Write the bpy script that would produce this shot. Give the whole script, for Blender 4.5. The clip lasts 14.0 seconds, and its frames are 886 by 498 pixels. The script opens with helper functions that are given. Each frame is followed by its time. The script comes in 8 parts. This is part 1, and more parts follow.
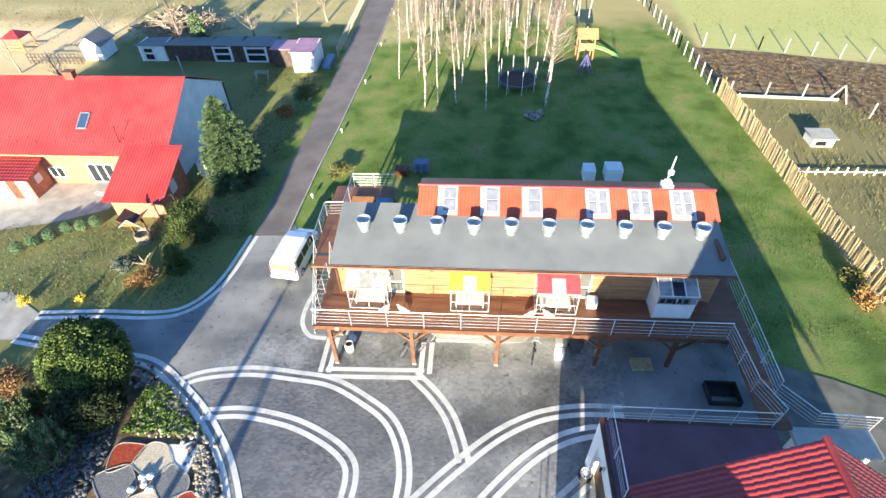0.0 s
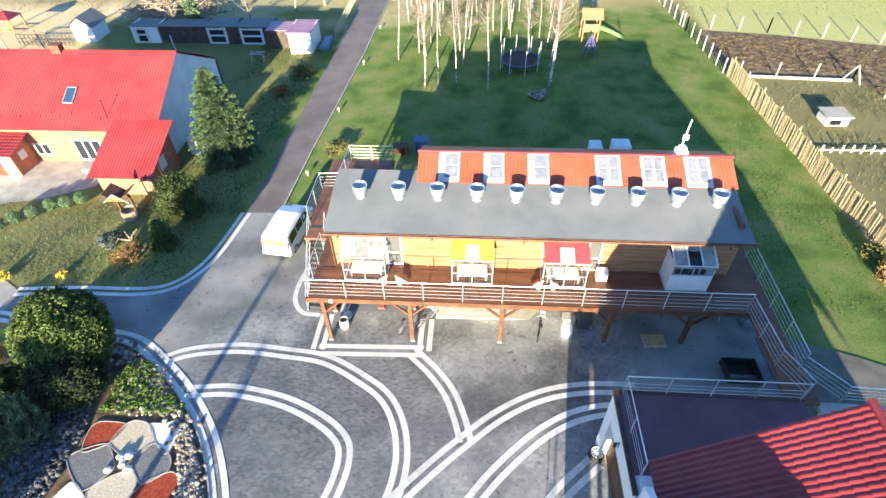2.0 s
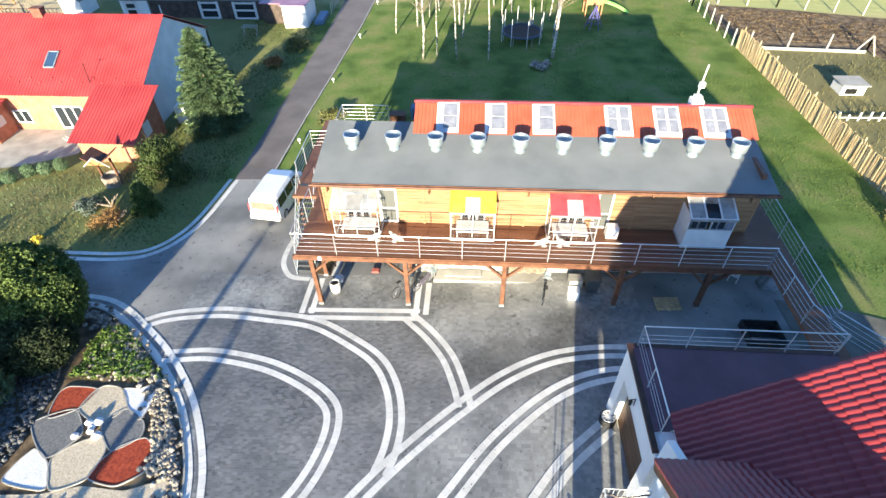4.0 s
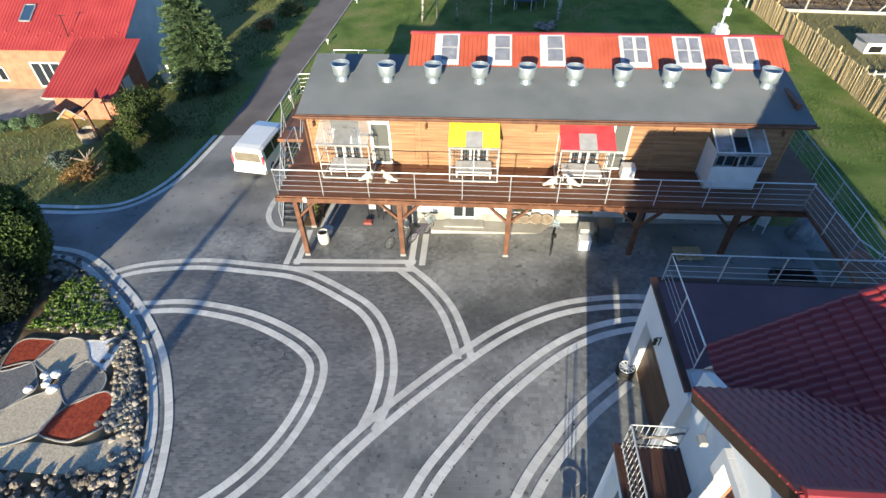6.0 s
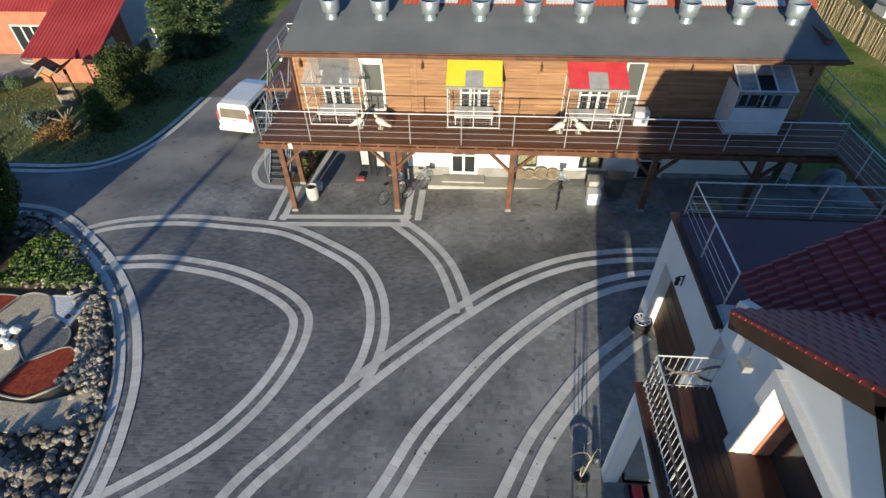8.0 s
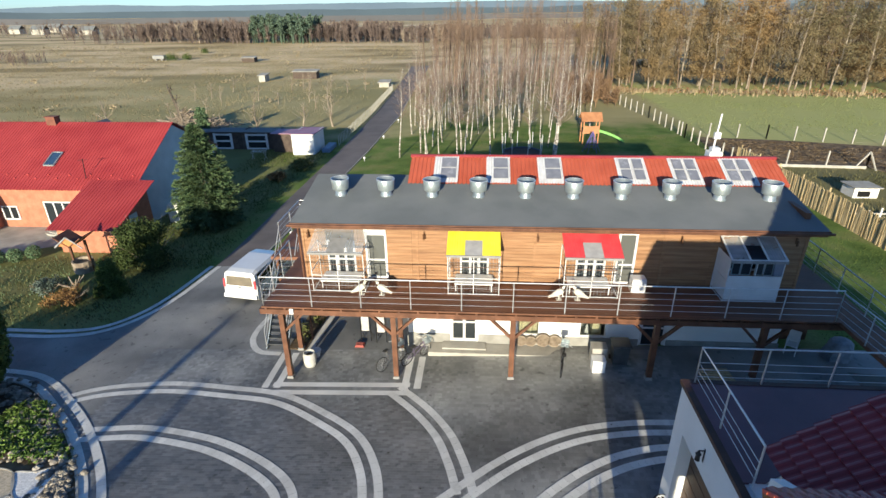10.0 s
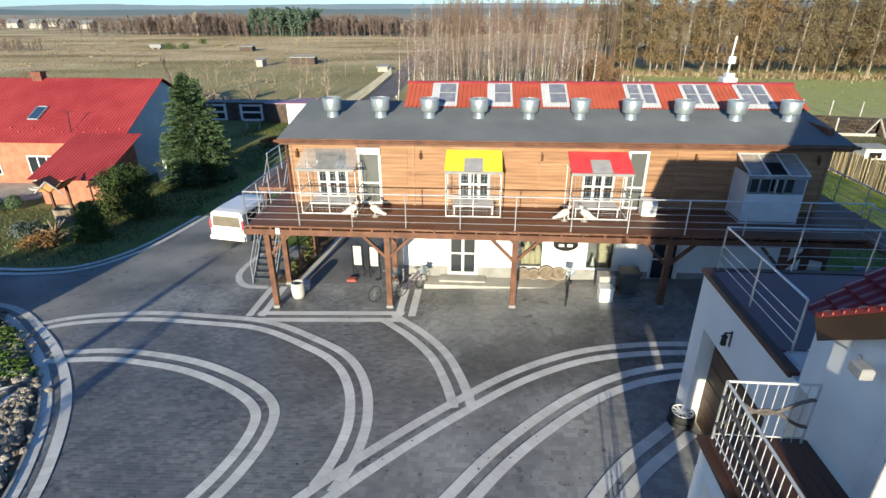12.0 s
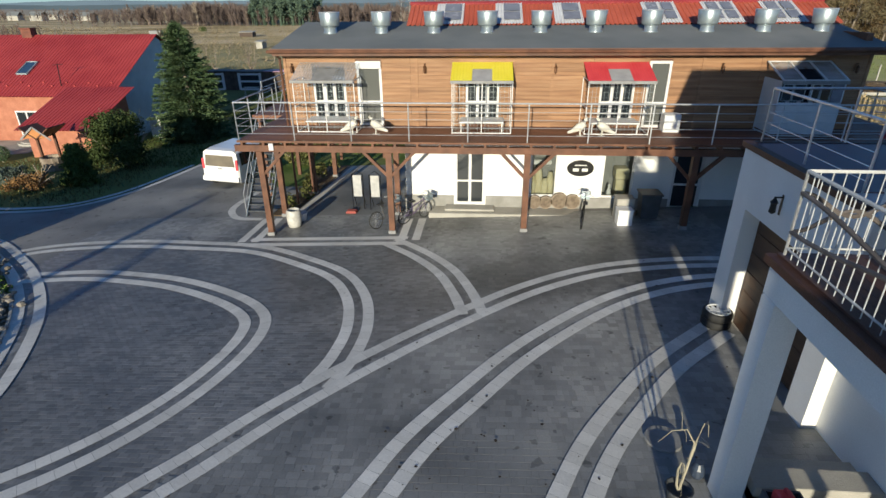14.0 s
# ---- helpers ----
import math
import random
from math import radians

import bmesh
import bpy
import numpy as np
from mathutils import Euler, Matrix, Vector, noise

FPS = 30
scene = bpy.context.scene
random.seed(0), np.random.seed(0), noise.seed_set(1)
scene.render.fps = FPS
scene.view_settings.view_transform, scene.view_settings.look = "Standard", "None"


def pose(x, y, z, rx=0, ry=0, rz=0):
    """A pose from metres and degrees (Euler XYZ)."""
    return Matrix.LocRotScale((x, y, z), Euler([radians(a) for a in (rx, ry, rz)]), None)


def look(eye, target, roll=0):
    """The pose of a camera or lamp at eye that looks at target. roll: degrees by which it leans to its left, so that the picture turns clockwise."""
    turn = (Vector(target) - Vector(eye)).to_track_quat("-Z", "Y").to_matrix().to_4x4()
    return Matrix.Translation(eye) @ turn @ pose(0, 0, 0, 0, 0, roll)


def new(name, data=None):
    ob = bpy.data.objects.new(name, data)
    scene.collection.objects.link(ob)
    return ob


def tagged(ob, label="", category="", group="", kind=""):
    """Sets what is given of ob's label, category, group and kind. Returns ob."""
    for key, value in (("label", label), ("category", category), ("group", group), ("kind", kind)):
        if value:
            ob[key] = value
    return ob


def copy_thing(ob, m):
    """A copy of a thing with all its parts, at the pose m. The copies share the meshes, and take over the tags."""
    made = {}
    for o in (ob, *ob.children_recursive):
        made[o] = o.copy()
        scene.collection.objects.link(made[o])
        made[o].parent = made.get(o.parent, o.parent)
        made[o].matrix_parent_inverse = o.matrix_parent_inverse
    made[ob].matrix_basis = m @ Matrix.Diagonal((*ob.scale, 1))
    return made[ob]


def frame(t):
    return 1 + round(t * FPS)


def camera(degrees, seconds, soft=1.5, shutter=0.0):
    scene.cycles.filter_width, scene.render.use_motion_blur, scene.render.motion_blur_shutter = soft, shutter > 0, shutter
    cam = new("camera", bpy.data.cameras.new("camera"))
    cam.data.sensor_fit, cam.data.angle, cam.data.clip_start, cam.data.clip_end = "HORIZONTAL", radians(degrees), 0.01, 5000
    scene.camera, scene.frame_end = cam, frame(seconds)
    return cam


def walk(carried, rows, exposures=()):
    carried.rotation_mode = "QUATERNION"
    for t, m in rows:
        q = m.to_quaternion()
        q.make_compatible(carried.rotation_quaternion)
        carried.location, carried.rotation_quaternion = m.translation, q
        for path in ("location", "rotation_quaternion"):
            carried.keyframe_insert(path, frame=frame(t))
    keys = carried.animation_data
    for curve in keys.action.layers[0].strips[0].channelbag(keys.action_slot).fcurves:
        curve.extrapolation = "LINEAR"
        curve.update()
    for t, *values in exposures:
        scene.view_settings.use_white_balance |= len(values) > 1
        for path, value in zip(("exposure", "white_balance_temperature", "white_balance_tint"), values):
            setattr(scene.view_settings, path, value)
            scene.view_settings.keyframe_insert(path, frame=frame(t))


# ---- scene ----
cam = camera(80.0, 14.0)
# seconds, x, y, z, yaw, pitch, lean to the right
ROWS = [
    (0.0, 1.576, -0.039, 25.442, 4.59, -43.65, 1.66),
    (0.5, 1.538, -0.014, 24.945, 4.53, -43.6, 1.59),
    (1.0, 1.504, -0.021, 24.369, 4.52, -43.55, 1.49),
    (1.5, 1.455, -0.087, 23.725, 4.46, -43.43, 1.42),
    (2.0, 1.438, -0.048, 22.997, 4.44, -43.34, 1.34),
    (2.5, 1.438, -0.072, 22.309, 4.42, -43.29, 1.27),
    (3.0, 1.439, -0.127, 21.624, 4.35, -43.26, 1.18),
    (5.5, 1.475, -0.252, 17.444, 4.3, -43.0, 1.0),
    (6.0, 1.518, -0.221, 16.602, 4.4, -43.08, 1.02),
    (6.5, 1.544, -0.186, 15.79, 4.42, -43.18, 0.98),
    (7.0, 1.573, -0.217, 14.903, 4.44, -43.12, 0.99),
    (7.5, 1.607, -0.215, 14.153, 4.52, -43.17, 1.02),
    (8.0, 1.642, -0.241, 13.993, 4.58, -43.08, 1.02),
    (8.1, 1.643, -0.235, 14.0, 4.57, -42.6, 1.02),
    (8.5, 1.65, -0.159, 14.087, 4.51, -33.94, 1.03),
    (8.7, 1.674, -0.122, 14.089, 4.55, -29.59, 1.11),
    (9.0, 1.68, -0.13, 14.07, 4.53, -25.2, 1.05),
    (9.5, 1.69, -0.14, 13.98, 4.5, -24.8, 0.9),
    (10.0, 1.69, -0.15, 13.75, 4.47, -24.8, 0.75),
    (10.5, 1.69, -0.17, 13.3, 4.44, -24.77, 0.58),
    (10.8, 1.69, -0.18, 12.868, 4.41, -24.75, 0.43),
    (11.0, 1.65, -0.201, 12.44, 4.29, -24.65, 0.31),
    (11.5, 1.687, -0.219, 11.373, 4.28, -24.54, 0.23),
    (12.0, 1.692, -0.229, 10.327, 4.25, -24.55, 0.24),
    (12.5, 1.657, -0.191, 9.255, 4.28, -24.71, 0.36),
    (13.0, 1.576, -0.151, 8.3, 4.35, -24.74, 0.41),
    (13.5, 1.513, -0.063, 7.571, 4.49, -24.95, 0.56),
    (14.0, 1.532, -0.094, 7.31, 4.53, -24.97, 0.51),
]
EXPOSURES = [(t, stops, kelvin, 3) for t, stops, kelvin in ((0.0, 2.17, 6600), (3.0, 2.2, 6600), (5.5, 1.55, 6550), (6.5, 1.15, 6500), (8.0, 0.66, 6550), (8.6, 0.56, 6600), (9.0, 0.67, 6500), (11.0, 1.0, 6400), (12.5, 0.85, 6300), (14.0, 0.38, 6250))]
walk(cam, [(t, pose(x, y, z, 90 + pitch, 0, yaw) @ pose(0, 0, 0, 0, 0, -lean)) for t, x, y, z, yaw, pitch, lean in ROWS], EXPOSURES)

# ---- world, sun ----
SUN_AZ, SUN_EL = 7.6, 12.3
world = bpy.data.worlds.new("world")
scene.world = world
world.use_nodes = True
wn = world.node_tree.nodes
sky = wn.new("ShaderNodeTexSky")
sky.sky_type, sky.sun_disc = "NISHITA", False
sky.sun_elevation, sky.sun_rotation = radians(SUN_EL), radians(180 + SUN_AZ)
sky.dust_density, sky.ozone_density, sky.air_density = 0.25, 4.5, 0.7
wn["Background"].inputs[1].default_value = 0.112
world.node_tree.links.new(sky.outputs[0], wn["Background"].inputs[0])
sun = new("sun", bpy.data.lights.new("sun", "SUN"))
sun.data.energy, sun.data.angle, sun.data.color = 5.0, radians(0.55), (1.0, 0.86, 0.66)
sun.matrix_world = look((-6.0, -60.0, 13.0), (-6.0 + math.sin(radians(SUN_AZ)) * 60, -60 + math.cos(radians(SUN_AZ)) * 60, 13.0 - 60 * math.tan(radians(SUN_EL))))


# ---- materials ----
def material(name, colors, rough=0.7, scale=6.0, metal=0.0, bump=0.0, bump_scale=40.0, vary=0.0, stretch=(1, 1, 1), spec=0.4, island=0.0, fine=0.15, detail=6.0, spots=0.0):
    """colors: two or three tones mixed by noise; vary: per-object brightness change; island: the same for each joined piece."""
    m = bpy.data.materials.new(name)
    m.use_nodes = True
    n, l = m.node_tree.nodes, m.node_tree.links
    p = n["Principled BSDF"]
    p.inputs["Roughness"].default_value, p.inputs["Metallic"].default_value = rough, metal
    p.inputs["Specular IOR Level"].default_value = spec
    co = n.new("ShaderNodeTexCoord")
    mp = n.new("ShaderNodeMapping")
    mp.inputs["Scale"].default_value = stretch
    geo = n.new("ShaderNodeNewGeometry")
    l.new(geo.outputs["Position"], mp.inputs[0])
    big = n.new("ShaderNodeTexNoise")
    big.inputs["Scale"].default_value, big.inputs["Detail"].default_value = scale, detail
    l.new(mp.outputs[0], big.inputs["Vector"])
    ramp = n.new("ShaderNodeValToRGB")
    e = ramp.color_ramp.elements
    cs = [(*c, 1.0) for c in colors]
    e[0].position, e[0].color = 0.34, cs[0]
    e[1].position, e[1].color = 0.66, cs[-1]
    if len(cs) == 3:
        k = e.new(0.5)
        k.color = cs[1]
    l.new(big.outputs["Fac"], ramp.inputs[0])
    small = n.new("ShaderNodeTexNoise")
    small.inputs["Scale"].default_value, small.inputs["Detail"].default_value = bump_scale, 4.0
    l.new(mp.outputs[0], small.inputs["Vector"])
    hsv = n.new("ShaderNodeHueSaturation")
    l.new(ramp.outputs[0], hsv.inputs["Color"])
    add = n.new("ShaderNodeMath")
    add.operation, add.inputs[1].default_value, add.inputs[2].default_value = "MULTIPLY_ADD", 2 * fine, 1 - fine
    l.new(small.outputs["Fac"], add.inputs[0])
    last = add.outputs[0]
    if spots:
        for size, lo, hi in ((0.22, 0.5, 0.66), (3.0, 0.655, 0.675)):
            sp = n.new("ShaderNodeTexNoise")
            sp.inputs["Scale"].default_value, sp.inputs["Detail"].default_value = size, 3.0
            l.new(mp.outputs[0], sp.inputs["Vector"])
            mr = n.new("ShaderNodeMapRange")
            for key, value in (("From Min", lo), ("From Max", hi), ("To Min", 1.0), ("To Max", 1.0 - spots)):
                mr.inputs[key].default_value = value
            l.new(sp.outputs["Fac"], mr.inputs["Value"])
            ml = n.new("ShaderNodeMath")
            ml.operation = "MULTIPLY"
            l.new(last, ml.inputs[0]), l.new(mr.outputs[0], ml.inputs[1])
            last = ml.outputs[0]
    for amount, socket in ((vary, "object"), (island, "island")):
        if amount:
            src = n.new("ShaderNodeObjectInfo").outputs["Random"] if socket == "object" else geo.outputs["Random Per Island"]
            k = n.new("ShaderNodeMath")
            k.operation, k.inputs[1].default_value, k.inputs[2].default_value = "MULTIPLY_ADD", 2 * amount, -amount
            l.new(src, k.inputs[0])
            s = n.new("ShaderNodeMath")
            s.operation = "ADD"
            l.new(last, s.inputs[0]), l.new(k.outputs[0], s.inputs[1])
            last = s.outputs[0]
    l.new(last, hsv.inputs["Value"])
    l.new(hsv.outputs[0], p.inputs["Base Color"])
    rr = n.new("ShaderNodeMath")
    rr.operation, rr.inputs[1].default_value, rr.inputs[2].default_value = "MULTIPLY_ADD", 0.2, rough - 0.1
    l.new(big.outputs["Fac"], rr.inputs[0])
    l.new(rr.outputs[0], p.inputs["Roughness"])
    if bump:
        b = n.new("ShaderNodeBump")
        b.inputs["Strength"].default_value, b.inputs["Distance"].default_value = bump, 0.02
        l.new(small.outputs["Fac"], b.inputs["Height"])
        l.new(b.outputs[0], p.inputs["Normal"])
    return m


def window_glass(name):
    """See-through pane with a little gloss."""
    m = bpy.data.materials.new(name)
    m.use_nodes = True
    n, l = m.node_tree.nodes, m.node_tree.links
    p = n["Principled BSDF"]
    p.inputs["Base Color"].default_value, p.inputs["Roughness"].default_value = (0.05, 0.06, 0.06, 1), 0.05
    t = n.new("ShaderNodeBsdfTransparent")
    t.inputs[0].default_value = (0.93, 0.95, 0.94, 1)
    mix = n.new("ShaderNodeMixShader")
    mix.inputs[0].default_value = 0.15
    l.new(t.outputs[0], mix.inputs[1]), l.new(p.outputs[0], mix.inputs[2])
    l.new(mix.outputs[0], n["Material Output"].inputs[0])
    return m


def glassy(name, color=(0.02, 0.025, 0.03), rough=0.08):
    m = material(name, [color, color], rough, spec=0.6, fine=0.03)
    return m


def clear(name, tint=(0.9, 0.95, 0.97), rough=0.25, solid=0.35):
    """Translucent plastic sheet: part see-through, part milky."""
    m = bpy.data.materials.new(name)
    m.use_nodes = True
    n, l = m.node_tree.nodes, m.node_tree.links
    p = n["Principled BSDF"]
    p.inputs["Base Color"].default_value, p.inputs["Roughness"].default_value = (*tint, 1), rough
    t = n.new("ShaderNodeBsdfTransparent")
    t.inputs[0].default_value = (*tint, 1)
    mix = n.new("ShaderNodeMixShader")
    ns = n.new("ShaderNodeTexNoise")
    ns.inputs["Scale"].default_value = 3.0
    k = n.new("ShaderNodeMath")
    k.operation, k.inputs[1].default_value, k.inputs[2].default_value = "MULTIPLY_ADD", 0.4, solid - 0.2
    l.new(ns.outputs["Fac"], k.inputs[0]), l.new(k.outputs[0], mix.inputs[0])
    l.new(t.outputs[0], mix.inputs[1]), l.new(p.outputs[0], mix.inputs[2])
    l.new(mix.outputs[0], n["Material Output"].inputs[0])
    return m


def ground_material():
    """Lawn behind the loft, worn meadow further out, rough grass between: land cover by place with ragged borders."""
    m = material("ground_cover", [(0.075, 0.12, 0.03), (0.13, 0.19, 0.05), (0.2, 0.21, 0.08)], 0.95, 0.35, bump=0.8, bump_scale=9.0, fine=0.4, spec=0.1)
    n, l = m.node_tree.nodes, m.node_tree.links
    p = n["Principled BSDF"]
    lawn = p.inputs["Base Color"].links[0].from_socket
    geo = n.new("ShaderNodeNewGeometry")
    wob = n.new("ShaderNodeTexNoise")
    wob.inputs["Scale"].default_value, wob.inputs["Detail"].default_value = 0.06, 7
    l.new(geo.outputs["Position"], wob.inputs["Vector"])
    sep = n.new("ShaderNodeSeparateXYZ")
    l.new(geo.outputs["Position"], sep.inputs[0])

    def op(kind, a, b=None, c=None):
        k = n.new("ShaderNodeMath")
        k.operation = kind
        for i, v in enumerate((a, b, c)):
            if v is None:
                continue
            if hasattr(v, "links"):
                l.new(v, k.inputs[i])
            else:
                k.inputs[i].default_value = v
        return k.outputs[0]

    def ramp_to(v, lo, hi):
        k = n.new("ShaderNodeMapRange")
        k.inputs["From Min"].default_value, k.inputs["From Max"].default_value = lo, hi
        l.new(v, k.inputs["Value"])
        return k.outputs[0]

    ragged = op("MULTIPLY_ADD", wob.outputs["Fac"], 50.0, -25.0)
    far = ramp_to(op("ADD", sep.outputs["Y"], ragged), 66.0, 76.0)
    left = ramp_to(op("SUBTRACT", -44.0, op("ADD", sep.outputs["X"], ragged)), 0.0, 8.0)
    right = ramp_to(op("ADD", sep.outputs["X"], op("MULTIPLY", ragged, 0.05)), 26.0, 27.5)
    # worn olive garden west of the lane
    yardside = n.new("ShaderNodeMix")
    yardside.data_type = "RGBA"
    yardside.inputs["B"].default_value = (0.24, 0.215, 0.095, 1)
    l.new(op("MULTIPLY", ramp_to(op("SUBTRACT", -15.0, op("ADD", sep.outputs["X"], op("MULTIPLY", ragged, 0.12))), 0.0, 2.0), op("MULTIPLY", wob.outputs["Fac"], 1.25)), yardside.inputs["Factor"]), l.new(lawn, yardside.inputs["A"])
    lawn = yardside.outputs["Result"]
    mea = n.new("ShaderNodeTexNoise")
    mea.inputs["Scale"].default_value, mea.inputs["Detail"].default_value = 0.035, 9
    mp = n.new("ShaderNodeMapping")
    mp.inputs["Scale"].default_value = (0.6, 1.6, 1)
    l.new(geo.outputs["Position"], mp.inputs[0]), l.new(mp.outputs[0], mea.inputs["Vector"])
    mr = n.new("ShaderNodeValToRGB")
    e = mr.color_ramp.elements
    e[0].position, e[0].color = 0.38, (0.3, 0.235, 0.125, 1)
    e[1].position, e[1].color = 0.6, (0.7, 0.55, 0.34, 1)
    k = e.new(0.48)
    k.color = (0.56, 0.44, 0.25, 1)
    l.new(mea.outputs["Fac"], mr.inputs[0])
    mask = op("MAXIMUM", op("MAXIMUM", far, left), right)
    mix = n.new("ShaderNodeMix")
    mix.data_type = "RGBA"
    l.new(mask, mix.inputs["Factor"]), l.new(lawn, mix.inputs["A"]), l.new(mr.outputs[0], mix.inputs["B"])
    # grazed orchard ground beside the lane stays olive green
    graze = op("MULTIPLY", ramp_to(op("SUBTRACT", 230.0, op("ADD", sep.outputs["Y"], op("MULTIPLY", ragged, 2.2))), 80.0, 120.0), ramp_to(op("ADD", sep.outputs["X"], op("MULTIPLY", ragged, 2.0)), -110.0, -60.0))
    mix3 = n.new("ShaderNodeMix")
    mix3.data_type = "RGBA"
    mix3.inputs["B"].default_value = (0.3, 0.28, 0.13, 1)
    l.new(op("MULTIPLY", op("MULTIPLY", graze, far), 0.75), mix3.inputs["Factor"]), l.new(mix.outputs["Result"], mix3.inputs["A"])
    # weedy plot behind the paling fence
    mix4 = n.new("ShaderNodeMix")
    mix4.data_type = "RGBA"
    mix4.inputs["B"].default_value = (0.2, 0.18, 0.085, 1)
    l.new(op("MULTIPLY", right, op("SUBTRACT", 1.0, ramp_to(sep.outputs["Y"], 55.0, 60.0))), mix4.inputs["Factor"]), l.new(mix3.outputs["Result"], mix4.inputs["A"])
    # the far pasture to the east is greener
    field = op("MULTIPLY", ramp_to(op("ADD", sep.outputs["X"], op("MULTIPLY", ragged, 0.05)), 26.5, 28.0), op("MULTIPLY", ramp_to(sep.outputs["Y"], 55.0, 60.0), ramp_to(op("SUBTRACT", 200.0, op("ADD", sep.outputs["Y"], ragged)), 90.0, 100.0)))
    mix2 = n.new("ShaderNodeMix")
    mix2.data_type = "RGBA"
    mix2.inputs["B"].default_value = (0.4, 0.41, 0.17, 1)
    l.new(field, mix2.inputs["Factor"]), l.new(mix4.outputs["Result"], mix2.inputs["A"])
    l.new(mix2.outputs["Result"], p.inputs["Base Color"])
    return m


GROUND = ground_material()
PAVING = material("grey_concrete_pavers", [(0.15, 0.154, 0.154), (0.25, 0.253, 0.25), (0.36, 0.358, 0.345)], 0.5, 0.3, bump=0.12, bump_scale=30, spec=0.5, island=0.17, detail=9.0, spots=0.4)
PAVING_DARK = material("graphite_concrete_pavers", [(0.11, 0.112, 0.112), (0.16, 0.161, 0.161), (0.215, 0.214, 0.212)], 0.46, 0.35, bump=0.12, bump_scale=30, spec=0.85, island=0.26, detail=9.0, spots=0.3)
PAVING_LIGHT = material("pale_concrete_band", [(0.58, 0.57, 0.54), (0.72, 0.71, 0.68)], 0.75, 0.8, bump=0.2, bump_scale=25, island=0.07, vary=0.05)
JOINT = material("paving_with_sanded_joints", [(0.14, 0.142, 0.142), (0.22, 0.22, 0.216), (0.3, 0.296, 0.284)], 0.65, 0.3, bump=0.3, bump_scale=18, fine=0.2, spots=0.35)


def damp(m, spots):
    """Dark damp stains with ragged borders on the paving: (x, y, half width, half depth, strength)."""
    n, l = m.node_tree.nodes, m.node_tree.links
    p = n["Principled BSDF"]
    base = p.inputs["Base Color"].links[0].from_socket
    geo = n.new("ShaderNodeNewGeometry")
    wob = n.new("ShaderNodeTexNoise")
    wob.inputs["Scale"].default_value, wob.inputs["Detail"].default_value = 0.55, 8
    l.new(geo.outputs["Position"], wob.inputs["Vector"])
    for x, y, a, b, k in spots:
        mp = n.new("ShaderNodeMapping")
        mp.inputs["Location"].default_value, mp.inputs["Scale"].default_value = (-x / a, -y / b, 0), (1 / a, 1 / b, 0)
        l.new(geo.outputs["Position"], mp.inputs[0])
        far = n.new("ShaderNodeVectorMath")
        far.operation = "LENGTH"
        l.new(mp.outputs[0], far.inputs[0])
        edge = n.new("ShaderNodeMath")
        edge.operation = "MULTIPLY_ADD"
        edge.inputs[1].default_value = 1.7
        l.new(wob.outputs["Fac"], edge.inputs[0]), l.new(far.outputs["Value"], edge.inputs[2])
        fade = n.new("ShaderNodeMapRange")
        fade.interpolation_type = "SMOOTHSTEP"
        for key, v in (("From Min", 1.35), ("From Max", 2.1), ("To Min", 1 - k), ("To Max", 1.0)):
            fade.inputs[key].default_value = v
        l.new(edge.outputs[0], fade.inputs["Value"])
        mul = n.new("ShaderNodeVectorMath")
        mul.operation = "SCALE"
        l.new(base, mul.inputs[0]), l.new(fade.outputs[0], mul.inputs["Scale"])
        base = mul.outputs[0]
    l.new(base, p.inputs["Base Color"])


STAINS = ((4.3, 13.7, 3.6, 1.7, 0.5), (2.0, 17.9, 3.0, 0.9, 0.25), (7.2, 16.0, 2.4, 1.6, 0.3), (-3.6, 21.0, 1.1, 1.8, 0.3))
for m_ in (PAVING, JOINT):
    damp(m_, STAINS)
ASPHALT = material("road_pavers", [(0.12, 0.105, 0.1), (0.17, 0.15, 0.145)], 0.8, 0.5, bump=0.3, bump_scale=12)
CONCRETE = material("worn_concrete", [(0.3, 0.29, 0.26), (0.42, 0.4, 0.36)], 0.85, 1.2, bump=0.3)
SOIL = material("dark_soil", [(0.06, 0.04, 0.024), (0.13, 0.09, 0.052), (0.21, 0.155, 0.095)], 0.95, 1.5, bump=0.9, bump_scale=6)
WHITE_WALL = material("white_render", [(0.7, 0.7, 0.69), (0.78, 0.78, 0.77)], 0.85, 0.8, bump=0.12, bump_scale=60)
WHITE = material("white_paint", [(0.58, 0.58, 0.58), (0.66, 0.66, 0.66)], 0.45, 2.0)
PLANK = material("honey_stained_planks", [(0.215, 0.108, 0.052), (0.28, 0.15, 0.075), (0.345, 0.2, 0.108)], 0.6, 1.6, stretch=(0.35, 3, 6), bump=0.2, bump_scale=20, vary=0.12, fine=0.16)
TIMBER = material("brown_stained_timber", [(0.085, 0.036, 0.02), (0.155, 0.068, 0.037)], 0.55, 2.5, bump=0.25, vary=0.08)
DECKING = material("dark_deck_boards", [(0.13, 0.055, 0.03), (0.2, 0.09, 0.05)], 0.6, 1.2, stretch=(0.3, 2, 2), bump=0.3, vary=0.14)
FELT = material("grey_roofing_felt", [(0.138, 0.15, 0.155), (0.16, 0.172, 0.177), (0.178, 0.188, 0.193)], 0.9, 0.7, bump=0.4, bump_scale=50)
RED_TILE = material("orange_red_roof_sheet", [(0.36, 0.075, 0.04), (0.45, 0.105, 0.06)], 0.5, 0.9, spec=0.4, fine=0.12)
RED_TILE_B = material("dark_red_glazed_tile", [(0.185, 0.024, 0.029), (0.255, 0.038, 0.043)], 0.36, 0.8, spec=0.4, fine=0.15, vary=0.05)
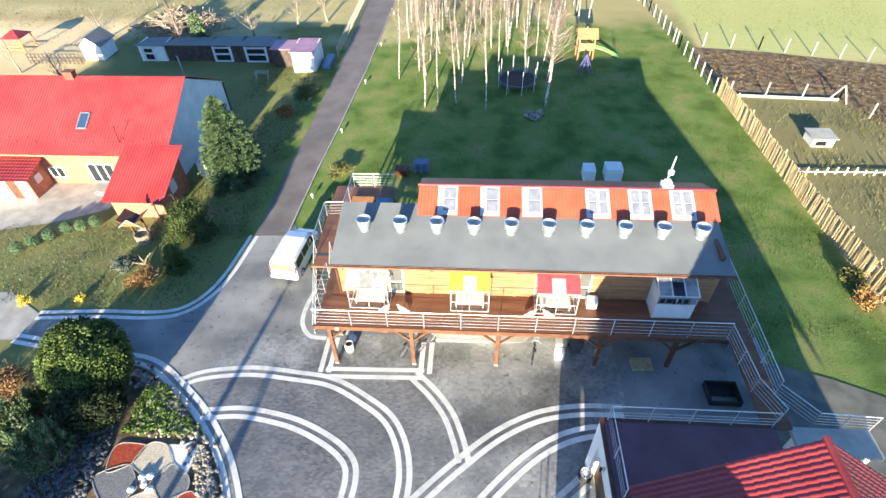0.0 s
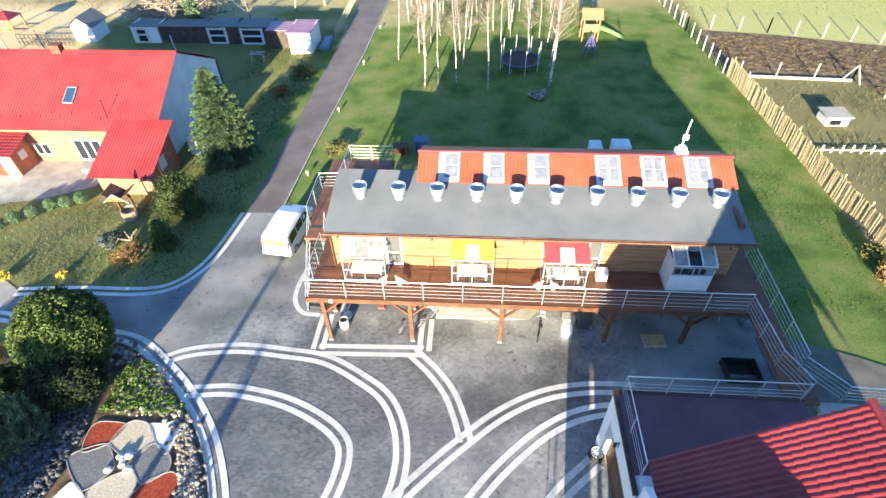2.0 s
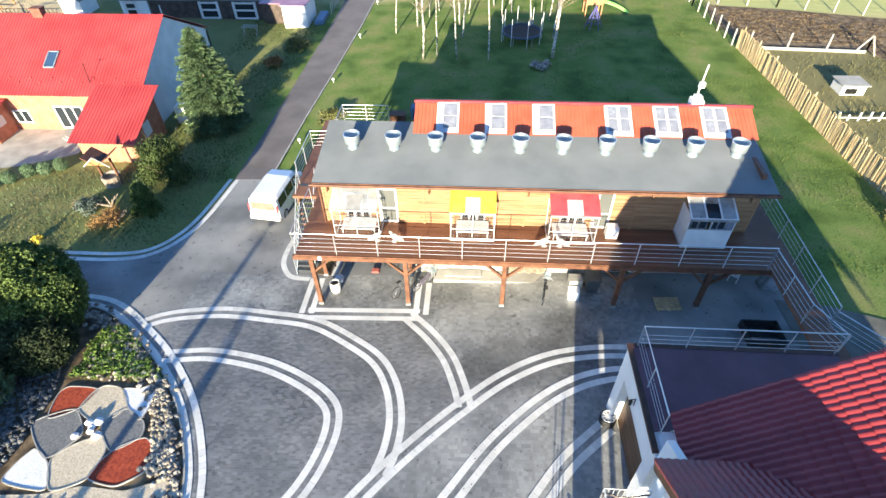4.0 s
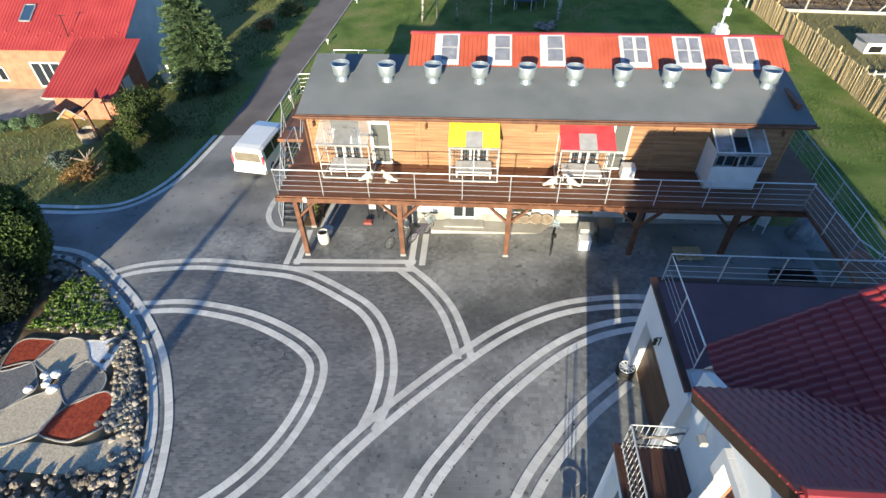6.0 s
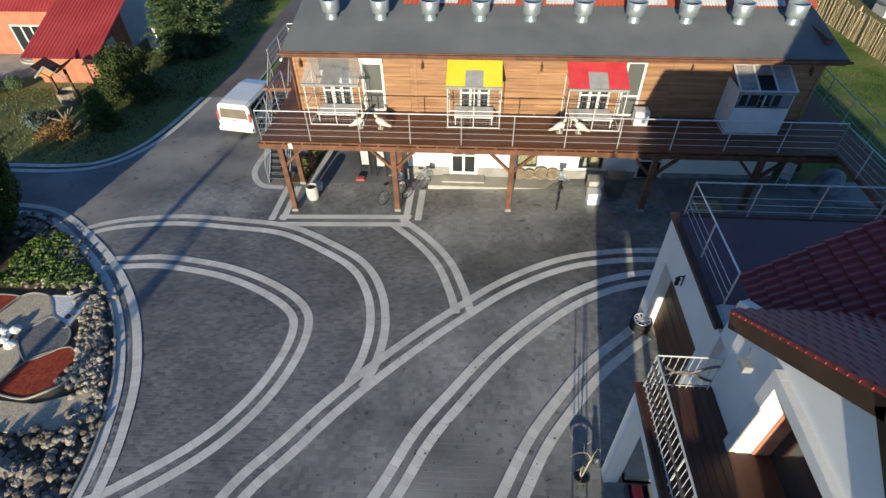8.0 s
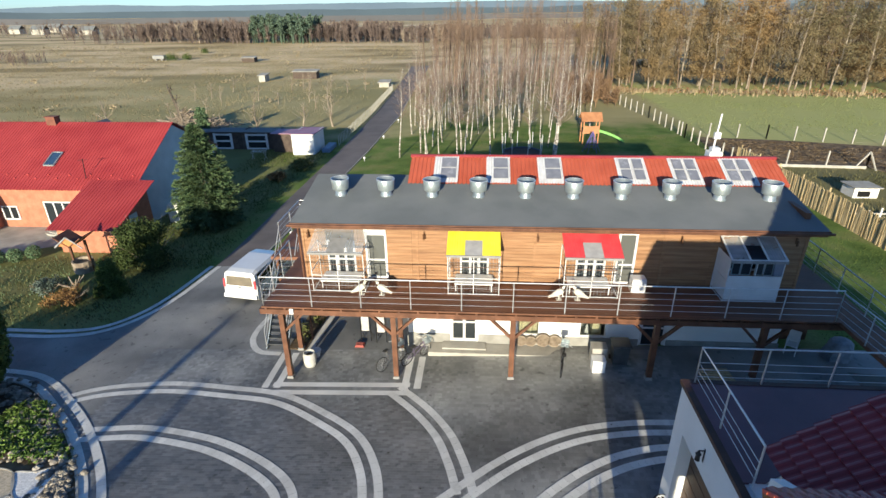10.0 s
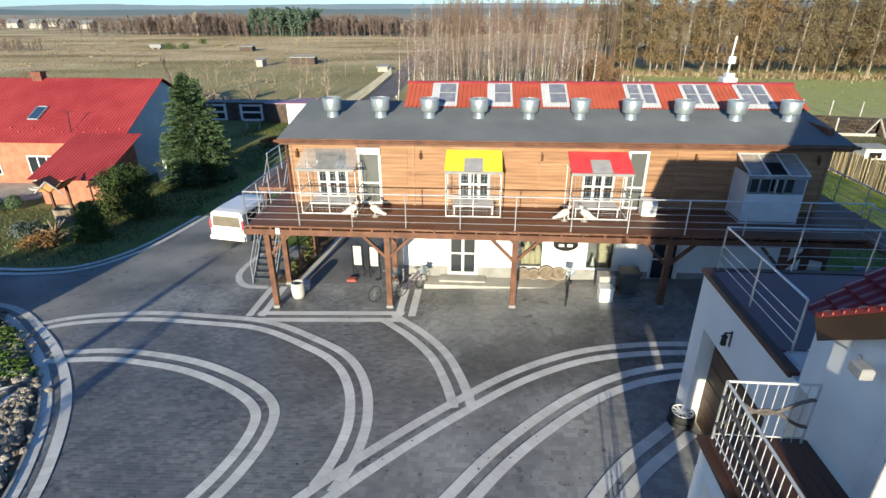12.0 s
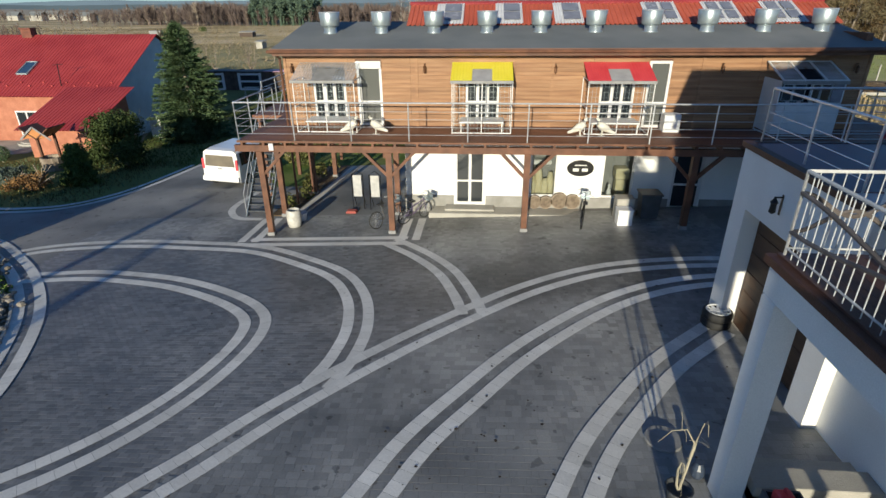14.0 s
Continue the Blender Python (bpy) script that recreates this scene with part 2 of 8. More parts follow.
RED_SHEET = material("bright_red_sheet_roof", [(0.28, 0.033, 0.036), (0.35, 0.049, 0.05)], 0.45, 0.5, spec=0.35, fine=0.1)
GALV = material("galvanised_steel", [(0.3, 0.35, 0.375), (0.4, 0.455, 0.48)], 0.4, 4.0, metal=0.65)
STEEL = material("brushed_steel_tube", [(0.62, 0.63, 0.64), (0.74, 0.75, 0.76)], 0.4, 5.0, metal=0.7)
GLASS = glassy("dark_window_glass")
DOOR_GLASS = glassy("curtained_door_glass", (0.1, 0.105, 0.1), 0.12)
BLUE_GLASS = glassy("skylight_glass", (0.03, 0.06, 0.12))
PALE_PANE = material("pale_plastic_pane", [(0.15, 0.16, 0.2), (0.22, 0.23, 0.27)], 0.25, 2.0, spec=0.5)
MILKY = clear("milky_roof_sheet", (0.68, 0.7, 0.74), 0.4, 0.8)
MILKY_DIM = clear("weathered_clear_sheet", (0.8, 0.83, 0.86), 0.3, 0.3)
YELLOW = material("yellow_awning_board", [(0.76, 0.66, 0.05), (0.82, 0.72, 0.08)], 0.4, 2.0, fine=0.05)
RED = material("red_awning_board", [(0.58, 0.05, 0.065), (0.66, 0.078, 0.09)], 0.4, 2.0, fine=0.05)
GREY_BOARD = material("grey_board", [(0.2, 0.2, 0.2), (0.27, 0.27, 0.27)], 0.6, 3.0)
BRICK = material("orange_brick_wall", [(0.34, 0.13, 0.078), (0.45, 0.19, 0.118)], 0.85, 2.5, bump=0.4, bump_scale=14)
BLACK = material("black_rubber", [(0.015, 0.015, 0.016), (0.03, 0.03, 0.03)], 0.75, 5.0)
IRON = material("black_iron", [(0.012, 0.012, 0.013), (0.025, 0.025, 0.025)], 0.4, 5.0, metal=0.4)
STICKS = material("dry_wood_palings", [(0.36, 0.27, 0.145), (0.52, 0.41, 0.24)], 0.85, 2.0, stretch=(3, 3, 0.5), bump=0.5, vary=0.14, island=0.1)
BARK = material("white_birch_bark", [(0.09, 0.078, 0.07), (0.4, 0.37, 0.33), (0.62, 0.59, 0.54)], 0.8, 2.2, stretch=(1, 1, 2.5), fine=0.25)
TWIG = material("red_brown_twigs", [(0.15, 0.1, 0.078), (0.27, 0.195, 0.158)], 0.85, 0.6)
TRUNK = material("grey_brown_bark", [(0.17, 0.13, 0.1), (0.33, 0.28, 0.22)], 0.9, 2.0, bump=0.6, bump_scale=10)
FIR = material("fir_needles", [(0.05, 0.095, 0.042), (0.13, 0.18, 0.085)], 0.75, 1.5, island=0.3, spec=0.2)
CONIFER = material("cypress_leaves", [(0.04, 0.07, 0.018), (0.1, 0.135, 0.035)], 0.75, 1.5, island=0.35, spec=0.2)
SHRUB = material("shrub_leaves", [(0.06, 0.075, 0.025), (0.16, 0.15, 0.05)], 0.8, 1.0, island=0.35, spec=0.2)
BALL = material("clipped_box_leaves", [(0.07, 0.12, 0.06), (0.13, 0.19, 0.1)], 0.75, 3.0, island=0.3, spec=0.2)
OAK = material("dry_oak_leaves", [(0.11, 0.1, 0.056), (0.165, 0.125, 0.07), (0.28, 0.165, 0.068)], 0.8, 0.045, island=0.35, spec=0.2)


# ---- building helpers ----
ORIGIN = {}


def gz(x, y):
    """Height of the sloping yard."""
    return 0.0393 * min(max(x, -20), 12) - 0.0353 * (min(max(y, -5), 30) - 14)


class Shape:
    def __init__(self):
        self.v, self.f = [], []

    def frame_box(self, x0, x1, z0, z1, y, w):
        """An upright rectangular frame of bars w wide, facing along y."""
        for box in ((x0, z0, x1, z0 + w), (x0, z1 - w, x1, z1), (x0, z0 + w, x0 + w, z1 - w), (x1 - w, z0 + w, x1, z1 - w)):
            self.box(box[0], y, box[1], box[2], y + 0.03, box[3])
        return self

    def quad(self, *ps):
        k = len(self.v)
        self.v += [tuple(p) for p in ps]
        self.f.append(tuple(range(k, k + len(ps))))
        return self

    def box(self, x0, y0, z0, x1, y1, z1, bevel=0.0):
        k = len(self.v)
        b = bevel
        if not b:
            self.v += [(x, y, z) for z in (z0, z1) for x, y in ((x0, y0), (x1, y0), (x1, y1), (x0, y1))]
            self.f += [tuple(k + i for i in q) for q in ((0, 3, 2, 1), (4, 5, 6, 7), (0, 1, 5, 4), (1, 2, 6, 5), (2, 3, 7, 6), (3, 0, 4, 7))]
            return self
        rings = [(z0, b), (z0 + b, 0), (z1 - b, 0), (z1, b)]
        for z, d in rings:
            self.v += [(x0 + d, y0 + d, z), (x1 - d, y0 + d, z), (x1 - d, y1 - d, z), (x0 + d, y1 - d, z)]
        self.f.append((k + 3, k + 2, k + 1, k))
        for r in range(3):
            for i in range(4):
                j = (i + 1) % 4
                self.f.append((k + 4 * r + i, k + 4 * r + j, k + 4 * r + 4 + j, k + 4 * r + 4 + i))
        self.f.append((k + 12, k + 13, k + 14, k + 15))
        return self

    def beam(self, p, q, w, h, up=(0, 0, 1)):
        """A bar of w (across) by h (along up) from p to q."""
        p, q = Vector(p), Vector(q)
        d = (q - p).normalized()
        s = d.cross(Vector(up))
        s = s.normalized() if s.length > 1e-4 else Vector((1, 0, 0))
        u = s.cross(d).normalized()
        k = len(self.v)
        for c in (p, q):
            for a, b in ((-1, -1), (1, -1), (1, 1), (-1, 1)):
                self.v.append(tuple(c + s * (a * w / 2) + u * (b * h / 2)))
        self.f += [tuple(k + i for i in t) for t in ((0, 3, 2, 1), (4, 5, 6, 7), (0, 1, 5, 4), (1, 2, 6, 5), (2, 3, 7, 6), (3, 0, 4, 7))]
        return self

    def border(self, x0, z0, x1, z1, y, deep, w):
        """An upright rectangular ring facing y."""
        k = len(self.v)
        for yy in (y, y + deep):
            for d in (0, w):
                self.v += [(x0 + d, yy, z0 + d), (x1 - d, yy, z0 + d), (x1 - d, yy, z1 - d), (x0 + d, yy, z1 - d)]
        for i in range(4):
            j = (i + 1) % 4
            self.f += [(k + i, k + j, k + 4 + j, k + 4 + i), (k + 8 + j, k + 8 + i, k + 12 + i, k + 12 + j), (k + j, k + i, k + 8 + i, k + 8 + j), (k + 4 + i, k + 4 + j, k + 12 + j, k + 12 + i)]
        return self

    def tube(self, pts, radii, n=6, caps=True):
        pts = [Vector(p) for p in pts]
        if not hasattr(radii, "__len__"):
            radii = [radii] * len(pts)
        k = len(self.v)
        for i, p in enumerate(pts):
            d = (pts[min(i + 1, len(pts) - 1)] - pts[max(i - 1, 0)]).normalized()
            s = d.cross(Vector((0.3, 0.2, 1) if abs(d.z) < 0.9 else (1, 0.1, 0))).normalized()
            u = d.cross(s)
            for j in range(n):
                a = 2 * math.pi * j / n
                self.v.append(tuple(p + (s * math.cos(a) + u * math.sin(a)) * radii[i]))
        for i in range(len(pts) - 1):
            for j in range(n):
                a, b = k + i * n + j, k + i * n + (j + 1) % n
                self.f.append((a, b, b + n, a + n))
        if caps:
            self.f.append(tuple(k + j for j in reversed(range(n))))
            self.f.append(tuple(k + (len(pts) - 1) * n + j for j in range(n)))
        return self

    def ring(self, c, axis, r, t, n=20, m=5):
        """A wheel rim or tyre: a torus of radius r and thickness t."""
        c, axis = Vector(c), Vector(axis).normalized()
        s = axis.orthogonal().normalized()
        u = axis.cross(s)
        k = len(self.v)
        for i in range(n):
            a = 2 * math.pi * i / n
            d = s * math.cos(a) + u * math.sin(a)
            for j in range(m):
                b = 2 * math.pi * j / m
                self.v.append(tuple(c + d * (r + t * math.cos(b)) + axis * (t * math.sin(b))))
        for i in range(n):
            for j in range(m):
                a, b = k + i * m, k + (i + 1) % n * m
                self.f.append((a + j, b + j, b + (j + 1) % m, a + (j + 1) % m))
        return self

    def lathe(self, c, profile, n=16):
        """Turned round the upright through c; profile: (radius, height) from bottom to top."""
        k = len(self.v)
        for r, z in profile:
            for j in range(n):
                a = 2 * math.pi * j / n
                self.v.append((c[0] + r * math.cos(a), c[1] + r * math.sin(a), c[2] + z))
        for i in range(len(profile) - 1):
            for j in range(n):
                a, b = k + i * n + j, k + i * n + (j + 1) % n
                self.f.append((a, b, b + n, a + n))
        self.f.append(tuple(k + j for j in reversed(range(n))))
        self.f.append(tuple(k + (len(profile) - 1) * n + j for j in range(n)))
        return self

    def leaves(self, rng, centre, radii, count, size, shell=0.45, flat=0.0, pointed=0.0):
        """A cloud of small folded leaves on and in an ellipsoid; pointed narrows it upwards into a cone."""
        for _ in range(count):
            d = Vector((rng.gauss(0, 1), rng.gauss(0, 1), rng.gauss(0, 1))).normalized()
            r = 1 - shell * rng.random() ** 2 + rng.gauss(0, 0.05)
            p = Vector((d.x * r, d.y * r, d.z * r))
            if pointed:
                w = 1 - pointed * (p.z * 0.5 + 0.5)
                p.x, p.y = p.x * w, p.y * w
            p = Vector((centre[0] + p.x * radii[0], centre[1] + p.y * radii[1], centre[2] + p.z * radii[2]))
            a = (d + Vector((rng.gauss(0, 0.6), rng.gauss(0, 0.6), rng.gauss(0, 0.6) + flat))).normalized()
            s = a.orthogonal().normalized()
            s.rotate(Matrix.Rotation(rng.random() * 6.28, 3, a))
            u = a.cross(s)
            z = size * rng.uniform(0.6, 1.3)
            k = len(self.v)
            self.v += [tuple(p - u * z), tuple(p + s * z * 0.5 + a * z * 0.2), tuple(p + u * z), tuple(p - s * z * 0.5 + a * z * 0.2)]
            self.f += [(k, k + 1, k + 2), (k, k + 2, k + 3)]
        return self

    def mesh(self, name, at=(0, 0, 0), smooth=False):
        me = bpy.data.meshes.new(name)
        me.from_pydata([(x - at[0], y - at[1], z - at[2]) for x, y, z in self.v], [], self.f)
        me.update()
        if smooth:
            me.polygons.foreach_set("use_smooth", [True] * len(me.polygons))
        return me


def thing(name, at, label, category, group="", kind=""):
    ob = new(name)
    ob.location = at
    ob.empty_display_size = 0.2
    ORIGIN[ob] = Vector(at)
    return tagged(ob, label, category, group, kind)


def part(name, shape, mat, parent=None, label="", smooth=False):
    """One mesh under a thing or under a part; the shape is given in world metres."""
    at = ORIGIN.get(parent, Vector((0, 0, 0)))
    me = shape.mesh(name, at, smooth)
    me.materials.append(mat)
    ob = new(name, me)
    if parent:
        ob.parent = parent
        ORIGIN[ob] = at
    if label:
        tagged(ob, label)
    return ob


def solid(name, shape, mat, label, category, group="", kind="", smooth=False, at=None):
    """A thing of one mesh."""
    at = Vector(at) if at else Vector((0, 0, 0))
    me = shape.mesh(name, at, smooth)
    me.materials.append(mat)
    ob = new(name, me)
    ob.location = at
    ORIGIN[ob] = at
    return tagged(ob, label, category, group, kind)


def spline(ctrl, step=0.25):
    """A smooth line through a few turning points."""
    ps = [Vector((x, y)) for x, y in ctrl]
    ps = [2 * ps[0] - ps[1]] + ps + [2 * ps[-1] - ps[-2]]
    out = []
    for i in range(1, len(ps) - 2):
        a, b, c, d = ps[i - 1:i + 3]
        n = max(2, int((c - b).length / step))
        for k in range(n):
            t = k / n
            out.append(0.5 * (2 * b + (c - a) * t + (2 * a - 5 * b + 4 * c - d) * t * t + (3 * b - a - 3 * c + d) * t ** 3))
    return out + [ps[-2]]


def sheet(outline, lift, depth=0.0):
    """A patch of ground cover that follows the yard's slope, with a skirt of the given depth."""
    bm = bmesh.new()
    bm.faces.new([bm.verts.new((p[0], p[1], 0)) for p in outline])
    for co, no in (((-20, 0, 0), (1, 0, 0)), ((12, 0, 0), (1, 0, 0)), ((0, -5, 0), (0, 1, 0)), ((0, 30, 0), (0, 1, 0))):
        bmesh.ops.bisect_plane(bm, geom=bm.verts[:] + bm.edges[:] + bm.faces[:], plane_co=co, plane_no=no)
    bmesh.ops.triangulate(bm, faces=bm.faces[:])
    bmesh.ops.recalc_face_normals(bm, faces=bm.faces[:])
    if bm.faces and sum(f.normal.z for f in bm.faces) < 0:
        bmesh.ops.reverse_faces(bm, faces=bm.faces[:])
    s = Shape()
    bm.verts.ensure_lookup_table()
    s.v = [(v.co.x, v.co.y, gz(v.co.x, v.co.y) + lift) for v in bm.verts]
    s.f = [tuple(v.index for v in f.verts) for f in bm.faces]
    if depth:
        rim = [(e.verts[0].index, e.verts[1].index) for e in bm.edges if len(e.link_faces) == 1]
        for a, b in rim:
            p, q = s.v[a], s.v[b]
            s.quad(p, q, (q[0], q[1], q[2] - depth), (p[0], p[1], p[2] - depth))
    bm.free()
    return s


def loop(ctrl, step=0.12):
    """A smooth closed outline through a few points."""
    ps = [Vector(p) for p in ctrl]
    n_ = len(ps)
    out = []
    for i in range(n_):
        a, b, c, d = (ps[(i + k_) % n_] for k_ in (-1, 0, 1, 2))
        m_ = max(2, int((c - b).length / step))
        for k_ in range(m_):
            t = k_ / m_
            out.append(0.5 * (2 * b + (c - a) * t * 0.7 + (2 * a - 5 * b + 4 * c - d) * t * t * 0.7 + (3 * b - a - 3 * c + d) * t ** 3 * 0.7 + 0.3 * 2 * (c - b) * (3 * t * t - 2 * t ** 3)))
    return out


def offset(line, d):
    """The line moved d metres to its left."""
    out = []
    for i, p in enumerate(line):
        t = line[min(i + 1, len(line) - 1)] - line[max(i - 1, 0)]
        t.normalize()
        out.append(Vector((p.x - t.y * d, p.y + t.x * d)))
    return out

# ---- ground, yard, road ----
xs = [-3000, -1200, -500, -250, -120, -60, -20, 12, 30, 60, 120, 250, 500, 1200, 3000]
ys = [-300, -60, -5, 30, 60, 100, 180, 300, 600, 1200, 3500]
land = Shape()
for x in xs:
    for y in ys:
        land.v.append((x, y, gz(x, y) - 0.02))
for i in range(len(xs) - 1):
    for j in range(len(ys) - 1):
        a = i * len(ys) + j
        land.f.append((a, a + len(ys), a + len(ys) + 1, a + 1))
solid("ground", land, GROUND, "mown lawn and dry autumn meadow reaching the horizon", "ground", kind="structure")

BAND, GAP = 0.285, 0.22
LINES = {
    "rim": spline([(-27.0, 18.4), (-20.2, 17.4), (-17.2, 16.8), (-14.5, 15.0), (-12.45, 13.25), (-10.65, 11.2), (-9.34, 9.0), (-8.64, 7.2), (-8.2, 4.9), (-8.3, 1.5), (-8.8, -4.0)]),
    "outer": spline([(-14.9, 15.6), (-14.2, 15.98), (-13.0, 16.28), (-10.9, 16.45), (-8.5, 16.2), (-6.1, 15.78), (-3.9, 14.58), (-2.6, 13.55), (-1.82, 12.2), (-1.48, 10.8), (-1.48, 9.7), (-1.6, 9.0), (-1.78, 8.4)]),
    "inner": spline([(-12.9, 13.62), (-12.0, 13.72), (-10.4, 13.78), (-7.8, 13.27), (-5.7, 12.35), (-4.4, 11.35), (-4.05, 10.3), (-4.25, 8.8), (-4.85, 7.35), (-5.8, 6.1), (-7.4, 4.8), (-8.2, 4.3)]),
    "long": spline([(-5.2, 3.0), (-4.2, 5.1), (-3.3, 6.3), (-2.2, 7.8), (-0.66, 9.53), (1.0, 11.15), (2.98, 12.82), (5.05, 13.93), (7.2, 14.38), (9.5, 14.42)]),
    "second": spline([(-1.5, 3.0), (-0.3, 5.25), (0.4, 6.75), (1.25, 8.02), (2.58, 9.78), (4.42, 11.58), (6.02, 12.64), (7.55, 13.16), (8.8, 13.25)]),
    "third": spline([(1.85, 3.2), (2.88, 5.38), (3.58, 6.76), (4.42, 7.96), (5.48, 9.26), (7.08, 10.7)]),
    "spur": spline([(-1.6, 16.4), (-0.4, 15.18), (0.5, 13.92), (1.0, 12.7), (1.24, 11.9), (1.36, 11.4)]),
    "kerb": spline([(-26.8, 20.3), (-22.7, 20.6), (-18.6, 20.68), (-16.95, 21.3), (-15.95, 22.7), (-15.45, 24.4), (-15.2, 26.4), (-15.0, 28.6)]),
}
yard = [(p.x, p.y) for p in offset(LINES["rim"], -0.4)]
yard = yard[::2] + [(5.0, -8.0), (18.0, -8.0), (18.0, 19.55), (-1.4, 19.55), (-1.4, 27.5), (-5.9, 27.5), (-6.1, 23.6), (-9.0, 23.6), (-9.2, 24.0), (-12.2, 30.0), (-12.9, 28.6)]
yard += [(p.x, p.y) for p in reversed(offset(LINES["kerb"], 0.0)[::2])]
pavement = solid("pavement", sheet(yard, 0.0, 0.1), JOINT, "grey concrete paver courtyard with pale curved bands", "pavement", kind="structure")
road_l, road_r = [(-15.0, 28.6), (-14.85, 36.0), (-14.5, 57.0), (-14.6, 80.0), (-15.5, 106.0), (-18.0, 150.0)], [(-13.0, 150.0), (-11.8, 106.0), (-10.6, 78.0), (-11.1, 57.0), (-11.7, 45.0), (-12.2, 37.0), (-12.5, 28.6)]
solid("road", sheet(road_l + road_r, 0.005, 0.1), ASPHALT, "narrow brown-grey paver lane beside the lawn", "road", kind="structure")


kerb_line = Shape()
for (xa, ya), (xb, yb) in zip(road_r, road_r[1:]):
    kerb_line.beam((xa + 0.06, ya, gz(xa, ya) + 0.02), (xb + 0.06, yb, gz(xb, yb) + 0.02), 0.1, 0.1)
solid("lane_kerb", kerb_line, CONCRETE, "pale concrete kerb along the lane", "kerb", kind="structure")


def bands(name, line, halves, mat, parent, lift=0.006):
    for d in halves:
        a, b = offset(line, d - BAND / 2), offset(line, d + BAND / 2)
        s = Shape()
        for i in range(len(line) - 1):
            q = [a[i].lerp(a[i + 1], 0.008), a[i].lerp(a[i + 1], 0.992), b[i].lerp(b[i + 1], 0.992), b[i].lerp(b[i + 1], 0.008)]
            s.quad(*[(p.x, p.y, gz(p.x, p.y) + lift) for p in q])
        part(name, s, mat, parent)


TWIN = (-(BAND + GAP) / 2, (BAND + GAP) / 2)
for i, key in enumerate(("spur", "outer", "inner", "long", "second", "third", "kerb", "rim")):
    bands("paving_band", LINES[key], TWIN, PAVING_LIGHT, pavement, 0.012 + 0.0015 * i)
frame_line = [Vector(p) for p in ((-6.75, 19.0), (-6.75, 16.45), (-0.98, 16.45), (-0.98, 18.7))]
for i in range(3):
    bands("paving_band", [frame_line[i], frame_line[i + 1]], TWIN, PAVING_LIGHT, pavement, 0.008 + 0.001 * i)


# ---- the loft ----
DECK = 3.15
loft = thing("pigeon_loft", (4.0, 21.5, 0.0), "two-storey timber loft with white ground floor and grey roof", "building")
GF = -0.05
# white ground floor with openings for doors and windows
openings = [(0.46, 1.62, 0.1, 2.2), (3.36, 4.35, 0.47, 2.15), (6.05, 7.21, 0.47, 2.2), (8.63, 9.73, 0.05, 2.2)]
wall = Shape()
x = -1.45
for a, b, z0, z1 in openings:
    wall.box(x, 19.6, GF - 0.6, a, 19.85, 2.9)
    wall.box(a, 19.6, GF - 0.6, b, 19.85, z0).box(a, 19.6, z1, b, 19.85, 2.9)
    x = b
wall.box(x, 19.6, GF - 0.6, 14.4, 19.85, 2.9)
wall.box(-1.45, 19.85, -0.9, -1.2, 25.5, 2.9).box(14.15, 19.85, -0.9, 14.4, 25.5, 2.9).box(-1.2, 25.25, -0.9, 14.15, 25.5, 2.9)
part("ground_wall", wall, WHITE_WALL, loft, "smooth white rendered wall")
PLINTH = material("grey_plinth_render", [(0.22, 0.215, 0.2), (0.3, 0.295, 0.28)], 0.85, 2.0, bump=0.3)
pl = Shape()
for a, b in ((-1.5, 0.42), (1.66, 8.59), (9.77, 14.45)):
    pl.box(a, 19.555, -0.65, b, 19.6, 0.46)
part("plinth", pl, PLINTH, loft, "grey concrete plinth")
part("step", Shape().box(-0.5, 18.75, -0.6, 14.3, 19.55, 0.02, 0.02).box(0.1, 19.0, 0.02, 2.0, 19.55, 0.1, 0.015), CONCRETE, loft)
# upper timber box
up = Shape()
upper = [(-4.75, -3.55, 3.3, 5.25), (-3.11, -2.2, 3.2, 5.45), (0.85, 2.05, 3.3, 4.9), (5.6, 6.8, 3.3, 4.9), (7.2, 7.96, 3.2, 5.45), (11.6, 12.9, 3.9, 4.8)]
x = -5.75
for a, b, z0, z1 in upper:
    up.box(x, 19.66, 2.9, a, 19.85, 6.0).box(a, 19.66, 2.9, b, 19.85, z0).box(a, 19.66, z1, b, 19.85, 6.0)
    x = b
up.box(x, 19.66, 2.9, 14.4, 19.85, 6.0)
up.box(-5.75, 19.85, 2.9, -5.55, 23.2, 5.95).box(-5.55, 23.0, 2.9, -1.62, 23.2, 6.4).box(-1.62, 23.0, 2.9, -1.42, 25.5, 6.3).box(14.2, 19.85, 2.9, 14.4, 25.5, 6.3).box(-1.42, 25.3, 2.9, 14.2, 25.5, 6.6)
part("upper_wall", up, TIMBER, loft)
part("upper_floor", Shape().box(-5.75, 19.6, 2.9, 14.4, 23.2, 3.02), TIMBER, loft)
# roof
EAVE_Y, EAVE_Z, RED_Y, RED_Z, RIDGE_Y, RIDGE_Z = 18.96, 5.9, 22.4, 6.49, 24.2, 7.27


def roof_z(y):
    return EAVE_Z + (y - EAVE_Y) * (RED_Z - EAVE_Z) / (RED_Y - EAVE_Y)


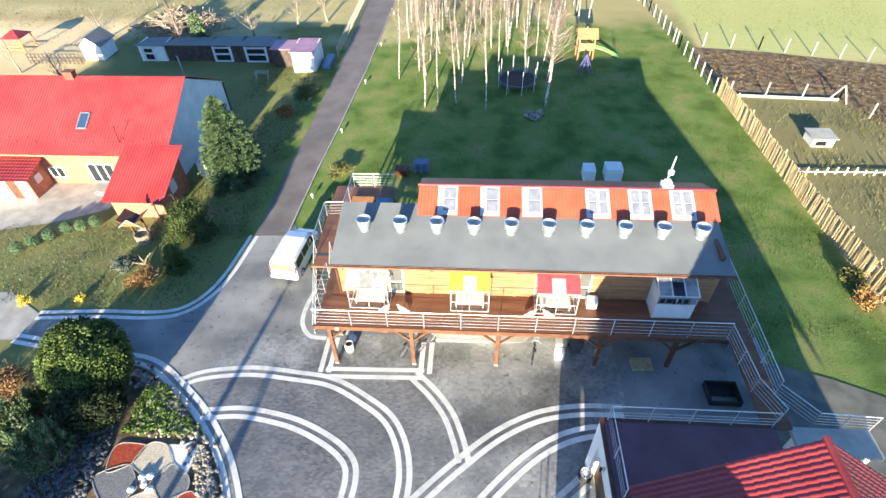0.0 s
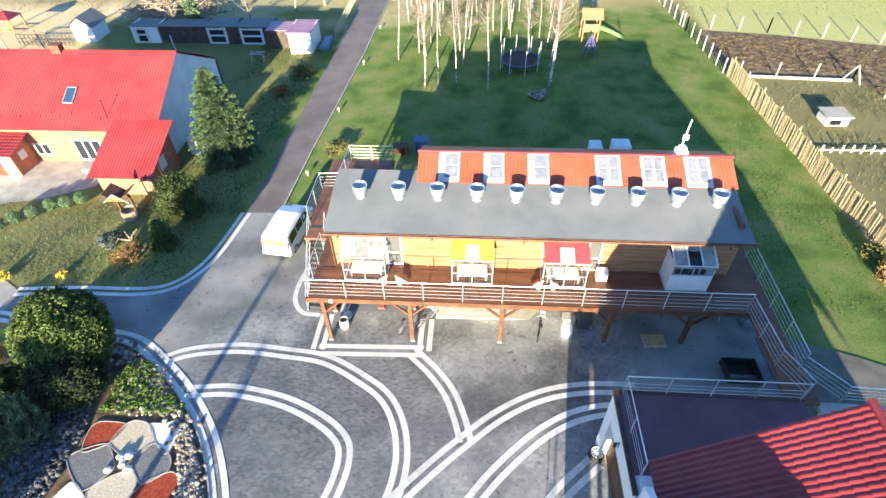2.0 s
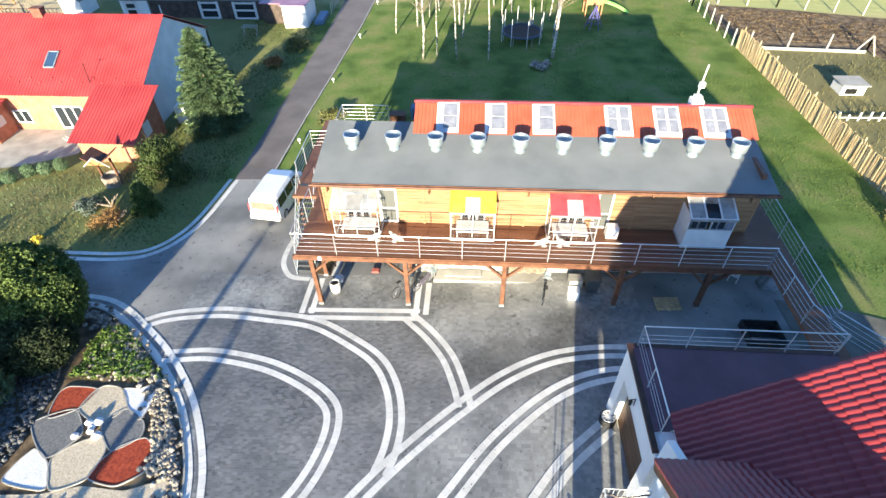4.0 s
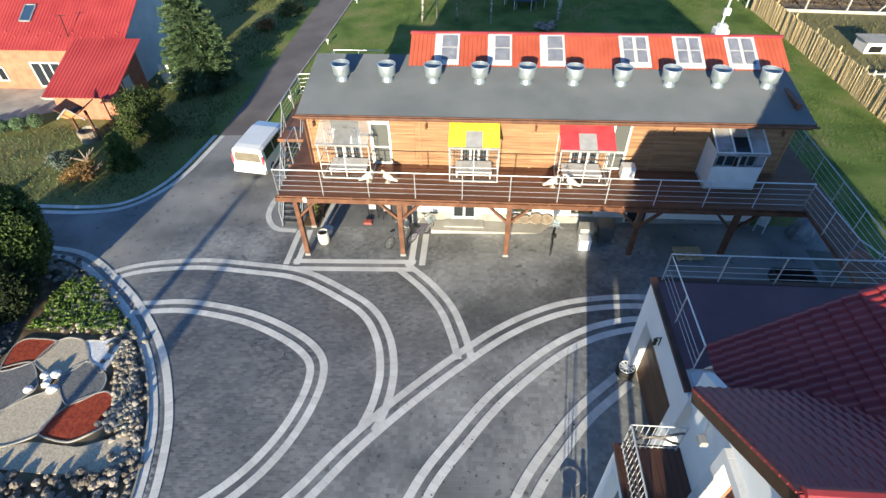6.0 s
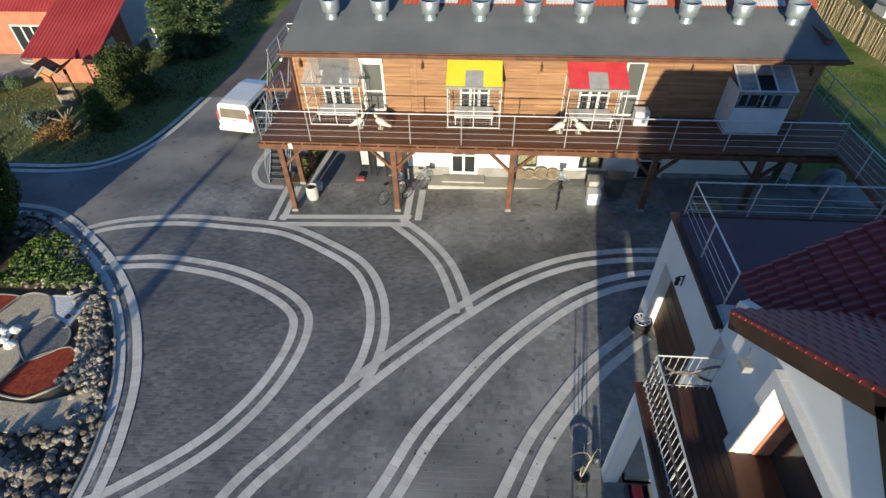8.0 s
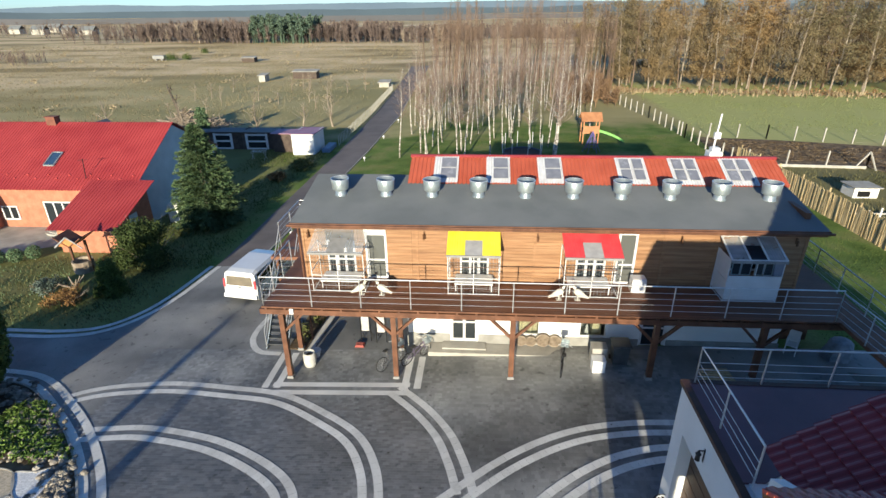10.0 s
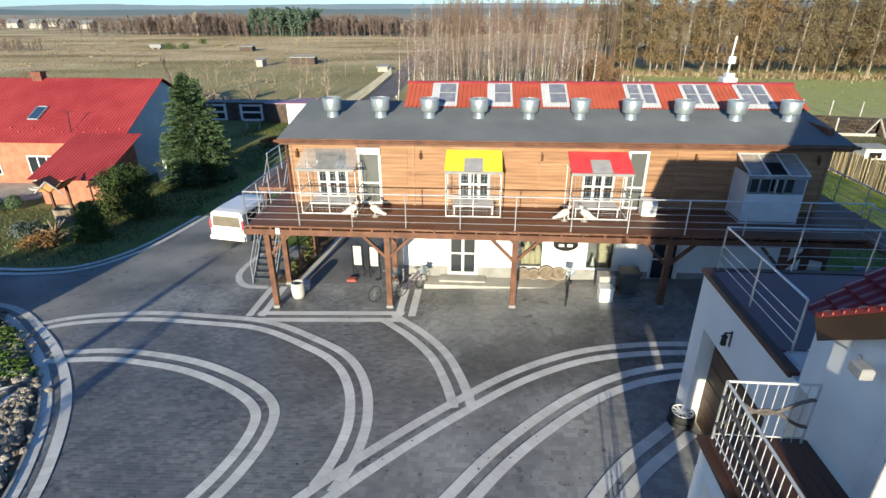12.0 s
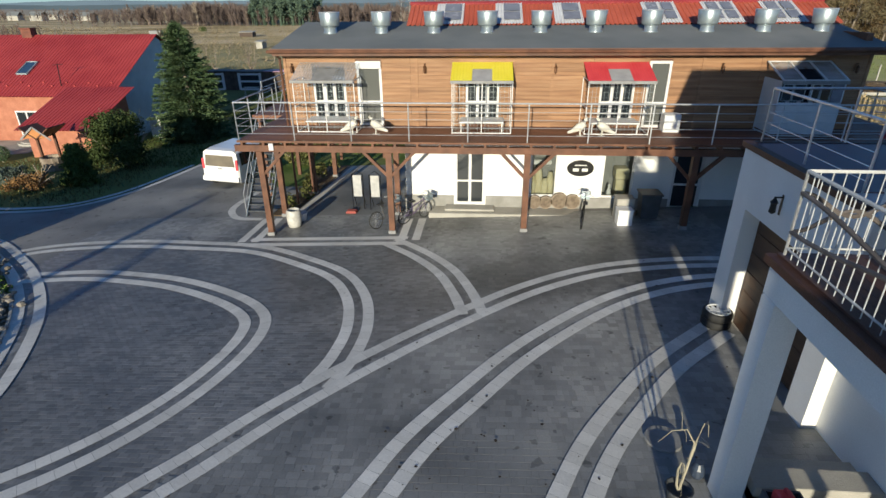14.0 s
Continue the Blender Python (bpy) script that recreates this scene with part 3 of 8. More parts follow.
g = Shape()
k = 0.14
X0, X1, XR = -5.95, 14.72, -1.62
for x0, x1, y1 in ((X0, XR, 23.3), (XR, X1, RED_Y + 0.1)):
    z1 = roof_z(y1)
    g.quad((x0, EAVE_Y, EAVE_Z), (x1, EAVE_Y, EAVE_Z), (x1, y1, z1), (x0, y1, z1))
    g.quad((x0, EAVE_Y, EAVE_Z - k), (x0, y1, z1 - k), (x1, y1, z1 - k), (x1, EAVE_Y, EAVE_Z - k))
    g.quad((x0, EAVE_Y, EAVE_Z), (x0, y1, z1), (x0, y1, z1 - k), (x0, EAVE_Y, EAVE_Z - k))
    g.quad((x1, EAVE_Y, EAVE_Z), (x1, EAVE_Y, EAVE_Z - k), (x1, y1, z1 - k), (x1, y1, z1))
    g.quad((x0, y1, z1), (x1, y1, z1), (x1, y1, z1 - k), (x0, y1, z1 - k))
part("felt_roof", g, FELT, loft, "grey bitumen felt roof")
part("fascia", Shape().box(X0, EAVE_Y - 0.03, EAVE_Z - 0.16, X1, EAVE_Y, EAVE_Z + 0.015), TIMBER, loft, "thin red-brown fascia")
part("gutter", Shape().tube([(X0 - 0.1, EAVE_Y - 0.09, EAVE_Z - 0.07), (X1 + 0.1, EAVE_Y - 0.09, EAVE_Z - 0.07)], 0.055, 8), TIMBER, loft)
part("soffit", Shape().box(X0 + 0.05, EAVE_Y, EAVE_Z - 0.22, X1 - 0.05, 19.66, EAVE_Z - 0.16), TIMBER, loft)


def ribbed(x0, x1, y0, z0, y1, z1, pitch=0.19, h=0.035):
    """Pressed sheet with upright ribs from the lower to the upper edge."""
    s = Shape()
    n = max(1, round((x1 - x0) / pitch))
    w = (x1 - x0) / n
    xs_ = []
    for i in range(n):
        xs_ += [(x0 + w * i, 0), (x0 + w * (i + 0.55), 0), (x0 + w * (i + 0.65), h), (x0 + w * (i + 0.9), h)]
    xs_.append((x1, 0))
    for (a, ha), (b, hb) in zip(xs_, xs_[1:]):
        s.quad((a, y0, z0 + ha), (b, y0, z0 + hb), (b, y1, z1 + hb), (a, y1, z1 + ha))
    return s


red_roof = part("red_roof", ribbed(XR, 14.85, RED_Y, RED_Z + 0.02, RIDGE_Y, RIDGE_Z), RED_TILE, loft, "orange-red pressed sheet roof strip")
part("roof_back", Shape().quad((XR, RIDGE_Y, RIDGE_Z), (14.85, RIDGE_Y, RIDGE_Z), (14.85, 25.9, 6.55), (XR, 25.9, 6.55)).quad((XR, RED_Y, RED_Z), (XR, RIDGE_Y, RIDGE_Z), (XR, 25.9, 6.55), (XR, 25.5, 6.2), (XR, RED_Y, 6.2)).quad((14.7, RED_Y, RED_Z), (14.7, RED_Y, 6.0), (14.7, 25.9, 6.0), (14.7, 25.9, 6.55), (14.7, RIDGE_Y, RIDGE_Z)), RED_TILE_B, loft)
part("ridge_cap", Shape().tube([(XR - 0.05, RIDGE_Y, RIDGE_Z + 0.02), (14.9, RIDGE_Y, RIDGE_Z + 0.02)], 0.09, 8), RED_TILE_B, loft)
for a, b in ((-0.5, 0.62), (1.89, 2.97), (4.21, 5.32), (7.72, 9.03), (10.06, 11.32), (12.31, 13.61)):
    light = part("roof_light", ribbed(a, b, RED_Y + 0.03, RED_Z + 0.07, RIDGE_Y - 0.06, RIDGE_Z + 0.025, 0.12, 0.03), MILKY, loft, "translucent white corrugated roof strip")
    for u, w in ((0.12, 0.44), (0.56, 0.88)) if b - a > 1.15 else ((0.3, 0.9),):
        s = Shape()
        xa, xb = a + (b - a) * u, a + (b - a) * w
        for v0, v1 in ((0.14, 0.48), (0.52, 0.86)):
            ya, yb = RED_Y + v0 * 1.8, RED_Y + v1 * 1.8
            za, zb = RED_Z + v0 * 0.78 + 0.12, RED_Z + v1 * 0.78 + 0.12
            s.quad((xa, ya, za), (xb, ya, za), (xb, yb, zb), (xa, yb, zb))
        part("pane", s, PALE_PANE, light)


def roof_vent(x):
    y, z = 21.4, roof_z(21.4)
    v = part("vent_pipe", Shape().lathe((x, y, z), [(0.28, -0.05), (0.26, 0.02), (0.235, 0.05), (0.235, 0.34)], 18), GALV, loft, "galvanised round roof ventilator", True)
    part("hood", Shape().lathe((x, y, z), [(0.24, 0.2), (0.34, 0.24), (0.352, 0.27), (0.385, 0.7), (0.375, 0.715), (0.362, 0.71), (0.34, 0.5)], 22), GALV, v, smooth=True)
    part("rim", Shape().ring((x, y, z + 0.71), (0, 0, 1), 0.38, 0.018, 22), STEEL, v)


for i in range(10):
    roof_vent(-4.42 + i * 1.994)

# deck, beams, posts, braces
n = 17
for i in range(n):
    y0 = 17.07 + i * (19.62 - 17.07) / n
    for a, b in ((-6.8, 0.1), (0.1, 7.2), (7.2, 15.6)):
        part("deck_board", Shape().box(a + 0.004, y0 + 0.005, DECK - 0.035, b - 0.004, y0 + 0.145, DECK), DECKING, loft)
joists = -6.7
while joists < 15.5:
    part("joist", Shape().box(joists, 17.1, DECK - 0.17, joists + 0.08, 19.6, DECK - 0.035), TIMBER, loft)
    joists += 0.75
part("front_beam", Shape().box(-6.95, 17.13, 2.76, 15.0, 17.3, 2.98), TIMBER, loft)
part("middle_beam", Shape().box(-6.8, 19.2, 2.76, 0.0, 19.38, 2.98), TIMBER, loft)
part("deck_edge", Shape().box(-6.8, 17.045, DECK - 0.06, 15.0, 17.07, DECK + 0.01), TIMBER, loft)


def deck_post(x, y, braces=(1, 1)):
    z = gz(x, y)
    p = part("post", Shape().box(x - 0.1, y - 0.1, z + 0.12, x + 0.1, y + 0.1, 2.77, 0.012), TIMBER, loft)
    part("footing", Shape().box(x - 0.13, y - 0.13, z - 0.05, x + 0.13, y + 0.13, z + 0.13, 0.01), GREY_BOARD, p)
    for side, on in zip((-1, 1), braces):
        if on:
            part("brace", Shape().beam((x + side * 0.06, y, 1.95), (x + side * 0.86, y, 2.78), 0.1, 0.12, (0, 1, 0)), TIMBER, p)


deck_post(-6.12, 17.21, (0, 1))
deck_post(-1.65, 17.21)
deck_post(3.0, 17.21)
deck_post(8.4, 17.21)
deck_post(12.3, 17.21)
deck_post(-6.35, 19.29, (0, 0))
deck_post(-6.05, 22.3, (0, 0))
deck_post(-1.75, 19.29, (0, 0))
deck_post(-5.9, 25.3, (0, 0))


def railing(name, pts, z, height, parent, gap=1.95, rails=4, label=""):
    """Steel tube railing: posts, a top rail and thin wires between."""
    r = part(name, Shape().tube([(x, y, z + height) for x, y in pts], 0.025, 8), STEEL, parent, label)
    for k_ in range(rails):
        part("rail", Shape().tube([(x, y, z + height * (0.18 + 0.2 * k_)) for x, y in pts], 0.009, 5), STEEL, r)
    for (xa, ya), (xb, yb) in zip(pts, pts[1:]):
        n_ = max(1, round(math.hypot(xb - xa, yb - ya) / gap))
        for k_ in range(n_ + 1):
            t = k_ / n_
            x_, y_ = xa + (xb - xa) * t, ya + (yb - ya) * t
            part("rail_post", Shape().tube([(x_, y_, z), (x_, y_, z + height)], 0.022, 6), STEEL, r)
    return r


railing("front_railing", [(-7.35 + 0.6, 17.15), (14.6, 17.15)], DECK, 1.25, loft, 1.94, label="brushed steel railing with thin rails")
railing("side_railing", [(-6.75, 17.15), (-6.75, 20.6)], DECK, 1.25, loft, 1.2)
# bridge to the house terrace along the east end
part("walkway", Shape().box(14.42, 17.3, DECK - 0.16, 16.0, 26.0, DECK - 0.002).box(14.75, 12.3, DECK - 0.16, 15.95, 17.3, DECK - 0.004), DECKING, loft)
railing("walkway_railing", [(16.0, 25.9), (15.9, 21.0), (15.75, 14.0)], DECK, 1.15, loft, 1.6)
railing("walkway_railing", [(14.6, 17.15), (14.75, 14.1), (15.4, 12.6)], DECK, 1.15, loft, 1.6)
railing("back_railing", [(14.8, 26.0), (16.0, 25.9)], DECK, 1.15, loft, 1.2)
# Added backing: its dark brown stands in for the shaded clutter under there
part("walkway_wall", Shape().box(14.4, 20.3, -0.6, 15.95, 20.5, DECK - 0.17), TIMBER, loft, "added dark wall standing for the shaded space under the walkway")
# side deck and rear deck at the west end
part("side_deck", Shape().box(-8.1, 21.5, DECK - 0.16, -5.76, 26.1, DECK - 0.002).box(-8.1, 26.1, DECK - 0.16, -3.9, 29.4, DECK - 0.002).box(-6.8, 19.62, DECK - 0.16, -5.76, 21.5, DECK - 0.003).box(-5.76, 23.2, DECK - 0.16, -1.63, 26.1, DECK - 0.002), DECKING, loft)
railing("side_railing", [(-8.1, 22.9), (-8.1, 26.1), (-6.9, 26.2), (-6.85, 29.3), (-4.0, 29.3)], DECK, 1.15, loft, 1.4)
for x_, y_ in ((-8.0, 26.0), (-8.0, 22.0), (-6.6, 29.2), (-4.1, 29.2)):
    part("post", Shape().box(x_ - 0.08, y_ - 0.08, gz(x_, y_) - 0.1, x_ + 0.08, y_ + 0.08, DECK - 0.16), TIMBER, loft)

# ---- the house with the garage terrace ----
house = thing("house", (12.0, 4.0, 0.3), "large white rendered house with dark red tiled roof and terrace", "house")
TZ = 4.5
HX = 7.17
part("garage_pier", Shape().box(HX, 11.0, -0.3, HX + 0.5, 11.6, TZ), WHITE_WALL, house, "white rendered garage pier")
part("garage_lintel", Shape().box(HX, 7.95, 3.25, HX + 0.5, 11.0, TZ), WHITE_WALL, house)
part("garage_pier", Shape().box(HX, 7.4, -0.3, HX + 0.5, 7.95, TZ), WHITE_WALL, house)
part("garage_wall", Shape().box(HX + 0.5, 11.25, -0.3, 14.3, 11.6, TZ), WHITE_WALL, house)
part("garage_wall", Shape().box(13.95, 7.5, -0.3, 14.3, 11.25, TZ), WHITE_WALL, house)
part("garage_floor", Shape().box(HX + 0.3, 7.5, 0.0, 14.0, 11.3, 0.42), CONCRETE, house)
EDGE_BROWN = material("dark_brown_edge_board", [(0.05, 0.022, 0.014), (0.085, 0.038, 0.024)], 0.6, 2.5, bump=0.25)
GARAGE_BROWN = material("brown_garage_door", [(0.07, 0.035, 0.018), (0.12, 0.062, 0.032)], 0.5, 2.0, stretch=(2, 0.4, 3), bump=0.15, vary=0.06)
garage_door = part("garage_door", Shape().box(HX + 0.36, 7.95, 0.3, HX + 0.4, 11.0, 3.25), GARAGE_BROWN, house, "brown sectional garage door")
for k in range(6):
    part("door_panel", Shape().box(HX + 0.335, 8.0, 0.42 + k * 0.47, HX + 0.36, 10.95, 0.42 + k * 0.47 + 0.45, 0.01), GARAGE_BROWN, garage_door)
part("terrace", Shape().box(HX + 0.02, 8.3, TZ, 14.3, 11.58, TZ + 0.06), material("dark_terrace_tiles", [(0.1, 0.04, 0.052), (0.14, 0.06, 0.076)], 0.48, 1.0, spec=0.5), house, "dark red-brown terrace surface")
part("terrace_edge", Shape().box(HX - 0.06, 7.6, TZ - 0.04, HX + 0.12, 11.66, TZ + 0.075).box(HX + 0.12, 11.5, TZ - 0.04, 14.35, 11.66, TZ + 0.075), EDGE_BROWN, house)
railing("terrace_railing", [(HX + 0.27, 8.2), (HX + 0.27, 11.55), (14.2, 11.55)], TZ + 0.06, 1.12, house, 1.7, 3)
# main roof: west slope, verge towards the terrace
RX, RZ = 12.7, 9.55
EX, EZ = 7.6, 5.38


def tile_roof(name, eave, along, upv, length, rise, parent, mat, pitch=0.2, course=0.35):
    """Pressed tile roof: rounded columns running up the slope, stepped at each course."""
    e, a, u = Vector(eave), Vector(along).normalized(), Vector(upv).normalized()
    nrm = a.cross(u).normalized()
    if nrm.z < 0:
        nrm = -nrm
    s = Shape()
    nc, nr = max(1, round(length / pitch)), max(1, round(rise / course))
    prof = [(0.0, 0.0), (0.18, 0.003), (0.36, 0.018), (0.55, 0.026), (0.75, 0.018), (0.92, 0.003)]
    row = []
    for i in range(nc):
        row += [((i + t) * length / nc, h) for t, h in prof]
    row.append((length, 0.0))
    m_ = len(row)
    for r in range(nr):
        for v, lift in ((r, -0.005 if r == 0 else 0.0), (r, 0.062), (r + 1, 0.0)):
            if r and v == r and lift == 0.0:
                continue
            for x_, h in row:
                s.v.append(tuple(e + a * x_ + u * (v * rise / nr) + nrm * (h + lift)))
    for k_ in range(2 * nr):
        for i in range(m_ - 1):
            q = k_ * m_ + i
            s.f.append((q, q + 1, q + m_ + 1, q + m_))
    return part(name, s, mat, parent)


MAIN_RISE = math.hypot(RX - EX, RZ - EZ)
tile_roof("west_roof", (EX, 8.45, EZ), (0, -1, 0), (RX - EX, 0, RZ - EZ), 14.0, MAIN_RISE, house, RED_TILE_B)
tile_roof("east_roof", (2 * RX - EX, 8.45, EZ), (0, -1, 0), (EX - RX, 0, RZ - EZ), 14.0, MAIN_RISE, house, RED_TILE_B)
part("main_gable", Shape().quad((7.75, 8.3, 4.55), (17.65, 8.3, 4.55), (RX, 8.3, RZ - 0.15)), WHITE_WALL, house)
part("house_body", Shape().box(7.42, -5.4, -0.3, 17.6, 8.3, 4.54), WHITE_WALL, house)
part("upper_storey", Shape().box(6.76, -5.4, 3.93, 7.42, 6.2, 4.4), WHITE_WALL, house)
part("ridge_tiles", Shape().tube([(RX, 8.5, RZ + 0.03), (RX, -5.5, RZ + 0.03)], 0.12, 8), RED_TILE_B, house)
# cross gable facing the yard
GY, GZ_, GX, GW = 3.3, 8.62, 6.47, 6.6
VERGE_BROWN = material("dark_brown_verge_board", [(0.045, 0.026, 0.014), (0.075, 0.042, 0.022)], 0.6, 2.0, bump=0.2)
run, up_ = 6.45 - GY, GZ_ - 6.4
for side in (1, -1):
    tile_roof("gable_roof", (GX, GY + side * run, 6.4), (1, 0, 0), (0, -side * run, up_), 6.4, math.hypot(run, up_), house, RED_TILE_B)
    barge = part("barge_board", Shape().beam((GX + 0.02, GY + side * run, 6.2), (GX + 0.02, GY, GZ_ - 0.2), 0.05, 0.36, (0, 0, 1)), VERGE_BROWN, house, "dark brown verge board")
    part("verge_tile", Shape().beam((GX, GY + side * run, 6.41), (GX, GY, GZ_ + 0.01), 0.12, 0.07, (0, 0, 1)), RED_TILE_B, barge)
    # tiny bright orange-red pieces stand in for glints on the verge tiles
    for k in range(18):
        t = (k + 0.6) / 18
        part("verge_clip", Shape().box(GX - 0.072, GY + side * run * (1 - t) - 0.03, 6.4 + up_ * t, GX - 0.06, GY + side * run * (1 - t) - 0.02, 6.44 + up_ * t), RED_TILE, barge)
    part("gable_soffit", Shape().quad((GX + 0.05, GY + side * run, 6.3), (GW + 0.15, GY + side * run, 6.3), (GW + 0.15, GY, GZ_ - 0.1), (GX + 0.05, GY, GZ_ - 0.1)), TIMBER, house)
part("ridge_tiles", Shape().tube([(GX, GY, GZ_ + 0.03), (12.0, GY, GZ_ + 0.03)], 0.11, 8), RED_TILE_B, house)
BF = 4.45
YN, YF, PT = 0.9, 4.7, 6.6
part("gable_wall", Shape().box(GW, YF, 3.93, GW + 0.25, 6.2, 6.25), WHITE_WALL, house, "white rendered gable wall")
part("gable_wall", Shape().box(GW, 0.6, 3.93, GW + 0.25, YN, 6.25), WHITE_WALL, house)
part("gable_lintel", Shape().box(GW + 0.004, YN, PT, GW + 0.25, YF, 6.9), WHITE_WALL, house)
part("gable_sill", Shape().box(GW, YN, 3.93, GW + 0.25, YF, BF), WHITE_WALL, house)
part("return_wall", Shape().box(GW + 0.25, 6.0, 4.41, 7.6, 6.2, 5.6), WHITE_WALL, house)
part("gable_top", Shape().quad((GW, 0.6, 6.25), (GW, YN, 6.25), (GW, YN, 6.9), (GW, YF, 6.9), (GW, YF, 6.25), (GW, 6.2, 6.25), (GW, 6.2, 6.48), (GW, GY, GZ_ - 0.12), (GW, 0.6, 6.48)), WHITE_WALL, house)
portal = part("portal", Shape().box(GW - 0.14, YF - 0.02, BF, GW + 0.3, YF + 0.2, PT + 0.24, 0.01).box(GW - 0.14, YN - 0.2, PT, GW + 0.3, YF - 0.02, PT + 0.24, 0.01).box(GW - 0.14, YN - 0.2, BF, GW + 0.3, YN + 0.02, PT), WHITE, house, "white projecting surround of the balcony door")
part("reveal", Shape().box(GW + 0.3, YF - 0.04, BF, GW + 0.62, YF + 0.16, PT + 0.1), BRICK, portal, "brick reveal")
part("balcony_door", Shape().box(GW + 0.62, YN, BF, GW + 0.68, YF, PT), GLASS, portal, "dark glazed balcony door")
part("floodlight_arm", Shape().tube([(GW + 0.1, 5.9, 6.2), (GW - 0.25, 5.35, 6.35)], 0.02, 6), STEEL, house)
part("floodlight", Shape().box(GW - 0.36, 5.18, 6.26, GW - 0.2, 5.4, 6.42, 0.02), GREY_BOARD, house, "black outdoor floodlight on an arm")
wing = Shape()
for x_ in (HX + 0.03, HX + 0.27):
    wing.quad(*[(x_, y_, z_) for y_, z_ in ((7.45, 4.45), (7.45, 5.62), (6.2, 6.35), (6.2, 4.45))][:: 1 if x_ > HX + 0.1 else -1])
wing.quad((HX + 0.03, 7.45, 4.45), (HX + 0.03, 7.45, 5.62), (HX + 0.27, 7.45, 5.62), (HX + 0.27, 7.45, 4.45)).quad((HX + 0.03, 7.45, 5.62), (HX + 0.03, 6.2, 6.35), (HX + 0.27, 6.2, 6.35), (HX + 0.27, 7.45, 5.62))
part("wing_wall", wing, WHITE_WALL, house)
# Wet boards; the balcony's shade is put into the dark colour too
BALCONY_WOOD = material("wet_shade_dark_boards", [(0.06, 0.028, 0.02), (0.1, 0.048, 0.033)], 0.5, 1.2, stretch=(2, 0.3, 2), bump=0.3, vary=0.12)
# balcony on piers
part("balcony_slab", Shape().box(5.12, 1.0, BF - 0.52, GW, 6.05, BF - 0.1, 0.02), WHITE_WALL, house)
part("balcony_edge", Shape().box(5.06, 0.95, BF - 0.1, GW, 6.12, BF + 0.02, 0.01), EDGE_BROWN, house)
n = 9
for i in range(n):
    a = 5.16 + i * (GW - 5.16) / n
    part("balcony_board", Shape().box(a + 0.004, 1.05, BF + 0.02, a + (GW - 5.16) / n - 0.004, 6.06, BF + 0.05), BALCONY_WOOD, house)
part("door_threshold", Shape().box(GW + 0.002, YN + 0.02, BF + 0.002, GW + 0.62, YF - 0.05, BF + 0.03), BALCONY_WOOD, house)
# South pier, out of view, is raised past the slab to shade the garage
for y_, xw in ((5.9, 5.12), (2.0, 5.0), (-1.6, 5.47)):
    part("pier", Shape().box(xw, y_ - 0.16, 0.0, 5.47 if y_ > 0 else 5.64, y_ + 0.16, BF - 0.52 if y_ > 0 else 7.4, 0.015), WHITE_WALL, house, "white rendered pier")
# Unseen walls added at the south end to cast the porch shadow band
part("porch_end_wall", Shape().box(4.12, -1.76, -0.3, 5.17, -1.44, 5.9), WHITE_WALL, house)
part("porch_end_wall", Shape().box(5.17, -1.76, BF - 0.4, 5.6, -1.44, 7.4), WHITE_WALL, house)
part("porch_end_wall", Shape().box(6.25, -1.76, -0.3, 7.42, -1.44, BF - 0.1), WHITE_WALL, house)
for k in range(2):
    part("porch_step", Shape().box(5.62, 5.75, 0.3, 7.42, 6.5 - 0.35 * k, 0.7 + 0.17 * k, 0.012), CONCRETE, house)
part("sconce", Shape().lathe((HX - 0.14, 9.75, 3.66), [(0.015, -0.04), (0.065, 0.0), (0.05, 0.17), (0.075, 0.19), (0.015, 0.28)], 8).beam((HX, 9.75, 3.95), (HX - 0.16, 9.75, 3.95), 0.02, 0.03).beam((HX, 9.75, 3.6), (HX, 9.75, 4.0), 0.06, 0.02, (1, 0, 0)), IRON, house, "black iron wall lantern")


STRIP = material("dark_brown_rail_strip", [(0.07, 0.06, 0.055), (0.12, 0.105, 0.1)], 0.45, 3.0)
RAIL_PAINT = material("pale_grey_rail_paint", [(0.4, 0.41, 0.42), (0.5, 0.51, 0.52)], 0.45, 3.0)


def fancy_railing(pts, z, h):
    """White steel balcony railing with upright bars and two bowed dark handrail strips."""
    r = part("balcony_railing", Shape().tube([(x, y, z + h) for x, y in pts], 0.021, 8), RAIL_PAINT, house, "white painted steel railing with wavy dark strips")
    part("bottom_rail", Shape().tube([(x, y, z + 0.09) for x, y in pts], 0.013, 6), RAIL_PAINT, r)
    for (xa, ya), (xb, yb) in zip(pts, pts[1:]):
        ln = math.hypot(xb - xa, yb - ya)
        n_ = round(ln / 0.145)
        for k_ in range(n_ + 1):
            t = k_ / n_
            x_, y_ = xa + (xb - xa) * t, ya + (yb - ya) * t
            fat = 0.018 if k_ in (0, n_) or k_ % 14 == 0 else 0.0065
            part("baluster", Shape().tube([(x_, y_, z), (x_, y_, z + h)], fat, 5), RAIL_PAINT, r)
        m_ = max(2, round(ln / 2.0))
        for ph, base in ((0.0, 0.62), (math.pi, 0.42)):
            pts_ = []
            for k_ in range(8 * m_ + 1):
                t = k_ / (8 * m_)
                pts_.append((xa + (xb - xa) * t, ya + (yb - ya) * t, z + h * base + 0.14 * math.cos(ph + t * m_ * math.pi)))
            part("wavy_strip", Shape().tube(pts_, 0.028, 6), STRIP, r)


fancy_railing([(GW - 0.12, 6.0), (5.22, 6.0), (5.22, 1.1)], BF + 0.05, 1.05)

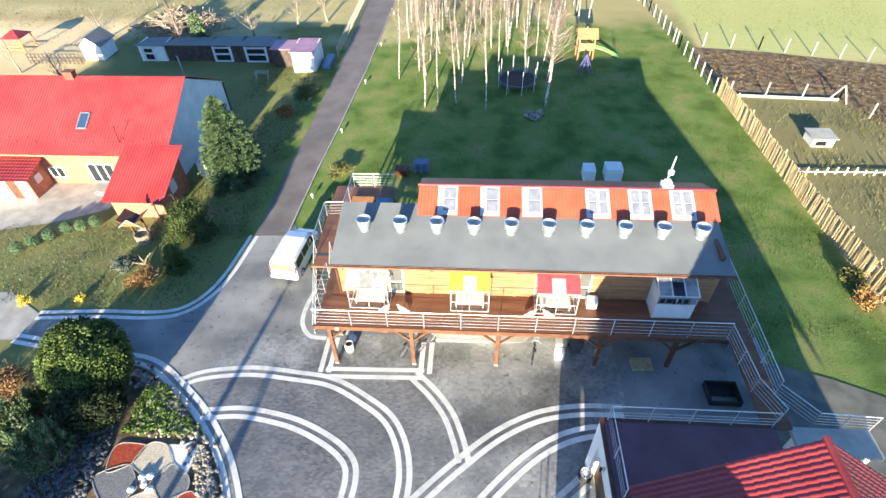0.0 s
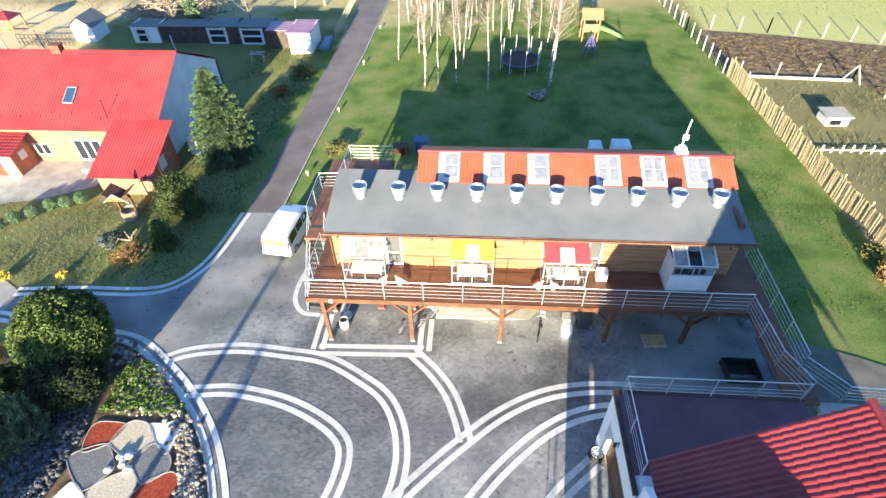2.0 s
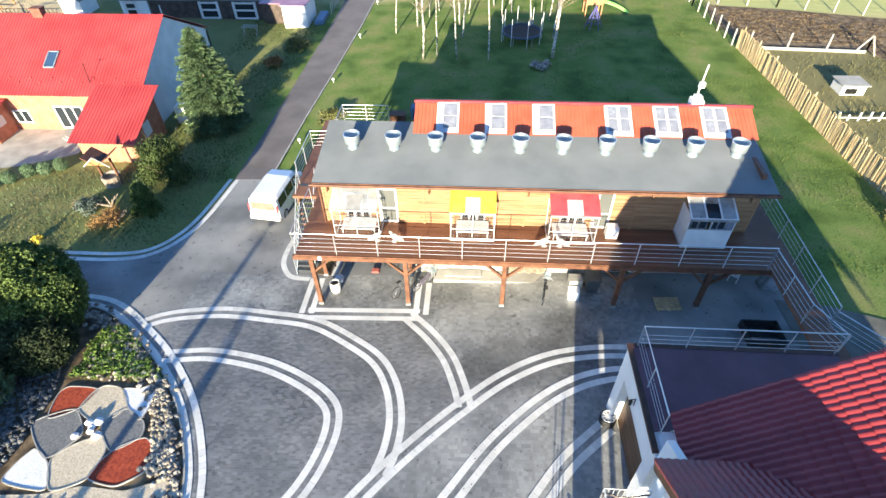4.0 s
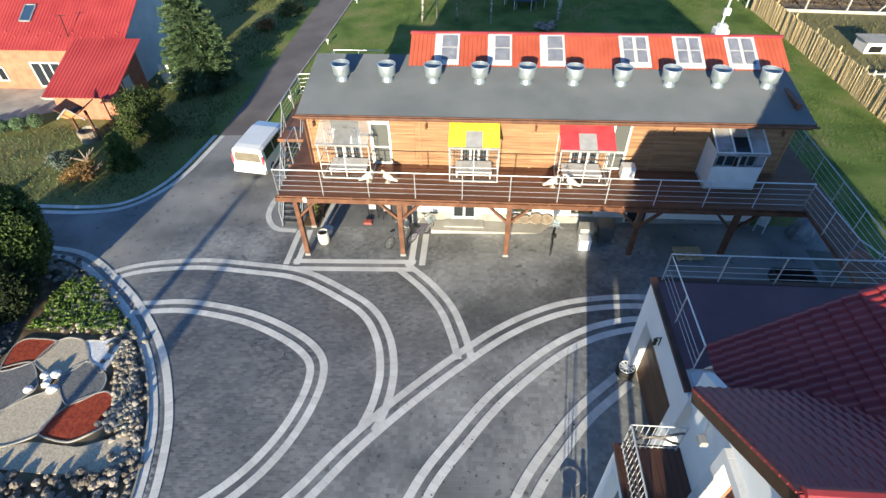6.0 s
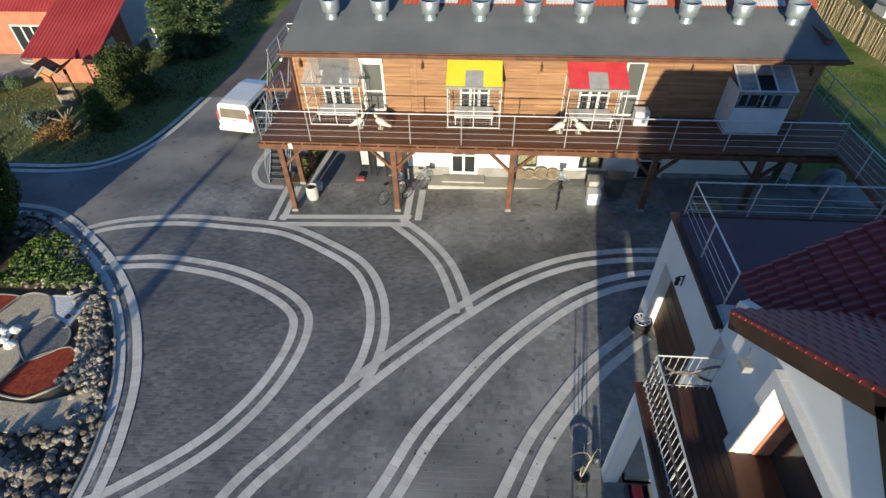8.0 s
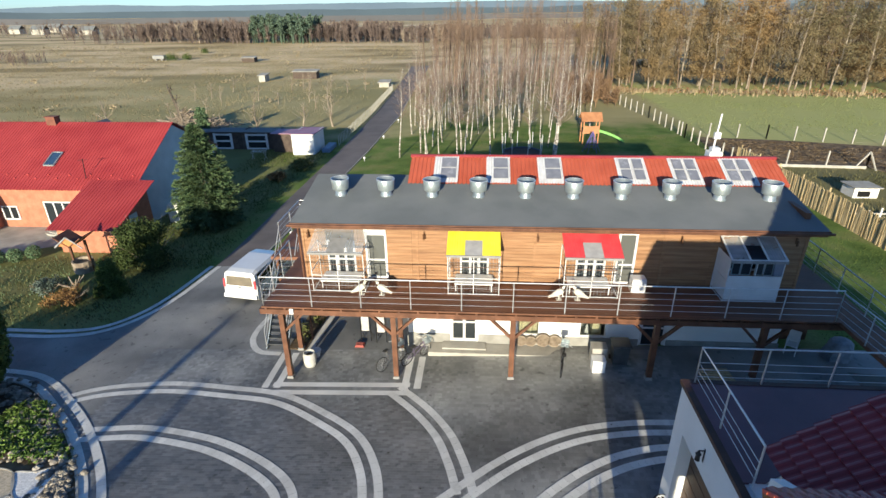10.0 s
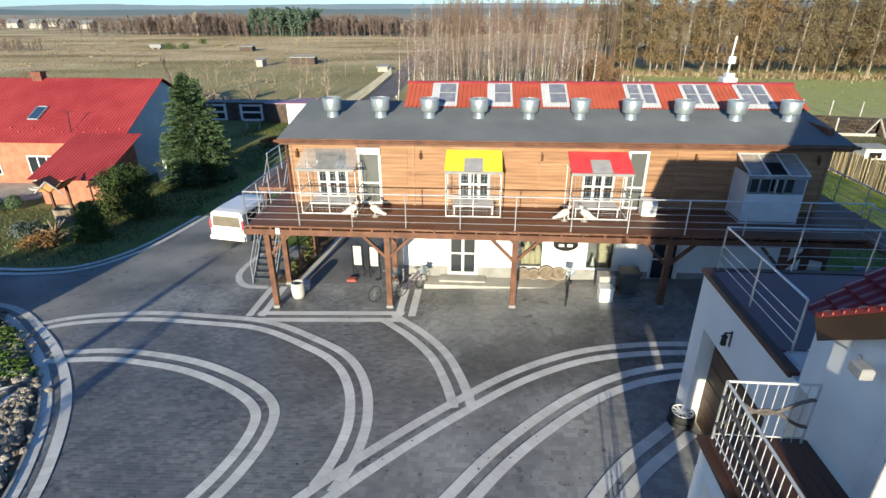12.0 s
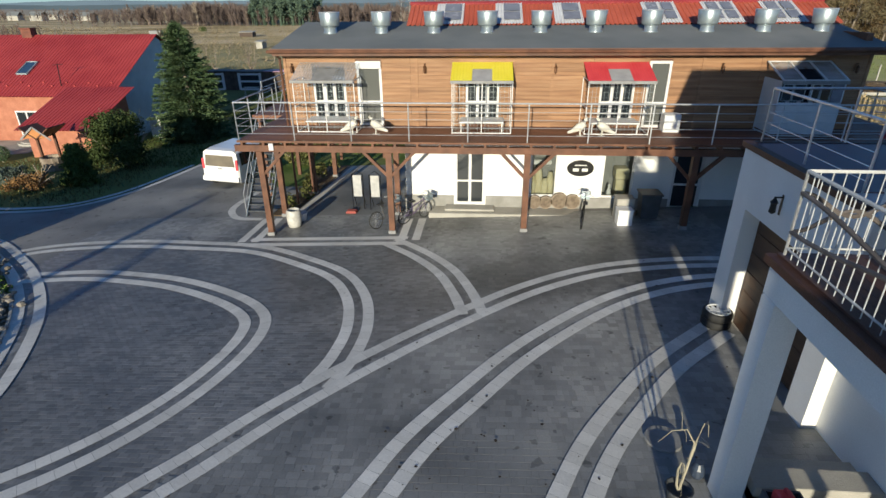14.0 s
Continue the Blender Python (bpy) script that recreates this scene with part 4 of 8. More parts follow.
# ---- the neighbour's house ----
nb = thing("farmhouse", (-31.0, 37.5, -1.35), "brick bungalow with bright red sheet metal roof", "house")
NX0, NX1, NY0, NYR, NZE, NZR = -46.0, -23.5, 34.6, 41.5, 1.75, 5.34
NYB = 2 * NYR - NY0
b = -1.6
part("wall", Shape().box(NX0, 35.0, b, NX1 - 0.25, 35.3, NZE), BRICK, nb, "orange brick wall")
part("back_wall", Shape().box(NX0, NYB - 0.7, b, NX1 - 0.25, NYB - 0.4, NZE), BRICK, nb)
part("gable_end", Shape().quad((NX1 - 0.25, 35.0, b), (NX1 - 0.25, NYB - 0.4, b), (NX1 - 0.25, NYB - 0.4, NZE), (NX1 - 0.25, NYR, NZR - 0.15), (NX1 - 0.25, 35.0, NZE)), material("pale_grey_render", [(0.5, 0.55, 0.56), (0.6, 0.65, 0.66)], 0.85, 1.0), nb, "pale grey rendered gable")
part("roof", ribbed(NX0, NX1, NY0, NZE, NYR, NZR, 0.25, 0.03), RED_SHEET, nb)
part("roof", ribbed(NX0, NX1, NYB, NZE, NYR, NZR, 0.25, 0.03), RED_SHEET, nb)
part("porch_roof", ribbed(-27.3, -22.35, 30.3, 0.42, 35.6, 2.28, 0.25, 0.03), RED_SHEET, nb)
part("porch_wall", Shape().box(-26.9, 30.75, b, -22.75, 31.0, 0.5), BRICK, nb)
part("porch_wall", Shape().quad((-22.75, 31.0, b), (-22.75, 35.0, b), (-22.75, 35.0, 2.0), (-22.75, 31.0, 0.6)).quad((-23.0, 31.0, b), (-23.0, 31.0, 0.6), (-23.0, 35.0, 2.0), (-23.0, 35.0, b)), BRICK, nb)
part("porch_window", Shape().box(-22.75, 32.4, -0.3, -22.7, 33.3, 0.7), WHITE, nb, "white framed side window")
part("chimney", Shape().box(-34.1, 41.1, 4.6, -33.3, 41.7, 5.75, 0.02).box(-34.16, 41.04, 5.75, -33.24, 41.76, 5.85, 0.01), material("sooty_brick", [(0.12, 0.05, 0.035), (0.2, 0.08, 0.055)], 0.9, 4.0, bump=0.4, bump_scale=14), nb)


# ---- loft: planks, doors, windows, aviaries ----
rng = random.Random(11)
breaks = [-5.75, -5.2, -3.4, -1.15, 0.6, 2.6, 3.9, 5.3, 7.05, 9.0, 10.9, 12.95, 14.4]
z = 3.17
while z < 5.66:
    z1 = min(z + 0.138, 5.68)
    for a, b in zip(breaks, breaks[1:]):
        spans = [(a, b)]
        for oa, ob_, za, zb in upper:
            if z1 > za and z < zb:
                nxt = []
                for p, q in spans:
                    if oa > p:
                        nxt.append((p, min(q, oa)))
                    if ob_ < q:
                        nxt.append((max(p, ob_), q))
                spans = nxt
        for p, q in spans:
            if q - p > 0.06:
                d = rng.uniform(-0.002, 0.002)
                part("plank", Shape().box(p + 0.003, 19.6 + d, z + 0.002, q - 0.003, 19.66, z1 - 0.002), PLANK, loft)
    z += 0.138
for a, b in ((-2.15, 0.35), (2.55, 4.9), (8.05, 10.95)):
    part("batten", Shape().box(a, 19.578, 4.62, b, 19.6, 4.7), PLANK, loft)
for x in (-5.72, -0.92, 3.9, 9.0, 14.37):
    part("batten", Shape().box(x - 0.05, 19.57, 3.15, x + 0.05, 19.6, 5.68), PLANK, loft)
part("downpipe", Shape().tube([(-5.85, 18.9, 5.8), (-5.85, 19.5, 5.55), (-5.85, 19.5, 0.0)], 0.045, 8), TIMBER, loft)


def glazed(name, parent, x0, x1, z0, z1, y, leaves=1, rails=(), frame_w=0.07, label="", deep=0.09, glass=GLASS):
    """A white frame set in a wall opening, divided in leaves and by cross rails, with dark panes behind."""
    f = frame_w
    ob = part(name, Shape().border(x0, z0, x1, z1, y, deep, f), WHITE, parent, label)
    w = (x1 - x0 - 2 * f) / leaves
    for i in range(1, leaves):
        xm = x0 + f + i * w
        part("mullion", Shape().box(xm - 0.055, y + 0.002, z0 + f, xm + 0.055, y + deep - 0.002, z1 - f), WHITE, ob)
    for r in rails:
        zr = z0 + (z1 - z0) * r
        part("cross_rail", Shape().box(x0 + f, y + 0.004, zr - 0.035, x1 - f, y + deep - 0.004, zr + 0.035), WHITE, ob)
    hs = [z0 + f] + [z0 + (z1 - z0) * r for r in rails] + [z1 - f]
    for i in range(leaves):
        for a, b in zip(hs, hs[1:]):
            part("pane", Shape().box(x0 + f + i * w + 0.01, y + 0.04, a, x0 + f + (i + 1) * w - 0.01, y + 0.05, b), glass, ob)
    return ob


glazed("door", loft, 0.46, 1.62, 0.1, 2.2, 19.64, 2, (0.45,), 0.09, "white double door with four glass panes")
SHOP = window_glass("shop_window_glass")
glazed("window", loft, 3.36, 4.35, 0.47, 2.15, 19.66, 1, (), 0.06, "white framed window with cream cloth behind", 0.09, SHOP)
glazed("window", loft, 6.05, 7.21, 0.47, 2.2, 19.66, 1, (), 0.06, "white framed shop window", 0.09, SHOP)
glazed("door", loft, 8.63, 9.73, 0.05, 2.2, 19.64, 1, (0.45,), 0.1, "white glazed door in the shade")
glazed("balcony_door", loft, -3.11, -2.2, 3.17, 5.45, 19.6, 1, (0.38,), 0.09, "white glazed door with roller blind box", 0.09, DOOR_GLASS)
part("blind_box", Shape().box(-3.11, 19.5, 5.2, -2.2, 19.6, 5.46, 0.01), WHITE, loft)
glazed("balcony_door", loft, 7.2, 7.96, 3.17, 5.45, 19.6, 1, (0.38,), 0.09, "white glazed door", 0.09, DOOR_GLASS)
for a, b in ((-4.75, -3.55), (0.85, 2.05), (5.6, 6.8)):
    glazed("window", loft, a, b, 3.35, 4.9, 19.6, 3, (0.45,), 0.08, "white loft window with flight openings")
glazed("window", loft, 11.6, 12.9, 3.9, 4.8, 19.6, 3, (), 0.08, "white loft window")
# what stands behind the shop panes
CREAM = material("cream_cloth", [(0.5, 0.44, 0.26), (0.66, 0.6, 0.42)], 0.85, 3.0, bump=0.4, bump_scale=8)
part("room_back", Shape().box(-1.2, 20.75, -0.3, 14.1, 20.8, 2.88), GREY_BOARD, loft)
part("room_floor", Shape().box(-1.2, 19.85, 0.0, 14.1, 20.75, 0.3), GREY_BOARD, loft)
s = Shape()
for i, (dx, h) in enumerate(((0.0, 0.9), (0.25, 1.25), (0.5, 0.75), (0.7, 1.0))):
    s.lathe((3.48 + dx, 20.1 + 0.05 * (i % 2), 0.3), [(0.12, 0.0), (0.16, 0.1), (0.15, h * 0.7), (0.08, h)], 9)
solid("cloth_bundle", s, CREAM, "cream cloth bundles behind the shop window", "cloth", smooth=True)
solid("folded_cover", Shape().box(3.5, 20.2, 1.55, 4.2, 20.6, 1.75, 0.04), WHITE, "white folded cover hanging behind the window", "cloth")
s = Shape().box(6.7, 20.05, 0.3, 7.1, 20.45, 1.05, 0.02).box(6.65, 20.0, 1.07, 7.15, 20.5, 1.5, 0.03)
solid("cardboard_box", s, CREAM, "pale yellow boxes stacked behind the shop window", "box")
s = Shape().lathe((6.45, 20.0, 0.3), [(0.08, 0.0), (0.1, 0.05), (0.09, 0.3), (0.05, 0.45), (0.06, 0.52), (0.02, 0.6)], 10)
solid("white_figurine", s, WHITE, "small white figurine in the shop window", "figurine", smooth=True)


HATCH = material("weathered_grey_hatch", [(0.3, 0.3, 0.31), (0.38, 0.38, 0.39)], 0.6, 3.0)


def aviary(x0, x1, top, board, label, boxed=False, hatch=None):
    """A flight cage before a loft window: white frame, wires, tray, and a sloping awning with a grey hatch."""
    yf, yw, z0 = 18.4, 19.56, DECK
    zt = 4.93
    a = thing("aviary", ((x0 + x1) / 2, 18.9, DECK), label, "bird cage", "aviaries on the deck")
    fr = Shape()
    for x in (x0, x1):
        fr.beam((x, yf, z0), (x, yf, zt), 0.026, 0.026, (0, 1, 0)).beam((x, yw, z0), (x, yw, zt), 0.026, 0.026, (0, 1, 0))
        for zz in (z0 + 0.03, (z0 + zt) / 2, zt):
            fr.beam((x, yf, zz), (x, yw, zz), 0.03, 0.03)
    for zz in (z0 + 0.03, (z0 + zt) / 2 - 0.15, zt):
        fr.beam((x0, yf, zz), (x1, yf, zz), 0.03, 0.03)
    fr.beam(((x0 + x1) / 2, yf, z0), ((x0 + x1) / 2, yf, zt), 0.03, 0.03, (0, 1, 0))
    part("cage_frame", fr, WHITE, a)
    if not boxed:
        w = Shape()
        n_ = 16
        for i in range(1, n_):
            x = x0 + (x1 - x0) * i / n_
            w.beam((x, yf, z0), (x, yf, zt), 0.006, 0.006, (0, 1, 0))
        for i in range(1, 10):
            zz = z0 + (zt - z0) * i / 10
            w.beam((x0, yf, zz), (x1, yf, zz), 0.005, 0.005)
            for x in (x0, x1):
                w.beam((x, yf, zz), (x, yw, zz), 0.005, 0.005)
        tagged(part("wire_mesh", w, GALV, a), kind="stuff")
        part("tray", Shape().box(x0 + 0.25, yf + 0.2, z0 + 0.32, x1 - 0.25, yw - 0.1, z0 + 0.38, 0.01), WHITE, a)
        for x in (x0 + 0.3, x1 - 0.3):
            part("tray_leg", Shape().box(x - 0.02, yf + 0.25, z0, x + 0.02, yf + 0.29, z0 + 0.32), WHITE, a)
        part("perch", Shape().tube([(x0, 18.95, z0 + 0.95), (x1, 18.95, z0 + 0.95)], 0.02, 6), TIMBER, a)
    else:
        part("side_panel", Shape().box(x0, yf, z0 + 0.1, x0 + 0.03, yw, zt), WHITE, a)
        part("side_panel", Shape().box(x1 - 0.03, yf, z0 + 0.1, x1, yw, zt), WHITE, a)
        part("front_panel", Shape().box(x0 + 0.03, yf - 0.02, z0 + 0.08, x1 - 0.03, yf + 0.01, z0 + 1.12, 0.004), WHITE, a)
        for u0, u1 in ((0.04, 0.2), (0.21, 0.4), (0.47, 0.63), (0.64, 0.8)):
            sash = part("sash", Shape().frame_box(x0 + (x1 - x0) * u0, x0 + (x1 - x0) * u1, z0 + 1.16, zt - 0.08, yf - 0.01, 0.024), GALV, a)
            part("pane", Shape().box(x0 + (x1 - x0) * u0 + 0.02, yf + 0.004, z0 + 1.19, x0 + (x1 - x0) * u1 - 0.02, yf + 0.012, zt - 0.11), GLASS, sash)
        part("blind_panel", Shape().box(x0 + (x1 - x0) * 0.82, yf - 0.005, z0 + 1.14, x1 - 0.03, yf + 0.01, zt - 0.05), PALE_PANE, a)
    za, zb, ya = zt + 0.02, 5.42, yf - 0.12
    xa, xb = x0 - 0.05, x1 + 0.02
    mid0, mid1 = x0 + (x1 - x0) * 0.33, x0 + (x1 - x0) * 0.66
    aw = Shape()
    for p, q in ((xa, mid0), (mid1, xb)):
        r_ = ribbed(p, q, ya, za, yw, zb, 0.1, 0.008)
        k_ = len(aw.v)
        aw.v += r_.v
        aw.f += [tuple(k_ + i for i in f) for f in r_.f]
    aw.quad((mid0, ya + (yw - ya) * 0.62, za + (zb - za) * 0.62), (mid1, ya + (yw - ya) * 0.62, za + (zb - za) * 0.62), (mid1, yw, zb), (mid0, yw, zb))
    part("awning", aw, board, a, top)
    part("hatch_board", Shape().quad((mid0, ya, za + 0.01), (mid1, ya, za + 0.01), (mid1, ya + (yw - ya) * 0.62, za + (zb - za) * 0.62), (mid0, ya + (yw - ya) * 0.62, za + (zb - za) * 0.62)), hatch or HATCH, a)
    if boxed:
        trim = Shape()
        for x in (xa + 0.03, mid0, mid1, xb - 0.03):
            trim.beam((x, ya, za + 0.03), (x, yw, zb + 0.03), 0.06, 0.03, (0, 0, 1))
        for yy, zz in ((ya + 0.02, za + 0.035), (yw - 0.02, zb + 0.02)):
            trim.beam((xa, yy, zz), (xb, yy, zz), 0.05, 0.03, (0, 0, 1))
        part("roof_frame", trim, WHITE, a, "white frame of the clear awning")
    part("drip_board", Shape().box(xa, ya - 0.03, za - 0.09, xb, ya + 0.02, za + 0.005), GREY_BOARD, a)
    return a


aviary(-5.1, -2.96, "clear corrugated awning", MILKY_DIM, "white wire aviary under a clear plastic awning", False, GREY_BOARD)
aviary(0.42, 2.46, "yellow awning", YELLOW, "white wire aviary under a yellow awning")
aviary(4.98, 7.12, "red awning", RED, "white wire aviary under a red awning")
aviary(11.1, 13.08, "clear corrugated awning", MILKY_DIM, "white boxed aviary with clear awning, in shade", True, GLASS)


COPPER = material("dark_copper", [(0.1, 0.05, 0.025), (0.17, 0.085, 0.045)], 0.45, 5.0, metal=0.4)


def wall_lantern(x, z):
    s = Shape().lathe((x, 19.45, z - 0.08), [(0.015, -0.05), (0.052, 0.0), (0.042, 0.13), (0.062, 0.145), (0.015, 0.22)], 8)
    s.beam((x, 19.57, z + 0.14), (x, 19.44, z + 0.2), 0.02, 0.03).box(x - 0.03, 19.565, z - 0.05, x + 0.03, 19.585, z + 0.2)
    solid("wall_lantern", s, COPPER, "small dark copper lantern on the plank wall", "wall lamp", "wall lanterns", at=(x, 19.5, z))


for x in (-5.45, -0.62, 3.98, 9.62, 13.95):
    wall_lantern(x, 5.18)

sign = solid("oval_sign", Shape().tube([(5.2, 19.6, 1.62), (5.2, 19.56, 1.62)], 0.5, 28), IRON, "black oval plaque with pale bars on the white wall", "sign", at=(5.2, 19.58, 1.62))
for v in sign.data.vertices:
    v.co.z *= 0.62
for dx in (-0.17, 0.17):
    part("emblem", Shape().box(5.2 + dx - 0.11, 19.545, 1.5, 5.2 + dx + 0.11, 19.557, 1.62, 0.004), WHITE, sign)
part("emblem", Shape().box(4.98, 19.545, 1.72, 5.42, 19.557, 1.76, 0.004), WHITE, sign)


CREAM = material("cream_white_plastic", [(0.56, 0.54, 0.47), (0.66, 0.64, 0.57)], 0.5, 4.0)


def bird_statue(x, y, turn):
    s = Shape()
    s.tube([(-0.44, 0, 0.12), (-0.3, 0, 0.17), (-0.16, 0, 0.25), (-0.02, 0, 0.33), (0.09, 0, 0.42), (0.13, 0, 0.52), (0.145, 0, 0.58), (0.17, 0, 0.61), (0.23, 0, 0.585)], [0.04, 0.065, 0.115, 0.145, 0.115, 0.066, 0.06, 0.052, 0.008], 10)
    s.tube([(-0.02, 0.04, 0.24), (-0.01, 0.05, 0.0)], 0.018, 6).tube([(-0.02, -0.04, 0.24), (-0.01, -0.05, 0.0)], 0.018, 6).box(-0.12, -0.09, 0.0, 0.1, 0.09, 0.02)
    ob = solid("garden_statue", s, CREAM, "cream-white plastic garden statue on the deck", "statue", "white deck statues")
    ob.matrix_basis = pose(x, y, DECK, 0, 0, turn) @ Matrix.Scale(1.0, 4)


for x, turn in ((-3.05, 4), (-2.25, 177), (4.82, 3), (5.52, 178)):
    bird_statue(x, 18.2, turn)
solid("storage_box", Shape().box(7.75, 18.85, DECK, 8.3, 19.3, DECK + 0.62, 0.02), WHITE, "small white plastic box beside the deck door", "box")

# chimney block and mast on the ridge
chim = thing("chimney", (12.25, 24.5, 6.9), "white chimney block with leaning antenna mast", "chimney")
part("stack", Shape().box(11.98, 24.2, 6.8, 12.55, 24.75, 7.55, 0.03).box(12.1, 24.3, 7.55, 12.45, 24.65, 7.72, 0.02), WHITE_WALL, chim)
part("mast", Shape().tube([(12.2, 24.5, 7.6), (12.33, 24.6, 9.2)], 0.04, 6).box(12.12, 24.4, 8.1, 12.4, 24.55, 8.4, 0.02), WHITE, chim)

# ---- things under and round the deck ----


def bicycle(x, y, turn, lean, mat, label):
    b = thing("bicycle", (0, 0, 0), label, "bicycle", "parked bicycles")
    r = 0.33
    for wx in (-0.52, 0.52):
        w = part("wheel", Shape().ring((wx, 0, r), (0, 1, 0), r - 0.02, 0.02, 22), BLACK, b)
        sp = Shape()
        for i in range(8):
            a = math.pi * i / 8
            sp.beam((wx - 0.3 * math.cos(a), 0, r - 0.3 * math.sin(a)), (wx + 0.3 * math.cos(a), 0, r + 0.3 * math.sin(a)), 0.005, 0.005)
        part("spokes", sp, STEEL, w)
    fr = Shape()
    for p, q in (((-0.52, r), (-0.1, 0.32)), ((-0.1, 0.32), (-0.22, 0.82)), ((-0.52, r), (-0.19, 0.62)), ((-0.1, 0.32), (0.36, 0.62)), ((-0.19, 0.62), (0.34, 0.82)), ((0.33, 0.9), (0.52, r))):
        fr.tube([(p[0], 0, p[1]), (q[0], 0, q[1])], 0.018, 6)
    part("frame_tubes", fr, mat, b)
    part("handlebar", Shape().tube([(0.2, -0.28, 1.0), (0.32, -0.1, 1.02), (0.32, 0.1, 1.02), (0.2, 0.28, 1.0)], 0.014, 6).tube([(0.33, 0, 0.88), (0.32, 0, 1.02)], 0.014, 6), STEEL, b)
    part("saddle", Shape().box(-0.36, -0.08, 0.84, -0.1, 0.08, 0.91, 0.025), BLACK, b)
    part("basket", Shape().box(0.42, -0.16, 0.78, 0.7, 0.16, 0.82).box(0.42, -0.16, 0.98, 0.7, -0.145, 1.0).box(0.42, 0.145, 0.98, 0.7, 0.16, 1.0).box(0.685, -0.145, 0.82, 0.7, 0.145, 1.0), GALV, b)
    b.matrix_basis = pose(x, y, gz(x, y) + 0.01, lean, 0, turn)
    ORIGIN[b] = Vector((x, y, 0))


DULL_STEEL = material("dull_bicycle_paint", [(0.09, 0.09, 0.095), (0.16, 0.16, 0.165)], 0.45, 6.0, metal=0.3)
PURPLE = material("violet_paint", [(0.09, 0.07, 0.12), (0.13, 0.1, 0.17)], 0.35, 3.0)
bicycle(-1.0, 18.45, 48, 8, PURPLE, "dark violet bicycle leaning by the white wall")
bicycle(-1.95, 18.0, 50, -7, DULL_STEEL, "old dull grey bicycle parked behind a deck post")
bicycle(5.1, 17.85, 80, 5, IRON, "dark bicycle parked before the step")


PALE_TUB = material("stained_pale_plastic", [(0.4, 0.39, 0.36), (0.56, 0.55, 0.51)], 0.6, 4.0)


def barrel(x, y):
    b = thing("planter_barrel", (x, y, gz(x, y)), "white plastic barrel with dark opening by a post", "barrel")
    z = gz(x, y)
    part("tub", Shape().lathe((x, y, z), [(0.22, 0.0), (0.26, 0.12), (0.28, 0.4), (0.26, 0.62), (0.24, 0.68), (0.21, 0.68), (0.19, 0.5)], 18), PALE_TUB, b, smooth=True)
    part("soil", Shape().lathe((x, y, z), [(0.2, 0.49), (0.21, 0.53)], 14), SOIL, b)


barrel(-5.55, 18.05)
solid("plant_pot", Shape().lathe((-5.5, 18.75, gz(-5.5, 18.75)), [(0.16, 0.0), (0.22, 0.3), (0.24, 0.32), (0.2, 0.34)], 14), WHITE_WALL, "white flower pot beside the barrel", "pot")


CANVAS = material("weathered_white_canvas", [(0.36, 0.36, 0.36), (0.48, 0.48, 0.47)], 0.8, 4.0)


def lounger(x, y):
    z = gz(x, y)
    c = thing("folded_lounger", (x, y, z), "white folded garden lounger standing upright", "garden chair", "folded loungers")
    part("cloth", Shape().box(x - 0.17, y - 0.03, z + 0.55, x + 0.17, y, z + 1.45, 0.012), CANVAS, c)
    part("frame_tube", Shape().tube([(x - 0.23, y, z), (x - 0.23, y + 0.02, z + 1.45), (x, y + 0.02, z + 1.62), (x + 0.23, y + 0.02, z + 1.45), (x + 0.23, y, z)], 0.018, 6), IRON, c)
    part("back_leg", Shape().tube([(x - 0.2, y - 0.02, z + 0.7), (x - 0.2, y + 0.45, z)], 0.015, 6), IRON, c)
    part("back_leg", Shape().tube([(x + 0.2, y - 0.02, z + 0.7), (x + 0.2, y + 0.45, z)], 0.015, 6), IRON, c)


FADED_RED = material("faded_red_cloth", [(0.3, 0.07, 0.06), (0.42, 0.12, 0.1)], 0.9, 5.0, bump=0.3)
lounger(-3.5, 20.0)
lounger(-2.75, 19.85)
solid("red_cushion", Shape().box(-3.92, 19.4, gz(-4, 19.8), -3.5, 19.75, gz(-4, 19.8) + 0.12, 0.05), FADED_RED, "faded red cushion lying on the paving", "cushion")
LOG_END = material("weathered_log_end", [(0.12, 0.09, 0.065), (0.2, 0.16, 0.12)], 0.9, 8.0, bump=0.3)
for x, r in ((3.55, 0.27), (3.98, 0.26), (4.5, 0.33), (5.0, 0.3)):
    z = 0.02 + r
    lg = solid("log_slice", Shape().tube([(x, 19.52, z), (x, 19.42, z)], r, 14), TRUNK, "round log slice leaning on the plinth", "log", "log slices", at=(x, 19.47, z))
    part("cut_face", Shape().tube([(x, 19.42, z), (x, 19.412, z)], r * 0.86, 14), LOG_END, lg)


def crate(x, y, w, d, h, mat, label, z=None):
    z = gz(x, y) if z is None else z
    solid("crate", Shape().box(x, y, z, x + w, y + d, z + h, 0.02).box(x - 0.02, y - 0.02, z + h, x + w + 0.02, y + d + 0.02, z + h + 0.04, 0.01), mat, label, "box", at=(x, y, z))


